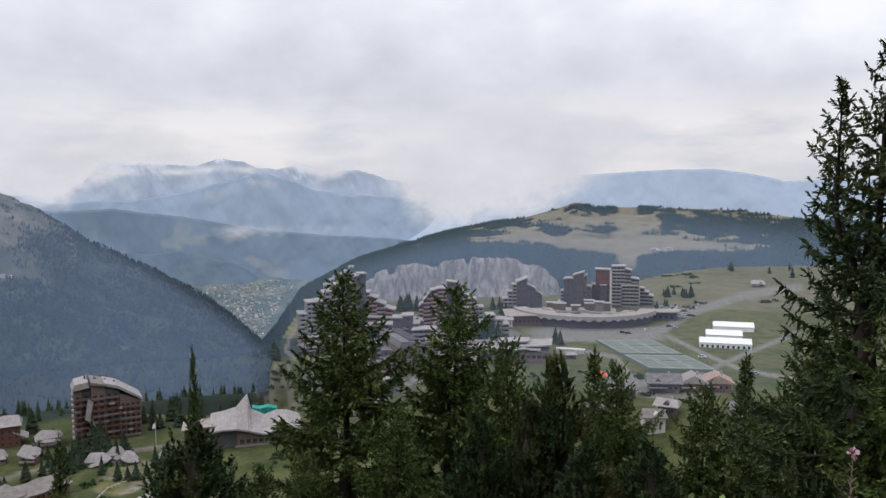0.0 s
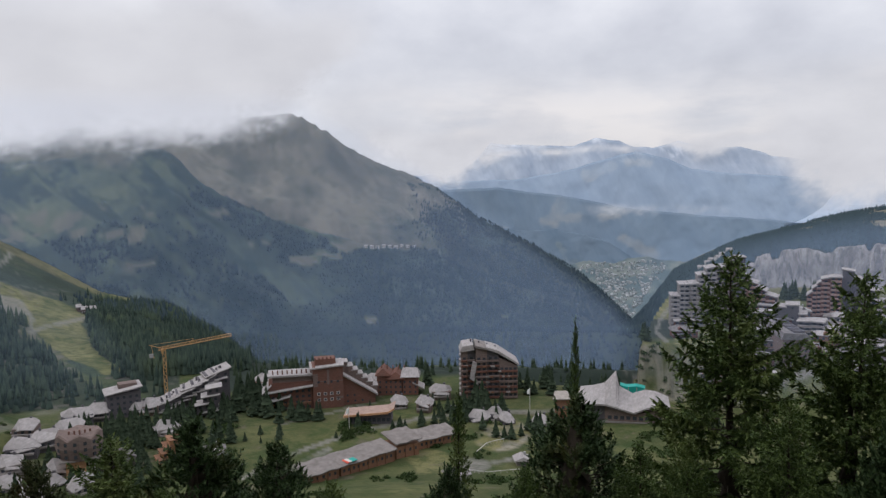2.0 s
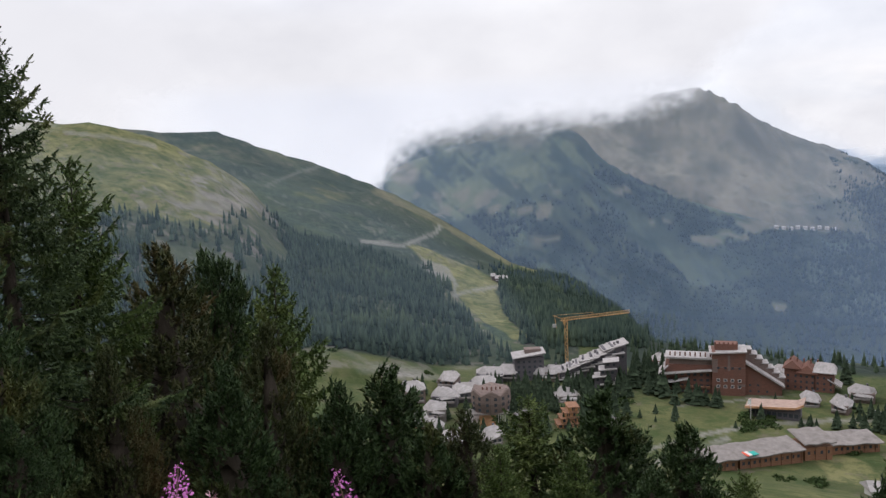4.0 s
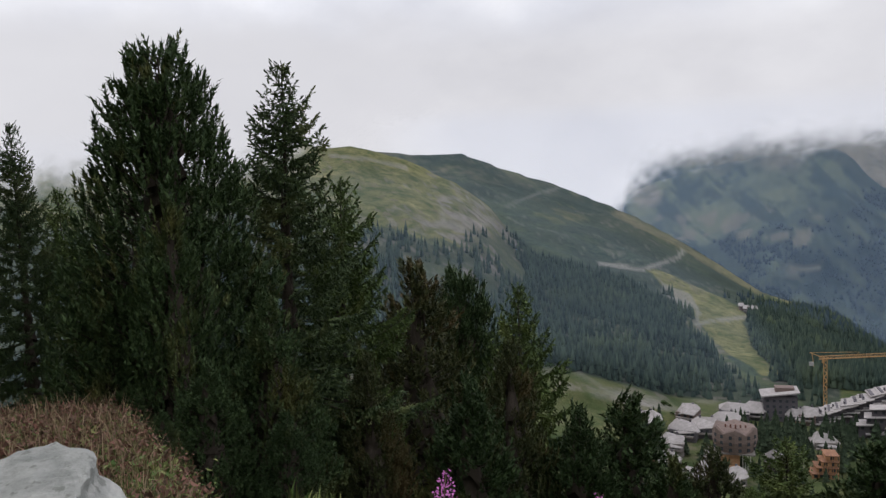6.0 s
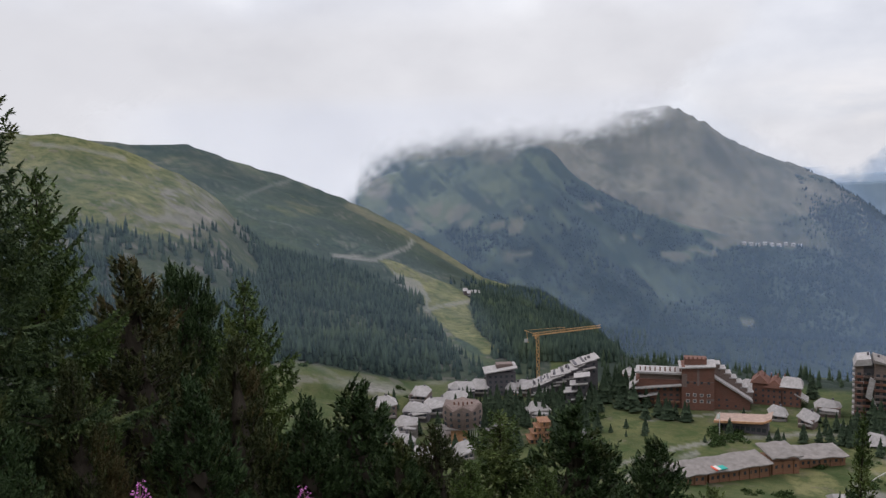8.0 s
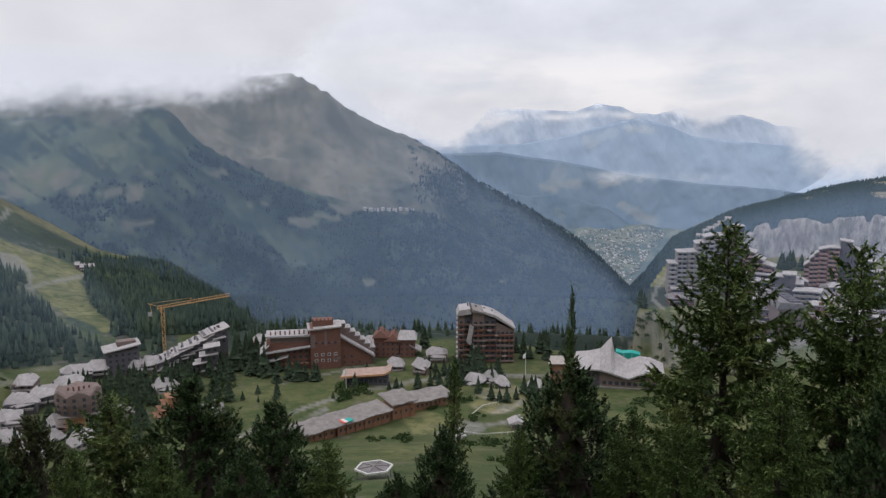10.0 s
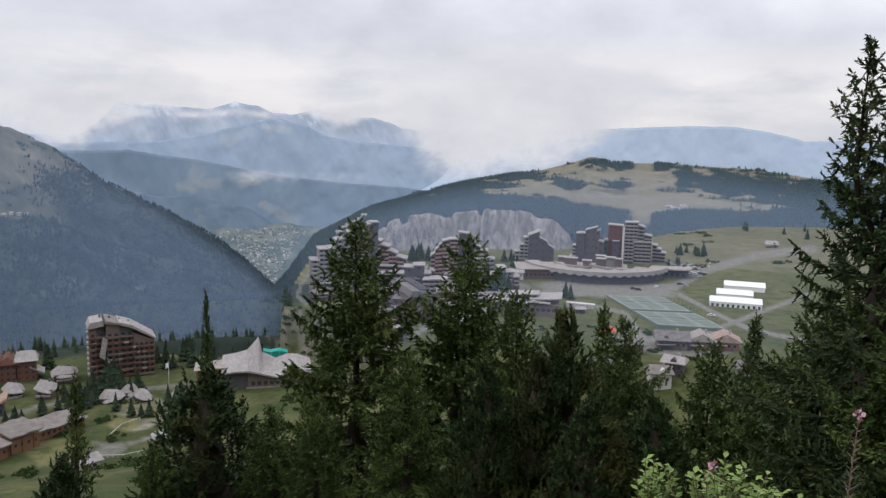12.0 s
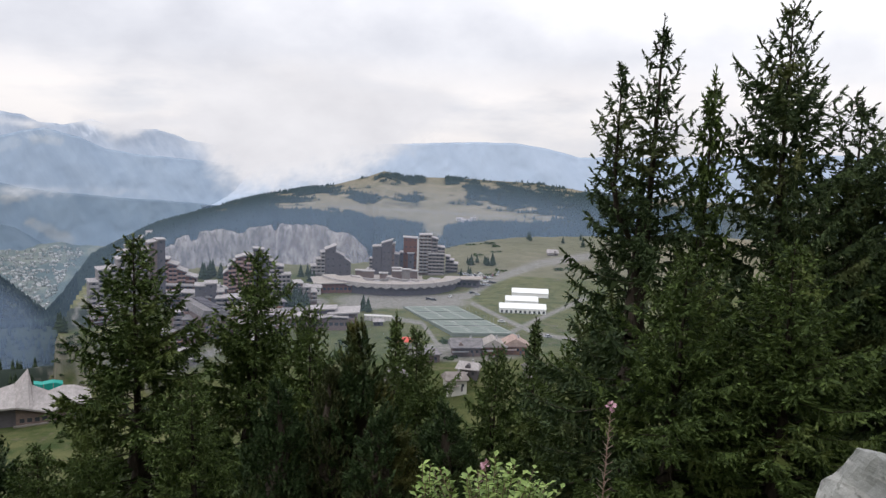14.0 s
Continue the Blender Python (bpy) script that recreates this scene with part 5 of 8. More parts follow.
for row in (
    # middle of the slope
    ("full", -0.7, -6.2, 17.0, 1.22, 20), ("full", 6.7, -7.3, 18.0, 1.15, 140), ("thin", -11.4, -10.9, 17.0, 0.42, 0), ("young", -11.4, -16.3, 14.5, 1.45, 0),
    ("wide", 11.2, -11.2, 17.0, 0.9, 60), ("young", 14.6, -12.3, 13.5, 1.0, 90), ("thin", 16.9, -11.6, 18.5, 1.1, 50), ("full", 19.1, -12.7, 17.5, 1.0, 260),
    ("wide", 24.4, -13.9, 15.0, 1.0, 200), ("thin", 27.4, -11.5, 18.0, 1.1, 100), ("wide", 3.0, -16.4, 14.0, 1.25, 320), ("wide", -6.6, -19.6, 13.5, 1.2, 30),
    ("young", 8.9, -16.5, 13.0, 1.0, 40), ("rusty", 12.5, -15.6, 13.2, 0.9, 70), ("full", 29.0, -15.0, 16.0, 1.1, 300), ("young", 21.0, -18.0, 12.5, 1.2, 10),
    ("wide", -3.6, -19.0, 12.5, 1.0, 100), ("young", 16.5, -18.3, 12.0, 1.2, 200),
    # left of the middle
    ("thin", -20.0, -16.2, 16.0, 0.85, 30), ("young", -33.0, -19.2, 13.5, 1.4, 120), ("wide", -29.2, -22.3, 12.5, 1.3, 0), ("young", -38.6, -16.9, 14.5, 1.45, 200),
    ("wide", -15.2, -21.6, 13.5, 1.0, 250), ("wide", -43.8, -17.7, 15.0, 1.5, 50), ("rusty", -48.8, -18.5, 14.0, 1.25, 0), ("young", -51.6, -19.2, 13.5, 1.2, 45),
    ("young", -54.6, -15.0, 14.5, 1.4, 300), ("young", -58.2, -16.0, 13.5, 1.1, 10), ("young", -20.8, -21.5, 12.5, 1.2, 330), ("wide", -46.2, -21.0, 12.5, 1.1, 70),
    ("wide", -40.7, -21.5, 12.5, 1.25, 70), ("young", -35.4, -22.5, 12.0, 1.4, 20), ("young", -24.2, -24.6, 11.5, 1.3, 20),
    # far left group
    ("full", -61.9, -7.3, 16.0, 0.9, 80), ("rusty", -62.8, -11.5, 13.5, 0.9, 200), ("pine", -66.1, -5.8, 20.0, 0.8, 100), ("rusty", -69.4, -5.4, 15.5, 1.15, 40), ("tall", -78.5, 9.1, 13.0, 1.1, 0),
    ("pine", -86.4, 10.9, 12.0, 1.0, 0), ("young", -86.3, 0.3, 10.2, 0.8, 100), ("young", -80.0, -7.0, 10.0, 1.05, 160), ("tall", -95.4, 5.0, 16.0, 0.8, 200),
    ("full", -92.8, 0.8, 17.0, 0.9, 10), ("full", -75.0, 0.8, 14.5, 1.0, 220), ("rusty", -73.2, -12.0, 12.0, 1.0, 300), ("young", -66.0, -14.0, 12.0, 1.1, 30), ("young", -89.8, -3.5, 12.5, 0.9, 30), ("young", -84.5, -11.5, 9.2, 1.25, 60), ("young", -87.6, -14.5, 8.4, 1.2, 90), ("young", -79.0, -15.5, 9.0, 1.3, 200), ("young", -90.5, -8.5, 11.0, 1.1, 150),
    # right group
    ("split", 34.4, 9.9, 13.0, 1.1, 20), ("thin", 38.4, 6.3, 13.5, 0.85, 20), ("tall", 43.6, 10.4, 14.0, 0.95, 120), ("tall", 47.7, 4.2, 15.0, 1.1, 270), ("full", 49.6, 2.8, 16.0, 1.4, 40),
    ("full", 31.4, -9.5, 14.5, 1.05, 130), ("full", 37.5, -6.0, 11.5, 1.25, 30), ("full", 45.0, -5.0, 12.0, 1.35, 330), ("tall", 54.0, 6.0, 15.0, 1.0, 0),
):
    set_tree(*row)


# ---- foreground: boulders, grass, fireweed, alder bush ----
def stone_material():
    m = bpy.data.materials.new("pale_limestone")
    nt = tree_of(m)
    pos = nt.nodes.new("ShaderNodeTexCoord").outputs["Object"]
    n = noise_node(nt, pos, 3.0, 8, 0.7)
    v = noise_node(nt, map_node(nt, pos, (2, 2, 14), (0, 0, 0), (0.5, 0.3, 0)), 1.0, 5, 0.6)
    col = mix_node(nt, ramp_node(nt, n, [(0.35, 0.0), (0.7, 1.0)]), (0.18, 0.185, 0.175), (0.40, 0.40, 0.375))
    col = mix_node(nt, ramp_node(nt, v, [(0.52, 0.0), (0.60, 0.55)]), col, (0.42, 0.41, 0.385))
    spots = noise_node(nt, pos, 22, 3, 0.5)
    col = mix_node(nt, ramp_node(nt, spots, [(0.60, 0.0), (0.68, 0.6)]), col, (0.10, 0.105, 0.09))
    b = principled(nt, col, 0.9, 0.2)
    bump(nt, b, math_node(nt, "ADD", n, math_node(nt, "MULTIPLY", v, 0.5)), 0.8, 0.03)
    return m


MAT_STONE = stone_material()


def boulder(az, r, size, lift, seed, label, spin=0, tilt=0):
    bm = bmesh.new()
    bmesh.ops.create_icosphere(bm, subdivisions=5, radius=1.0)
    rng = random.Random(seed)
    cuts = [(Vector((rng.uniform(-1, 1), rng.uniform(-1, 1), rng.uniform(-0.3, 1))).normalized(), rng.uniform(0.55, 0.9)) for _ in range(10)]
    cuts.append((Vector((0.1, -0.15, 1)).normalized(), 0.62))
    for v in bm.verts:
        for n, d in cuts:
            k = v.co.dot(n) - d
            if k > 0:
                v.co -= n * k * 0.94
        v.co += v.co.normalized() * (0.05 * noise.fractal(v.co * 2.2 + Vector((seed, 0, 0)), 0.8, 2.0, 5))
        ledge = noise.fractal(Vector((v.co.x * 0.9 + seed, v.co.y * 0.9, v.co.z * 5.5)), 0.9, 2.0, 4)
        v.co += Vector((v.co.x, v.co.y, 0.25 * v.co.z)) * 0.09 * ledge
        v.co = Vector((v.co.x * size[0], v.co.y * size[1], v.co.z * size[2]))
    me = bpy.data.meshes.new("boulder")
    bm.to_mesh(me)
    bm.free()
    me.materials.append(MAT_STONE)
    ob = new("boulder", me)
    ob.matrix_basis = pose(*near_spot(az, r, lift), tilt, 0, spin)
    return tagged(ob, label, "rock")


boulder(-98.9, 2.7, (0.68, 0.5, 0.58), 0.47, 3, "pale grey limestone boulder with a flat worn top", 10)
boulder(-90.0, 2.8, (0.10, 0.1, 0.14), 0.42, 8, "small grey stone wedged beside the boulder", 10)
boulder(52.7, 3.4, (0.37, 0.36, 0.55), 0.71, 5, "rough grey limestone boulder with ledges", 60)
boulder(49.6, 3.1, (0.26, 0.22, 0.40), 0.50, 6, "light grey limestone slab at the boulder's foot", 20)


def simple_leaf_material(name, a, b_, rough=0.55):
    m = bpy.data.materials.new(name)
    nt = tree_of(m)
    g = nt.nodes.new("ShaderNodeNewGeometry")
    col = mix_node(nt, g.outputs["Random Per Island"], a, b_)
    principled(nt, col, rough, 0.3)
    return m


MAT_GRASS = simple_leaf_material("dry_alpine_grass", (0.06, 0.115, 0.028), (0.20, 0.20, 0.07), 0.8)
MAT_RED = simple_leaf_material("reddish_bilberry_leaves", (0.075, 0.05, 0.032), (0.20, 0.095, 0.07), 0.8)
MAT_STRAW = simple_leaf_material("bleached_grass_stalks", (0.16, 0.11, 0.06), (0.34, 0.25, 0.16), 0.8)
MAT_ALDER = simple_leaf_material("alder_leaves", (0.14, 0.22, 0.05), (0.27, 0.36, 0.10), 0.5)
MAT_STEM = simple_leaf_material("brown_plant_stem", (0.16, 0.11, 0.085), (0.24, 0.16, 0.12), 0.8)
MAT_PETAL = simple_leaf_material("fireweed_petals", (0.42, 0.10, 0.36), (0.62, 0.22, 0.52), 0.6)
MAT_PALE_PETAL = simple_leaf_material("faded_fireweed_petals", (0.48, 0.25, 0.33), (0.66, 0.42, 0.48), 0.6)
MAT_POD = simple_leaf_material("fireweed_pods", (0.22, 0.15, 0.13), (0.38, 0.28, 0.24), 0.7)


def build_grass(name, label, material, count, a_lo, a_hi, r_lo, r_hi, h_lo, h_hi, seed, wide=0.006):
    rng = np.random.RandomState(seed)
    verts, faces = [], []
    a, r = rng.uniform(a_lo, a_hi, count), np.sqrt(rng.uniform(r_lo ** 2, r_hi ** 2, count))
    z = height(a, r)
    for i in range(count):
        p = np.array([r[i] * math.sin(radians(a[i])), r[i] * math.cos(radians(a[i])), z[i] - 0.02])
        h = rng.uniform(h_lo, h_hi)
        lean = rng.normal(0, 0.3, 2) * h
        w = np.array([*rng.normal(0, 1, 2), 0])
        w = w / np.linalg.norm(w) * wide * (1 + 0.25 * r[i])
        k = len(verts)
        verts += [p - w, p + w, p + w * 0.7 + [lean[0] * 0.35, lean[1] * 0.35, h * 0.6], p - w * 0.7 + [lean[0] * 0.35, lean[1] * 0.35, h * 0.6], p + [lean[0], lean[1], h]]
        faces += [(k, k + 1, k + 2, k + 3), (k + 3, k + 2, k + 4)]
    ob = mesh_object(name, [tuple(v) for v in verts], faces, material)
    return tagged(ob, label, "grass", kind="stuff")


def build_scrub(name, label, material, tufts, a_lo, a_hi, r_lo, r_hi, h_lo, h_hi, seed):
    """Low cushions of small leaves on short twigs."""
    rng = np.random.RandomState(seed)
    a, r = rng.uniform(a_lo, a_hi, tufts), np.sqrt(rng.uniform(r_lo ** 2, r_hi ** 2, tufts))
    keep = fbm(a * 0.5 + seed, r * 1.3, 3) > -0.12
    a, r = a[keep], r[keep]
    z = height(a, r)
    V = []
    for i in range(len(a)):
        h = rng.uniform(h_lo, h_hi)
        k = 26
        c = np.stack([rng.normal(0, 0.10, k), rng.normal(0, 0.10, k), h * rng.uniform(0.1, 1.0, k)], -1)
        c += np.array([r[i] * math.sin(radians(a[i])), r[i] * math.cos(radians(a[i])), z[i] - 0.02])
        V.append(c[:, None, :] + rng.normal(size=(k, 3, 3)) * 0.018)
    V = np.concatenate(V).reshape(-1, 3)
    return tagged(mesh_object(name, V.tolist(), np.arange(len(V)).reshape(-1, 3).tolist(), material), label, "shrubs", kind="stuff")


build_grass("dry_grass", "tall dry alpine grass beside the path", MAT_STRAW, 2600, -106, -89.6, 3.6, 12, 0.15, 0.46, 1, 0.0016)
build_grass("green_grass", "green alpine grass between the scrub", MAT_GRASS, 3200, -106, -88.6, 3.4, 11, 0.08, 0.26, 7, 0.0020)
build_scrub("bilberry_scrub", "low reddish bilberry scrub among the grass", MAT_RED, 1500, -106, -88.6, 3.5, 12, 0.08, 0.30, 2)
build_scrub("green_scrub", "low green bilberry scrub among the grass", MAT_GRASS, 700, -106, -88.0, 3.2, 12, 0.06, 0.22, 4)
build_grass("slope_grass", "short grass on the steep slope", MAT_GRASS, 7000, -82, 60, 2.2, 8, 0.12, 0.38, 3)


def petal_ball(verts, faces, c, size, n, rng):
    for _ in range(n):
        d = Vector((rng.gauss(0, 1), rng.gauss(0, 1), rng.gauss(0, 1))).normalized()
        s = d.orthogonal().normalized()
        k = len(verts)
        p = c + d * size * rng.uniform(0.1, 0.5)
        t = d.cross(s)
        verts += [p, p + d * size * 0.5 + s * size * 0.32, p + d * size * 0.85, p + d * size * 0.5 - s * size * 0.32]
        faces += [(k, k + 1, k + 2), (k, k + 2, k + 3)]


def fireweed(az, r, dip, seed, fresh):
    """Fireweed: stem, ripe seed pods or leaves below, a flower head at the tip."""
    rng = random.Random(seed)
    foot = near_spot(az, r, -0.03)
    top = EYE + math.tan(radians(dip)) * r
    h = top - foot.z
    root = new("fireweed")
    root.matrix_basis = pose(*foot, 0, 0, rng.uniform(0, 360))
    lean = rng.uniform(0.06, 0.14) * (1 if fresh else 1.3)
    at = lambda t: Vector((lean * h * t * t, 0, h * t))
    sv, sf = [], []
    limb(sv, sf, [at(t) for t in (0, 0.25, 0.5, 0.75, 0.98)], [0.007, 0.006, 0.005, 0.004, 0.002], 5)
    mesh_object("stem", [tuple(v) for v in sv], sf, MAT_STEM, root)
    pv, pf = [], []
    lo, hi = (0.45, 0.80) if fresh else (0.35, 0.93)
    for i in range(40 if fresh else 60):
        t = lo + (hi - lo) * i / 60
        a = i * 2.4
        d = Vector((math.cos(a), math.sin(a), 0.75)).normalized()
        limb(pv, pf, [at(t), at(t) + d * 0.055 * (1.35 - t) * 1.5], [0.0035, 0.0015], 3)
    mesh_object("seed_spike", [tuple(v) for v in pv], pf, MAT_POD, root)
    fv, ff = [], []
    if fresh:
        for i in range(22):
            t = 0.76 + 0.23 * i / 22
            a = i * 2.4
            w = 0.062 * (1 - 0.85 * i / 22)
            petal_ball(fv, ff, at(t) + Vector((math.cos(a), math.sin(a), 0)) * w, 0.026 * (1.15 - 0.75 * i / 22), 6, rng)
    else:
        petal_ball(fv, ff, at(0.97), 0.032, 22, rng)
    mesh_object("flower_head", [tuple(v) for v in fv], ff, MAT_PETAL if fresh else MAT_PALE_PETAL, root)
    lv, lf = [], []
    for i in range(26):
        t = 0.12 + 0.4 * i / 26
        a = i * 2.1
        d = Vector((math.cos(a), math.sin(a), 0.5)).normalized()
        s = Vector((-math.sin(a), math.cos(a), 0)) * 0.009
        k = len(lv)
        p = at(t)
        lv += [p, p + d * 0.05 + s, p + d * 0.11, p + d * 0.05 - s]
        lf += [(k, k + 1, k + 2, k + 3)]
    mesh_object("foliage", [tuple(v) for v in lv], lf, MAT_ALDER, root)
    return tagged(root, "fireweed stalk with a fresh magenta flower spike" if fresh else "fireweed stalk gone to seed with faded pink tip", "flower", "fireweed")


for az, r, dip, seed, fresh in ((32.9, 4.6, -17.7, 1, False), (22.4, 4.3, -22.0, 2, False), (-69.3, 3.6, -20.2, 4, True), (-57.0, 3.5, -21.8, 5, True), (-65.3, 3.8, -22.0, 6, False)):
    fireweed(az, r, dip, seed, fresh)


def alder_bush(az, r, spread, tall, seed, count):
    rng = random.Random(seed)
    root = new("alder_bush")
    foot = near_spot(az, r, -0.05)
    root.matrix_basis = pose(*foot)
    sv, sf, lv, lf = [], [], [], []
    for i in range(count):
        a = rng.uniform(0, 6.28)
        q = math.sqrt(rng.random()) * spread
        tip = Vector((q * math.cos(a), q * math.sin(a), tall * rng.uniform(0.62, 1.0) * (1 - 0.25 * (q / spread) ** 2)))
        mid = tip * 0.5 + Vector((0, 0, 0.06))
        limb(sv, sf, [Vector((0, 0, 0)), mid, tip], [0.009, 0.005, 0.002], 4)
        for k in range(22):
            t = 0.45 + 0.57 * k / 22
            p = mid.lerp(tip, (t - 0.5) * 2) if t > 0.5 else Vector((0, 0, 0)).lerp(mid, t * 2)
            b = k * 2.4 + i
            d = Vector((math.cos(b), math.sin(b), rng.uniform(0.15, 0.9))).normalized()
            s = d.cross(Vector((0, 0, 1))).normalized()
            n = s.cross(d)
            L = rng.uniform(0.035, 0.062)
            w = L * 0.36
            e = len(lv)
            lv += [p, p + d * L * 0.5 + s * w + n * 0.008, p + d * L, p + d * L * 0.5 - s * w + n * 0.008, p + d * L * 0.5 - n * 0.004]
            lf += [(e, e + 1, e + 4), (e + 1, e + 2, e + 4), (e + 2, e + 3, e + 4), (e + 3, e, e + 4)]
    mesh_object("branchwork", [tuple(v) for v in sv], sf, MAT_STEM, root)
    mesh_object("foliage", [tuple(v) for v in lv], lf, MAT_ALDER, root, True)
    return tagged(root, "light green alder bush with small oval leaves", "bush")


alder_bush(24.6, 4.2, 0.50, EYE + math.tan(radians(-21.0)) * 4.2 - ground_z(24.6, 4.2), 4, 75)
alder_bush(20.0, 4.2, 0.14, EYE + math.tan(radians(-21.4)) * 4.2 - ground_z(20.0, 4.2), 5, 12)
alder_bush(34.7, 4.0, 0.14, EYE + math.tan(radians(-23.0)) * 4.0 - ground_z(34.7, 4.0), 6, 10)


# ---- resort buildings ----
def clad_material(name, dark, light, band=(0.5, 0.5, 6.0)):
    """Weathered timber or shingle cladding: boards, streaks and blotches."""
    m = bpy.data.materials.new(name)
    nt = tree_of(m)
    pos = nt.nodes.new("ShaderNodeNewGeometry").outputs["Position"]
    info = nt.nodes.new("ShaderNodeObjectInfo")
    n = noise_node(nt, map_node(nt, pos, band), 1.0, 4, 0.65)
    w = noise_node(nt, pos, 0.22, 4)
    col = mix_node(nt, ramp_node(nt, n, [(0.3, 0.0), (0.7, 1.0)]), dark, light)
    col = mix_node(nt, ramp_node(nt, w, [(0.45, 0.0), (0.75, 0.45)]), col, tuple(0.55 * c + 0.05 for c in dark))
    col = mix_node(nt, math_node(nt, "MULTIPLY", info.outputs["Random"], 0.22), col, dark)
    b = principled(nt, col, 0.85, 0.15)
    bump(nt, b, n, 0.5, 0.1)
    return m


def plain_material(name, a, b_, rough=0.6, scale=0.6, metal=0.0):
    m = bpy.data.materials.new(name)
    nt = tree_of(m)
    pos = nt.nodes.new("ShaderNodeNewGeometry").outputs["Position"]
    col = mix_node(nt, noise_node(nt, pos, scale, 4), a, b_)
    p = principled(nt, col, rough, 0.3)
    p.inputs["Metallic"].default_value = metal
    return m


RED = clad_material("red_cedar_shingle", (0.105, 0.052, 0.040), (0.205, 0.102, 0.076))
BROWN = clad_material("brown_shingle_cladding", (0.118, 0.088, 0.080), (0.230, 0.172, 0.152))
PINK = clad_material("pinkish_balcony_boards", (0.24, 0.145, 0.12), (0.42, 0.28, 0.235))
RAIL = clad_material("weathered_balcony_boards", (0.20, 0.175, 0.165), (0.36, 0.325, 0.31))
DARK = clad_material("dark_weathered_shingle", (0.074, 0.068, 0.077), (0.150, 0.137, 0.148))
WARM = clad_material("warm_larch_boards", (0.17, 0.085, 0.052), (0.29, 0.155, 0.095))
GREYWOOD = clad_material("grey_weathered_boards", (0.155, 0.138, 0.128), (0.29, 0.262, 0.245))
ROOF = clad_material("pale_weathered_roof_shingle", (0.255, 0.234, 0.227), (0.405, 0.376, 0.367), (0.9, 0.25, 1.0))
ROOF_GREY = clad_material("grey_brown_hall_roof", (0.15, 0.132, 0.122), (0.27, 0.24, 0.225), (0.35, 0.35, 1.0))
ROOF_SLATE = clad_material("dark_weathered_roof_shingle", (0.11, 0.10, 0.10), (0.25, 0.23, 0.225), (0.5, 0.5, 1.0))
ROOF_RUST = clad_material("faded_pink_roof", (0.27, 0.185, 0.15), (0.42, 0.31, 0.26), (0.5, 0.5, 1.0))
ROOF_TAN = clad_material("tan_gravel_roof", (0.25, 0.22, 0.195), (0.38, 0.34, 0.305), (0.4, 0.4, 1.0))
ROOF_ORANGE = clad_material("orange_new_timber", (0.38, 0.19, 0.095), (0.56, 0.33, 0.19), (0.5, 0.5, 1.0))
GLASS = plain_material("dark_window_glass", (0.03, 0.035, 0.042), (0.07, 0.078, 0.09), 0.15)
PALE = plain_material("pale_plaster", (0.46, 0.44, 0.42), (0.58, 0.56, 0.53), 0.9)
WHITE = plain_material("white_tent_fabric", (0.74, 0.74, 0.73), (0.84, 0.84, 0.83), 0.7)
CRANE = plain_material("ochre_crane_paint", (0.40, 0.22, 0.09), (0.50, 0.29, 0.12), 0.6)
TEAL = plain_material("turquoise_tarpaulin", (0.01, 0.24, 0.20), (0.02, 0.32, 0.27), 0.6)
AWNING = plain_material("red_awning_cloth", (0.50, 0.08, 0.05), (0.62, 0.12, 0.08), 0.8)
COURT = plain_material("green_court_surface", (0.125, 0.150, 0.128), (0.175, 0.20, 0.172), 0.9, 0.15)
RUBBER = plain_material("black_tyre_rubber", (0.015, 0.015, 0.015), (0.03, 0.03, 0.03), 0.9)
CONCRETE = plain_material("grey_concrete", (0.27, 0.265, 0.26), (0.36, 0.355, 0.345), 0.9)
CAR_PAINTS = [plain_material(n, c, c, 0.35) for n, c in (("white_car_paint", (0.7, 0.7, 0.7)), ("silver_car_paint", (0.42, 0.43, 0.45)), ("dark_car_paint", (0.05, 0.055, 0.065)), ("red_car_paint", (0.35, 0.05, 0.04)))]

_cubes = {}


def cube_mesh(material):
    if material.name not in _cubes:
        v = [(x, y, z) for z in (-0.5, 0.5) for y in (-0.5, 0.5) for x in (-0.5, 0.5)]
        f = [(0, 2, 3, 1), (4, 5, 7, 6), (0, 1, 5, 4), (2, 6, 7, 3), (0, 4, 6, 2), (1, 3, 7, 5)]
        me = bpy.data.meshes.new("block")
        me.from_pydata(v, [], f)
        me.materials.append(material)
        _cubes[material.name] = me
    return _cubes[material.name]


def block(root, name, x0, x1, y0, y1, z0, z1, material, turn=0.0, tilt=0.0):
    """A straight-edged piece on a shared mesh, between two corners in its parent's frame."""
    ob = new(name, cube_mesh(material))
    ob.parent = root
    ob.matrix_basis = pose((x0 + x1) / 2, (y0 + y1) / 2, (z0 + z1) / 2, 0, tilt, turn) @ Matrix.Diagonal((abs(x1 - x0), abs(y1 - y0), abs(z1 - z0), 1))
    return ob


def beam(root, name, p, q, thick, material):
    """A straight bar from p to q in its parent's frame."""
    p, q = Vector(p), Vector(q)
    ob = new(name, cube_mesh(material))
    ob.parent = root
    ob.matrix_basis = Matrix.Translation((p + q) / 2) @ (q - p).to_track_quat("Z", "Y").to_matrix().to_4x4() @ Matrix.Diagonal((thick, thick, (q - p).length, 1))
    return ob


def slab(root, name, outline, y0, y1, material):
    """A solid with that (x, z) outline, running from y0 to y1."""
    n = len(outline)
    v = [(x, y0, z) for x, z in outline] + [(x, y1, z) for x, z in outline]
    f = [tuple(range(n)), tuple(range(2 * n - 1, n - 1, -1))] + [(k, k + n, (k + 1) % n + n, (k + 1) % n) for k in range(n)]
    return mesh_object(name, v, f, material, root)


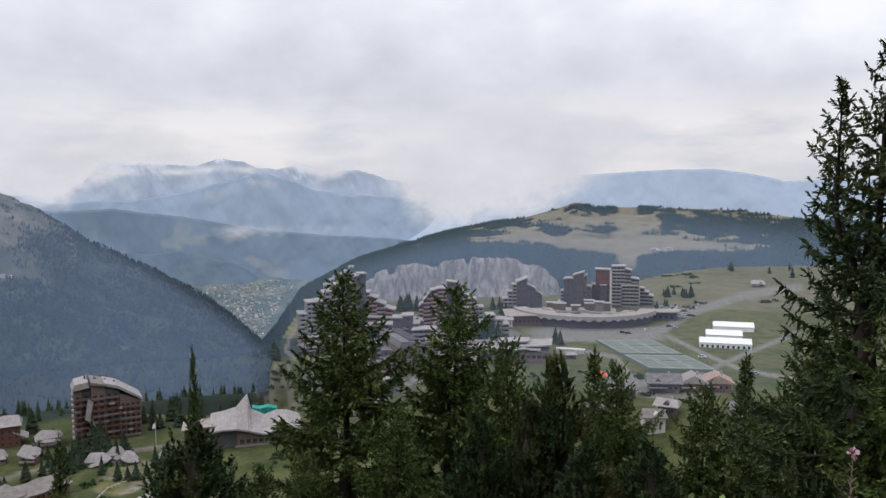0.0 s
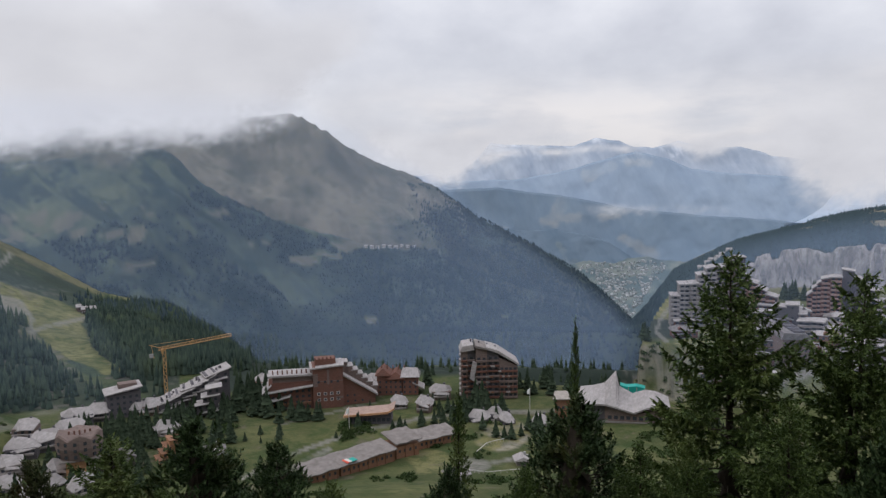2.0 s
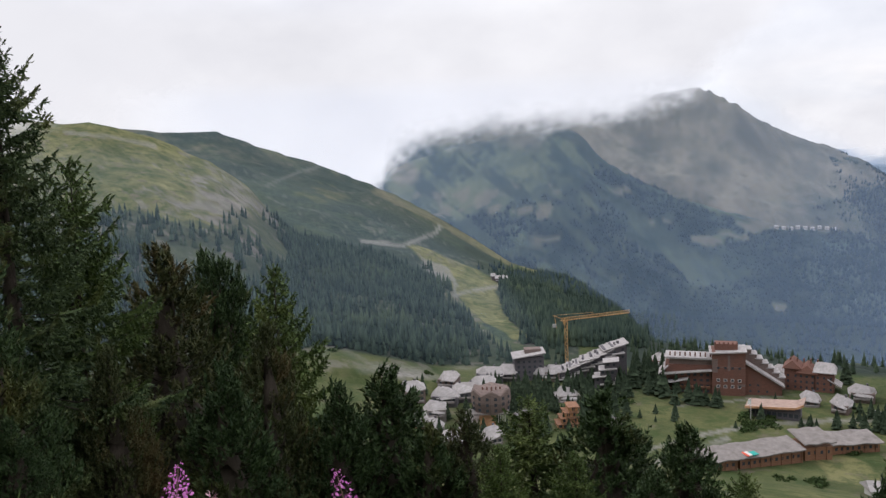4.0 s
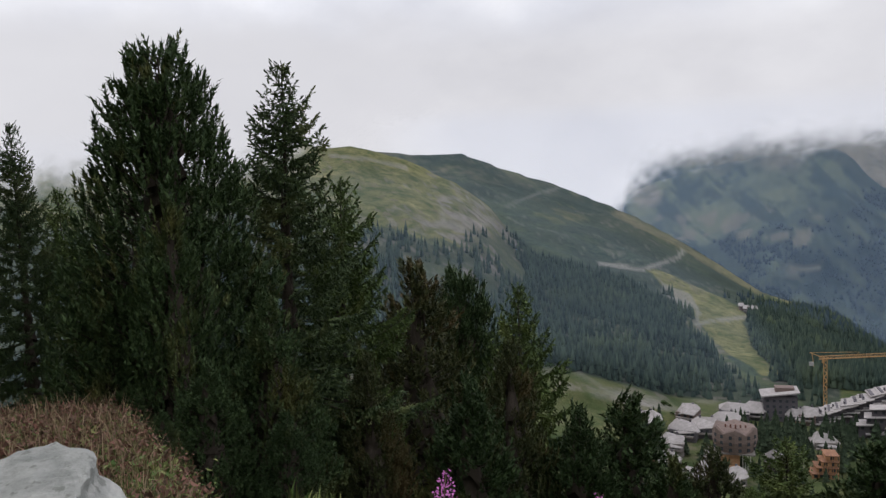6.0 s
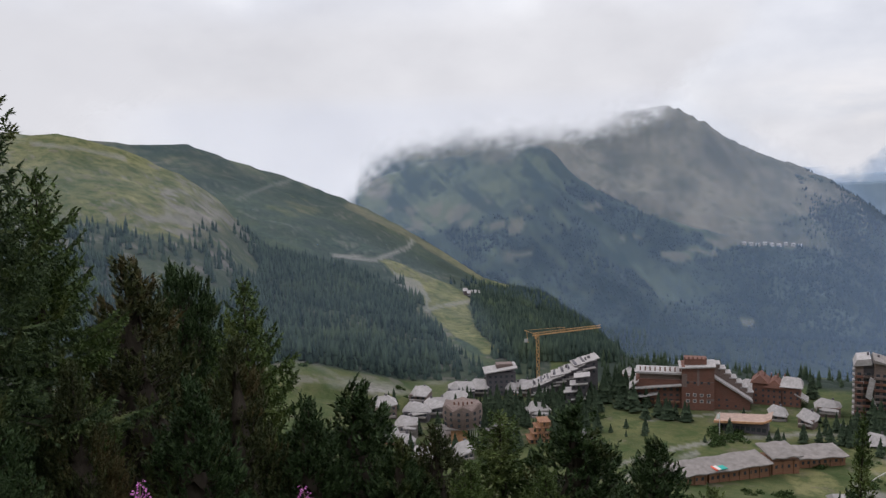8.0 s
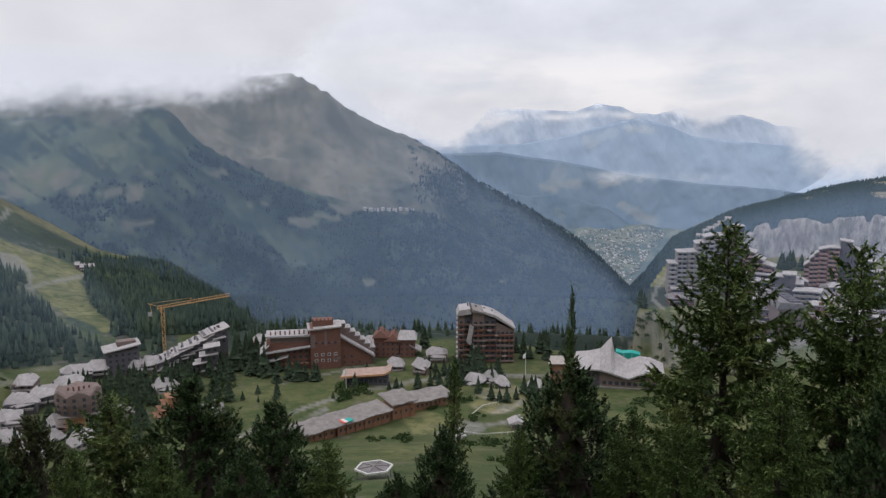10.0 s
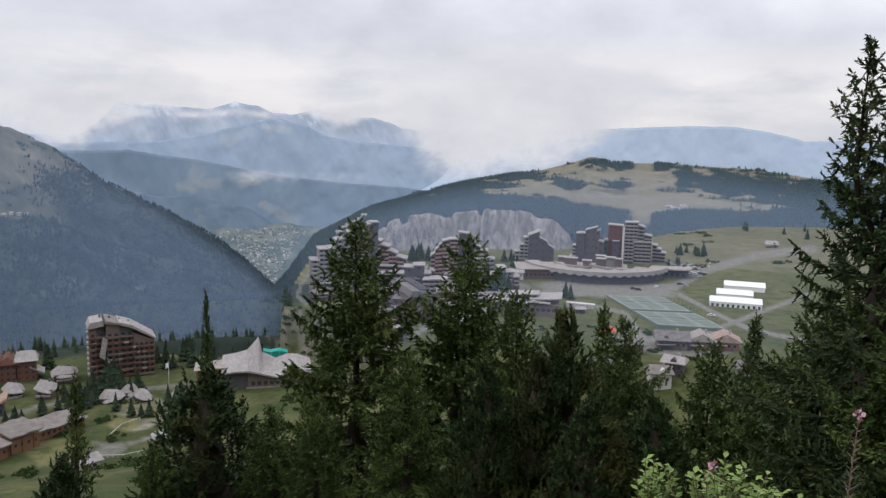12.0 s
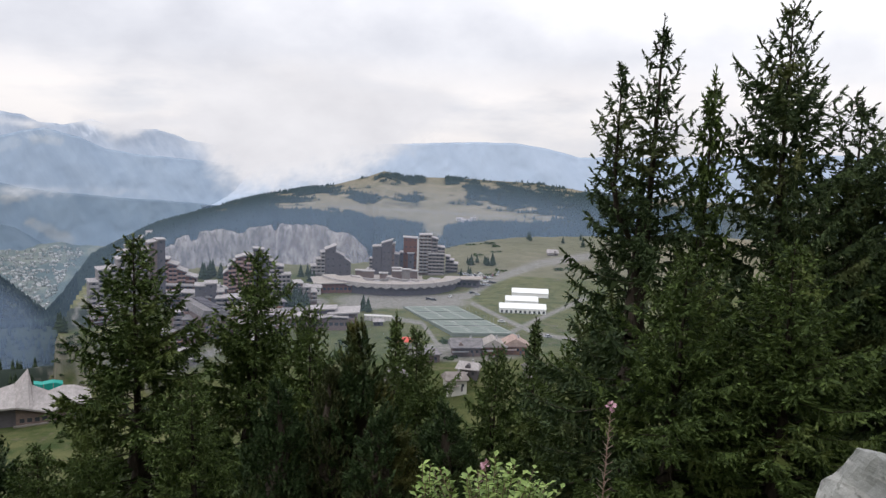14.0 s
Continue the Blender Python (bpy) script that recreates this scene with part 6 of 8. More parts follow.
def site(name, label, category, az, r, turn=0.0, group="", lift=0.0):
    root = new(name)
    root.empty_display_size = 2
    root.matrix_basis = pose(*spot(az, r, lift), 0, 0, -az + turn)
    return tagged(root, label, category, group)


def hip_roof(root, x0, x1, y0, y1, z, rise_, hip, material, sag=0.0, along="x", thick=0.35):
    """A solid roof with a ridge along x or y; hip: how far the ridge ends stand in from the eaves."""
    if along == "x":
        a, b = (x0 + hip, (y0 + y1) / 2, z + rise_), (x1 - hip, (y0 + y1) / 2, z + rise_ - sag)
        top = [(0, 1, 5, 4), (1, 2, 5), (2, 3, 4, 5), (3, 0, 4)]
    else:
        a, b = ((x0 + x1) / 2, y0 + hip, z + rise_ - sag), ((x0 + x1) / 2, y1 - hip, z + rise_)
        top = [(0, 1, 4), (1, 2, 5, 4), (2, 3, 5), (3, 0, 4, 5)]
    v = [(x0, y0, z), (x1, y0, z), (x1, y1, z), (x0, y1, z), a, b] + [(x0, y0, z - thick), (x1, y0, z - thick), (x1, y1, z - thick), (x0, y1, z - thick)]
    f = top + [(6, 9, 8, 7), (0, 6, 7, 1), (1, 7, 8, 2), (2, 8, 9, 3), (3, 9, 6, 0)]
    return mesh_object("roof", v, f, material, root)


def window_row(root, x0, x1, y, z, step=3.0, size=(1.3, 1.3), side=0, rng=None, lit=PALE):
    """Windows along a front (side 0) or along a side wall at x = y (side 1)."""
    n = max(1, int((x1 - x0) / step))
    for k in range(n):
        c = x0 + (x1 - x0) * (k + 0.5) / n
        if side == 0:
            w = block(root, "window", c - size[0] / 2, c + size[0] / 2, y - 0.07, y + 0.05, z - size[1] / 2, z + size[1] / 2, GLASS)
        else:
            w = block(root, "window", y - 0.06, y + 0.06, c - size[0] / 2, c + size[0] / 2, z - size[1] / 2, z + size[1] / 2, GLASS)


def chalet(label, az, r, w, d, h, pitch, turn, wall=BROWN, roof=None, along="x", hip=0.0, over=1.1, group="chalets", sag=0.0, category="chalet", storeys=1):
    root = site(category if category in ("chalet", "hut", "house") else "house", label, category, az, r, turn, group)
    roof = roof or (ROOF, ROOF_GREY, ROOF_SLATE)[int(az * 7 + r) % 3]
    block(root, "wall", -w / 2, w / 2, -d / 2, d / 2, -3, h, wall)
    hip_roof(root, -w / 2 - over, w / 2 + over, -d / 2 - over, d / 2 + over, h + 0.3, pitch, hip, roof, sag, along)
    for s in range(storeys):
        window_row(root, -w / 2 + 0.5, w / 2 - 0.5, -d / 2, h * (s + 0.55) / storeys, 2.6, (1.2, 1.3))
    block(root, "door", w * 0.2, w * 0.2 + 1.0, -d / 2 - 0.06, -d / 2 + 0.05, 0, 2.1, DARK)
    if w > 8.5:
        # lower porch roof and a small dormer break up the front
        lift = 0.35 + 0.2 * math.sin(az * 9)
        slab(root, "porch_roof", [(-w * 0.5 - 0.6, h * 0.52), (w * 0.05, h * (0.52 + 0.2 * lift)), (w * 0.05, h * (0.52 + 0.2 * lift) + 0.35), (-w * 0.5 - 0.6, h * 0.52 + 0.35)], -d / 2 - 2.4, -d / 2, roof)
        x = w * 0.22 * math.sin(r)
        slab(root, "dormer", [(x - 1.2, h + 0.2), (x + 1.2, h + 0.2), (x + 1.2, h + 1.5), (x, h + 2.5), (x - 1.2, h + 1.5)], -d / 2 - 0.3, -d / 2 + 2.6, wall)
    if storeys > 1:
        block(root, "balcony", -w * 0.4, w * 0.4, -d / 2 - 1.1, -d / 2, h * 0.5, h * 0.5 + 0.9, WARM)
    block(root, "chimney", w * 0.15, w * 0.15 + 0.9, 0.2, 1.1, h + pitch * 0.4, h + pitch + 1.1, CONCRETE)
    return root


# village spruces: small layered trees between the houses
def village_spruce():
    rng = random.Random(5)
    v, f = [], []
    tiers, sides = 15, 11
    for t in range(tiers):
        lo, hi = 0.08 + 0.84 * t / tiers, 0.08 + 0.84 * t / tiers + 0.15
        rad = 0.20 * (1 - t / tiers) ** 0.85 + 0.010
        k = len(v)
        for s in range(sides):
            a = 6.283 * (s + rng.random() * 0.5) / sides
            q = rad * rng.uniform(0.35, 1.3)
            v.append((q * math.cos(a), q * math.sin(a), lo + rng.uniform(-0.03, 0.02)))
        v.append((0, 0, min(1.0, hi)))
        f += [(k + s, k + (s + 1) % sides, k + sides) for s in range(sides)]
    root = new("spruce_tree")
    tv, tf = [], []
    limb(tv, tf, [(0, 0, -0.04), (0, 0, 0.5), (0, 0, 0.95)], [0.016, 0.01, 0.002], 5)
    mesh_object("trunk", tv, tf, MAT_BARK, root)
    mesh_object("crown", v, f, MAT_VILLAGE_WOODS, root)
    return tagged(root, "dark green spruce standing among the houses", "tree", "village trees")


_village_tree = village_spruce()


def village_tree(az, r, h, rng):
    m = pose(*spot(az, r, -0.2), 0, 0, rng.uniform(0, 360)) @ Matrix.Diagonal((1.15 * h * rng.uniform(0.85, 1.3), h * rng.uniform(0.85, 1.3), h, 1))
    stand(_village_tree, m)


rng_v = random.Random(77)
for a_lo, a_hi, r_lo, r_hi, n, h_lo, h_hi in (
    (-41.0, -38.6, 385, 402, 7, 9, 14), (-44.5, -41.8, 370, 405, 10, 8, 13), (-37.6, -36.3, 380, 425, 5, 9, 14), (-36.6, -33.2, 400, 440, 18, 12, 17), (-35.0, -32.8, 400, 412, 5, 9, 13),
    (-33.2, -29.6, 388, 398, 7, 9, 14), (-22.8, -20.6, 372, 384, 5, 7, 11), (-19.2, -16.4, 384, 396, 8, 9, 14), (-28.3, -27.0, 372, 376, 2, 6, 9), (-25.0, -23.3, 362, 372, 3, 6, 9), (-22.6, -21.9, 440, 446, 2, 10, 14), (-19.4, -17.6, 398, 410, 6, 11, 16), (-15.2, -12.6, 425, 445, 12, 9, 14),
    (-14.6, -13.6, 355, 372, 3, 10, 13), (-11.8, -6.6, 428, 446, 14, 9, 14), (-7.6, -6.6, 438, 445, 3, 9, 13), (-6.3, -5.8, 440, 520, 4, 8, 12), (2.6, 5.6, 615, 640, 12, 9, 15), (8.6, 10.4, 492, 510, 12, 11, 16),
    (14.2, 15.4, 486, 500, 4, 6, 11), (9.6, 11.0, 600, 640, 7, 7, 12), (22.2, 24.4, 690, 725, 16, 7, 11), (26.0, 31.0, 820, 880, 5, 8, 12), (20.6, 21.6, 690, 700, 3, 6, 9), (-52.6, -51.6, 385, 400, 3, 8, 12), (-34.6, -33.0, 358, 372, 2, 6, 9), (-26.6, -26.0, 395, 398, 1, 7, 8),
    (-18.6, -15.4, 436, 452, 9, 9, 13), (21.5, 22.6, 640, 660, 3, 6, 9), (-2.5, 0.5, 345, 385, 6, 6, 10), (-38.4, -36.6, 345, 372, 6, 8, 12), (-52, -42, 330, 420, 14, 6, 11), (-46.2, -41.6, 362, 402, 22, 8, 14), (-47, -45.6, 395, 408, 4, 8, 12), (-49.0, -47.8, 352, 366, 5, 6, 10), (-41.0, -38.9, 404, 418, 10, 8, 12), (-38.0, -36.9, 405, 415, 5, 9, 13), (-42, -36, 355, 410, 14, 7, 12), (-22, -15, 383, 408, 12, 6, 11), (-36, -20, 335, 380, 8, 3, 6), (-46, -38.5, 318, 350, 14, 6, 10), (-43.5, -39.5, 350, 372, 12, 7, 11), (-40.0, -38.6, 372, 392, 8, 8, 12), (-20.4, -19.0, 372, 390, 6, 7, 12), (-18.2, -15.0, 352, 372, 5, 7, 11)):
    for _ in range(n):
        village_tree(rng_v.uniform(a_lo, a_hi), rng_v.uniform(r_lo, r_hi), rng_v.uniform(h_lo, h_hi), rng_v)

build_woods("rim_forest", "dark spruces along the rim of the village bench", -37, -7.5, 452, 512, 300, 5, 9, 8, 13, 2, MAT_VILLAGE_WOODS)

# -- lower village --
# stepped row of roofs climbing from the crane to the top of the spur
row_rng = random.Random(6)
for k in range(9):
    t = k / 8
    az, r = -41.2 + 4.0 * t + row_rng.uniform(-0.06, 0.06), 426 + 15 * t
    hh = 4.6 + 12.4 * t ** 1.1 + row_rng.uniform(-0.4, 0.4)
    wide, fore = row_rng.uniform(3.8, 4.8), row_rng.uniform(5.6, 7.6)
    root = site("terraced_house", "stepped timber house with a pale tilted roof", "house", az, r, 8 + row_rng.uniform(-7, 7), "stepped row")
    block(root, "wall", -4.2, 4.2, -5.2, 5.5, -3, hh, DARK)
    tip = row_rng.uniform(1.2, 2.4)
    slab(root, "roof", [(-wide - 1.0, hh - 1.1), (wide * 0.3, hh + 0.5), (wide + 0.8, hh + tip), (wide + 0.8, hh + tip + 0.4), (wide * 0.3, hh + 1.0), (-wide - 1.0, hh - 0.6)], -fore, 6.5, ROOF)
    slab(root, "porch_roof", [(-wide - 0.4, hh - 4.2), (wide * 0.6, hh - 3.4), (wide * 0.6, hh - 3.0), (-wide - 0.4, hh - 3.8)], -fore - 1.6, -5.2, ROOF)
    window_row(root, -4, 4, -5.2, hh - 1.9, 2.8)
    if hh > 9:
        window_row(root, -4, 4, -5.2, hh - 6.0, 2.8)
    for q in range(2):
        x = row_rng.uniform(-2.5, 2.5)
        block(root, "chimney", x, x + 0.8, -2 + 2 * q, -1.2 + 2 * q, hh - 0.5, hh + row_rng.uniform(1.6, 2.6), DARK)


def swoop_roof(root, w, d, h, lean, sag, seed, material):
    """A folded shingle roof: tilted facets round a crooked ridge over an uneven many-sided eave."""
    rng = random.Random(round(seed * 10))
    n = 7
    ridge = [(-w * 0.28, d * rng.uniform(-0.05, 0.18), h + 1.3 + 0.5 * sag - lean * w * 0.28), (w * 0.26, d * rng.uniform(-0.05, 0.18), h + 1.3 + lean * w * 0.26 - 0.4 * sag)]
    eave = []
    for k in range(n):
        t = 6.283 * (k + rng.uniform(-0.3, 0.3)) / n
        c, q = math.cos(t), math.sin(t)
        sq = 1.0 / max(abs(c), abs(q)) ** 0.6
        x, y = c * sq * (w / 2 + 1.3), q * sq * (d / 2 + 1.4)
        eave.append((x, y, h - 1.9 + lean * x - 0.25 * sag + rng.uniform(-0.8, 0.8) + 1.1 * q))
    v = eave + ridge + [(x, y, z - 0.4) for x, y, z in eave]
    f = []
    for k in range(n):
        m = (k + 1) % n
        own = n + (eave[k][0] > 0)
        f.append((k, m, own))
        if (eave[k][0] > 0) != (eave[m][0] > 0):
            f.append((m, n + (eave[m][0] > 0), own))
        f.append((m, k, n + 2 + k, n + 2 + m))
    f.append(tuple(n + 2 + k for k in range(n - 1, -1, -1)))
    return mesh_object("roof", v, f, material, root)


def swoop_house(label, az, dip, w, d, tall, lean, sag, turn, wall, roof=None):
    """A shingled village house with a swooping roof whose middle is seen at that bearing and dip."""
    r, tall = 400.0, tall * 0.82
    for _ in range(6):
        r = (EYE - ground_z(az, r) - tall) / math.tan(radians(-dip))
    root = site("chalet", label, "chalet", az, r, turn, "village houses")
    w *= 0.96
    seed = az * 3.7
    low = tall - abs(lean) * w * 0.5 - 1.9
    block(root, "wall", -w / 2, w / 2, -d / 2, d / 2, -4, low, wall)
    swoop_roof(root, w, d, tall, lean, sag, seed, roof or ROOF)
    floors = max(1, int(low / 2.8))
    for k in range(floors):
        z = low - 1.5 - 2.8 * k
        window_row(root, -w / 2 + 0.3, w / 2 - 0.3, -d / 2, z, 2.3, (1.3, 1.2))
        if k or floors == 1:
            block(root, "balcony", -w * 0.46, w * 0.40, -d / 2 - 1.2, -d / 2, z - 1.5, z - 0.7, WARM if int(az * 10) % 3 == 0 else RAIL)
    for k in range(1 + int(w > 11)):
        x = w * (0.22 - 0.42 * k)
        block(root, "chimney", x - 0.45, x + 0.45, 0.6, 1.5, tall - 0.5, tall + 1.9 + 0.3 * math.sin(seed), DARK)
    return root


for az, dip, w, d, tall, lean, sag, turn, wall, lab in (
    (-52.6, -16.4, 12, 10, 10, 0.10, 0.8, 18, BROWN, "tall brown chalet with a folded pale shingle roof"), (-50.8, -17.9, 9.5, 9, 8, 0.0, 1.2, 4, GREYWOOD, "chalet with a heart-shaped pale shingle roof"),
    (-50.0, -16.95, 13, 9, 9, -0.06, 0.8, -10, DARK, "chalet with a low swooping pale roof"), (-48.5, -16.65, 14, 10, 9.5, 0.10, 0.6, 6, DARK, "long chalet with a rising pale roof"),
    (-47.2, -16.2, 13, 10, 9.5, 0.12, 0.5, -4, BROWN, "brown chalet under a wide tilted roof"), (-46.6, -15.55, 13, 10, 11, -0.02, 0.7, 10, DARK, "tall chalet with a nearly flat pale roof"),
    (-45.2, -15.4, 12, 10, 9, 0.10, 0.6, -8, DARK, "dark chalet with a pale swept-up roof"), (-42.6, -15.6, 9, 9, 8, -0.12, 0.5, 8, DARK, "small dark house with a tilted pale roof"),
    (-41.9, -15.5, 8, 8, 9, 0.05, 0.6, -6, BROWN, "narrow brown house beside the stepped row"), (-49.7, -15.9, 10, 9, 9, 0.12, 0.5, -20, BROWN, "brown house with bright roof edges at the field"),
    (-40.9, -17.1, 11, 9, 6, 0.0, 1.6, 15, GREYWOOD, "low hut with a many-folded pale roof"), (-51.1, -19.1, 9, 8, 5, 0.05, 0.7, 20, GREYWOOD, "low house with a white snow-guarded roof"),
    (-49.5, -20.1, 10, 8, 6, -0.15, 0.5, -15, GREYWOOD, "house with a steep pale roof among the spruces"), (-46.7, -19.8, 8, 8, 7, 0.22, 0.3, 24, GREYWOOD, "house with a steep tilted pale roof beside the tower"),
    (-52.2, -18.6, 9, 8, 6, 0.1, 0.8, -12, BROWN, "brown house with a pale roof among the spruces"), (-47.9, -18.6, 9, 9, 6, -0.1, 0.8, 10, DARK, "dark house with a grey swooping roof"),
    (-48.4, -19.5, 8, 7, 4, 0.0, 0.6, 30, PALE, "low pale house with a grey roof"), (-33.9, -14.6, 13, 9, 10, 0.05, 1.1, -8, RED, "small red-brown house with pale folded roofs"),
    (-25.9, -15.0, 11, 10, 8, -0.08, 0.5, 6, DARK, "grey house with a broad pale roof beside the hotel"), (-24.2, -16.6, 7.5, 7, 6.5, -0.10, 0.6, 12, BROWN, "small chalet with a pale wing-shaped roof"),
    (-22.3, -16.7, 7.5, 7, 8.5, -0.16, 0.7, -14, BROWN, "tall small chalet on posts with a pale pointed roof"), (-21.1, -15.9, 11, 8, 8, 0.0, 1.3, 6, BROWN, "chalet with a many-sided pale shingle roof"),
    (-18.2, -17.75, 10, 7, 5, 0.04, 0.7, -4, DARK, "low lodge with a wide pale roof"), (-17.0, -17.5, 6, 6, 6, 0.08, 0.3, 8, DARK, "small dark lodge with a flat pale roof"), (-16.1, -17.9, 6.5, 7, 5, -0.22, 0.4, 20, DARK, "low dark lodge with a steep pale roof"),
    (-13.6, -18.0, 7.5, 7, 5, 0.06, 0.9, -16, GREYWOOD, "weathered hut with a pale leaf-shaped roof")):
    swoop_house(lab, az, dip, w, d, tall, lean, sag, turn, wall)
for az, r, w, d, h, p, turn, wall, lab in (
    (-15.0, 321, 5.0, 4.5, 2.4, 1.8, 10, GREYWOOD, "small stone hut on the bare mound"), (-43.9, 352, 8, 8, 4, 3, 15, GREYWOOD, "grey house with a steep pale roof"),
    (-37.9, 340, 9, 8, 5, 3, 5, PALE, "pale house with a shingle roof among the trees"), (-20.0, 296, 7, 6, 3, 2.4, 25, PALE, "small hut with a light roof below the slope")):
    chalet(lab, az, r, w, d, h, p, turn, wall, None, "y" if w < d + 1 else "x", 0.4, 1.2, "chalets", 0.4)

# low pale fences round the bare mound
def fence(label, line):
    """Posts with one rail along a line of (bearing, distance)."""
    root = site("fence", label, "fence", *line[0], 0, "mound fences")
    back = root.matrix_basis.inverted()
    last = None
    for (a0, r0), (a1, r1) in zip(line, line[1:]):
        for k in range(6):
            foot = back @ spot(a0 + (a1 - a0) * k / 5, r0 + (r1 - r0) * k / 5)
            top = foot + Vector((0, 0, 1.1))
            beam(root, "post", foot - Vector((0, 0, 0.3)), top, 0.16, PALE)
            if last and (top - last).length > 0.1:
                beam(root, "rail", last, top, 0.20, PALE)
            last = top


fence("pale wooden fence curving over the bare mound", [(-18.5, 333), (-17.6, 346), (-16.4, 352)])
fence("pale fence along the foot of the bare mound", [(-19.3, 311), (-17.6, 306), (-15.2, 311)])

# many-sided grey canopy below the slope
root = site("canopy", "grey six-sided canopy with pale edge boards", "canopy", -26.0, 203, 12)
ring = [(5.2 * math.cos(radians(60 * k)), 4.4 * math.sin(radians(60 * k))) for k in range(6)]
mesh_object("roof", [(x, y, 2.7) for x, y in ring] + [(x, y, 2.9) for x, y in ring] + [(0, 0, 3.3)],
            [tuple(range(5, -1, -1))] + [(k, (k + 1) % 6, (k + 1) % 6 + 6, k + 6) for k in range(6)] + [(k + 6, (k + 1) % 6 + 6, 12) for k in range(6)], ROOF_SLATE, root)
for k in range(6):
    p, q = ring[k], ring[(k + 1) % 6]
    beam(root, "edge_board", (*p, 2.95), (*q, 2.95), 0.45, PALE)
    beam(root, "hip_board", (*p, 3.0), (0, 0, 3.4), 0.2, GREYWOOD)
    beam(root, "post", (0.9 * p[0], 0.9 * p[1], -1.5), (0.9 * p[0], 0.9 * p[1], 2.7), 0.25, GREYWOOD)

# flat-topped tower over the row, with a wide pale cap
root = site("apartment_block", "dark block of flats with a wide pale flat roof", "apartment building", -43.7, 428, 6, "apartment buildings")
block(root, "wall", -8, 8, -6, 6, -4, 13.0, DARK)
slab(root, "roof", [(-9.2, 12.6), (9.0, 15.2), (9.0, 15.8), (-9.2, 13.2)], -7.5, 7, ROOF)
block(root, "roof_house", -2, 7, -2, 4, 14, 16.6, BROWN)
for i in range(4):
    window_row(root, -7.5, 7.5, -6, 2 + 2.9 * i, 3.0)

# round shingled tower on an orange base
root = site("round_house", "many-sided shingled tower house on an orange timber base", "apartment building", -46.6, 348, 0, "apartment buildings", 3.0)
bmv, bmf = [], []
n = 12
for z, q in ((5.5, 8.0), (10.5, 9.2), (15.0, 9.0), (15.6, 8.4), (14.4, 0.05)):
    bmv += [(q * math.cos(6.283 * k / n), q * math.sin(6.283 * k / n), z + (1.2 * math.sin(3 * k) if 14.6 < z < 16 else 0)) for k in range(n)]
bmf = [(i * n + k, i * n + (k + 1) % n, (i + 1) * n + (k + 1) % n, (i + 1) * n + k) for i in range(4) for k in range(n)]
mesh_object("shingled_drum", bmv, bmf, BROWN, root)
block(root, "base", -5.5, 2.0, -5.0, 5.0, -4, 5.8, ROOF_ORANGE)
for k in range(4):
    block(root, "post", 3.0 + k * 1.0, 3.35 + k * 1.0, -4.5, -4.1, -3, 5.8, PALE)
block(root, "floor_band", -8, 8, -7.6, 7, 5.3, 5.9, GREYWOOD)
for i in range(3):
    for k in range(6):
        a = -2.6 + 0.42 * k
        block(root, "window", 9.0 * math.cos(a) - 0.6, 9.0 * math.cos(a) + 0.6, 9.0 * math.sin(a) - 0.2, 9.0 * math.sin(a) + 0.2, 7 + 2.6 * i, 8.3 + 2.6 * i, GLASS, math.degrees(a) + 90)
for k in range(5):
    block(root, "roof_vent", -4 + 2 * k, -3.3 + 2 * k, -1, -0.3, 14, 16.4, RED)

# pile of small stacked roofs
root = site("stacked_house", "house of small stacked terraces with pale roofs", "house", -38.1, 411, 0)
for k, (cx, z, w) in enumerate(((2, 0.5, 7), (-2, 4.2, 7), (1.5, 8.0, 7.5), (3.2, 12.0, 6.5))):
    block(root, "storey", cx - w / 2, cx + w / 2, -4 + k * 0.6, 4, z - 3.5, z + 2.6, DARK)
    slab(root, "roof", [(cx - w / 2 - 1, z + 2.2), (cx + w / 2 + 1, z + 3.2), (cx + w / 2 + 1, z + 3.6), (cx - w / 2 - 1, z + 2.6)], -6 + k * 0.6, 5, ROOF)
    window_row(root, cx - w / 2, cx + w / 2, -4 + k * 0.6, z + 1, 2.5)

# timber frame of a house being built
root = site("unfinished_house", "bright orange new timber house under construction", "house", -41.0, 350, 12)
for i in range(4):
    w = 9 - 1.6 * i
    block(root, "storey", -w / 2 + i * 0.9, w / 2 + i * 0.9, -3.5, 4, 2.6 * i - (3 if i == 0 else 0), 2.6 * i + 1.7, ROOF_ORANGE)
    block(root, "scaffold_deck", -w / 2 - 0.6 + i * 0.9, w / 2 + 0.6 + i * 0.9, -4.6, 4, 2.6 * i + 1.9, 2.6 * i + 2.15, WARM)
    for k in range(5):
        x = -w / 2 - 0.4 + (w + 0.8) * k / 4 + i * 0.9
        block(root, "post", x - 0.1, x + 0.1, -4.5, -4.3, 2.6 * i, 2.6 * i + 2.6, ROOF_ORANGE)
    window_row(root, -w / 2 + i * 0.9, w / 2 + i * 0.9, -3.5, 2.6 * i + 0.9, 2.2)

# the big red hotel: west wing, main block, long slanted side
root = site("hotel", "large red-brown shingled hotel with stepped pale roofs", "hotel", -30.0, 418, 3)
block(root, "main_wall", -4.5, 11.5, -7, 7, -4, 22.5, RED)
slab(root, "main_roof", [(-5.8, 21.6), (12.2, 22.8), (12.2, 23.5), (-5.8, 22.3)], -8.2, 7.5, ROOF)
block(root, "roof_house", -3.0, 8.0, -3.5, 4, 22.8, 26.0, RED)
for k in range(6):
    block(root, "roof_vent", -3.2 + 2.1 * k, -2.5 + 2.1 * k, -3.6, -2.9, 25.4, 27.0, RED)
slab(root, "slanted_wall", [(11.4, -4), (29, -4), (29, 5.2), (11.4, 16.8)], -4.5, 6.5, RED)
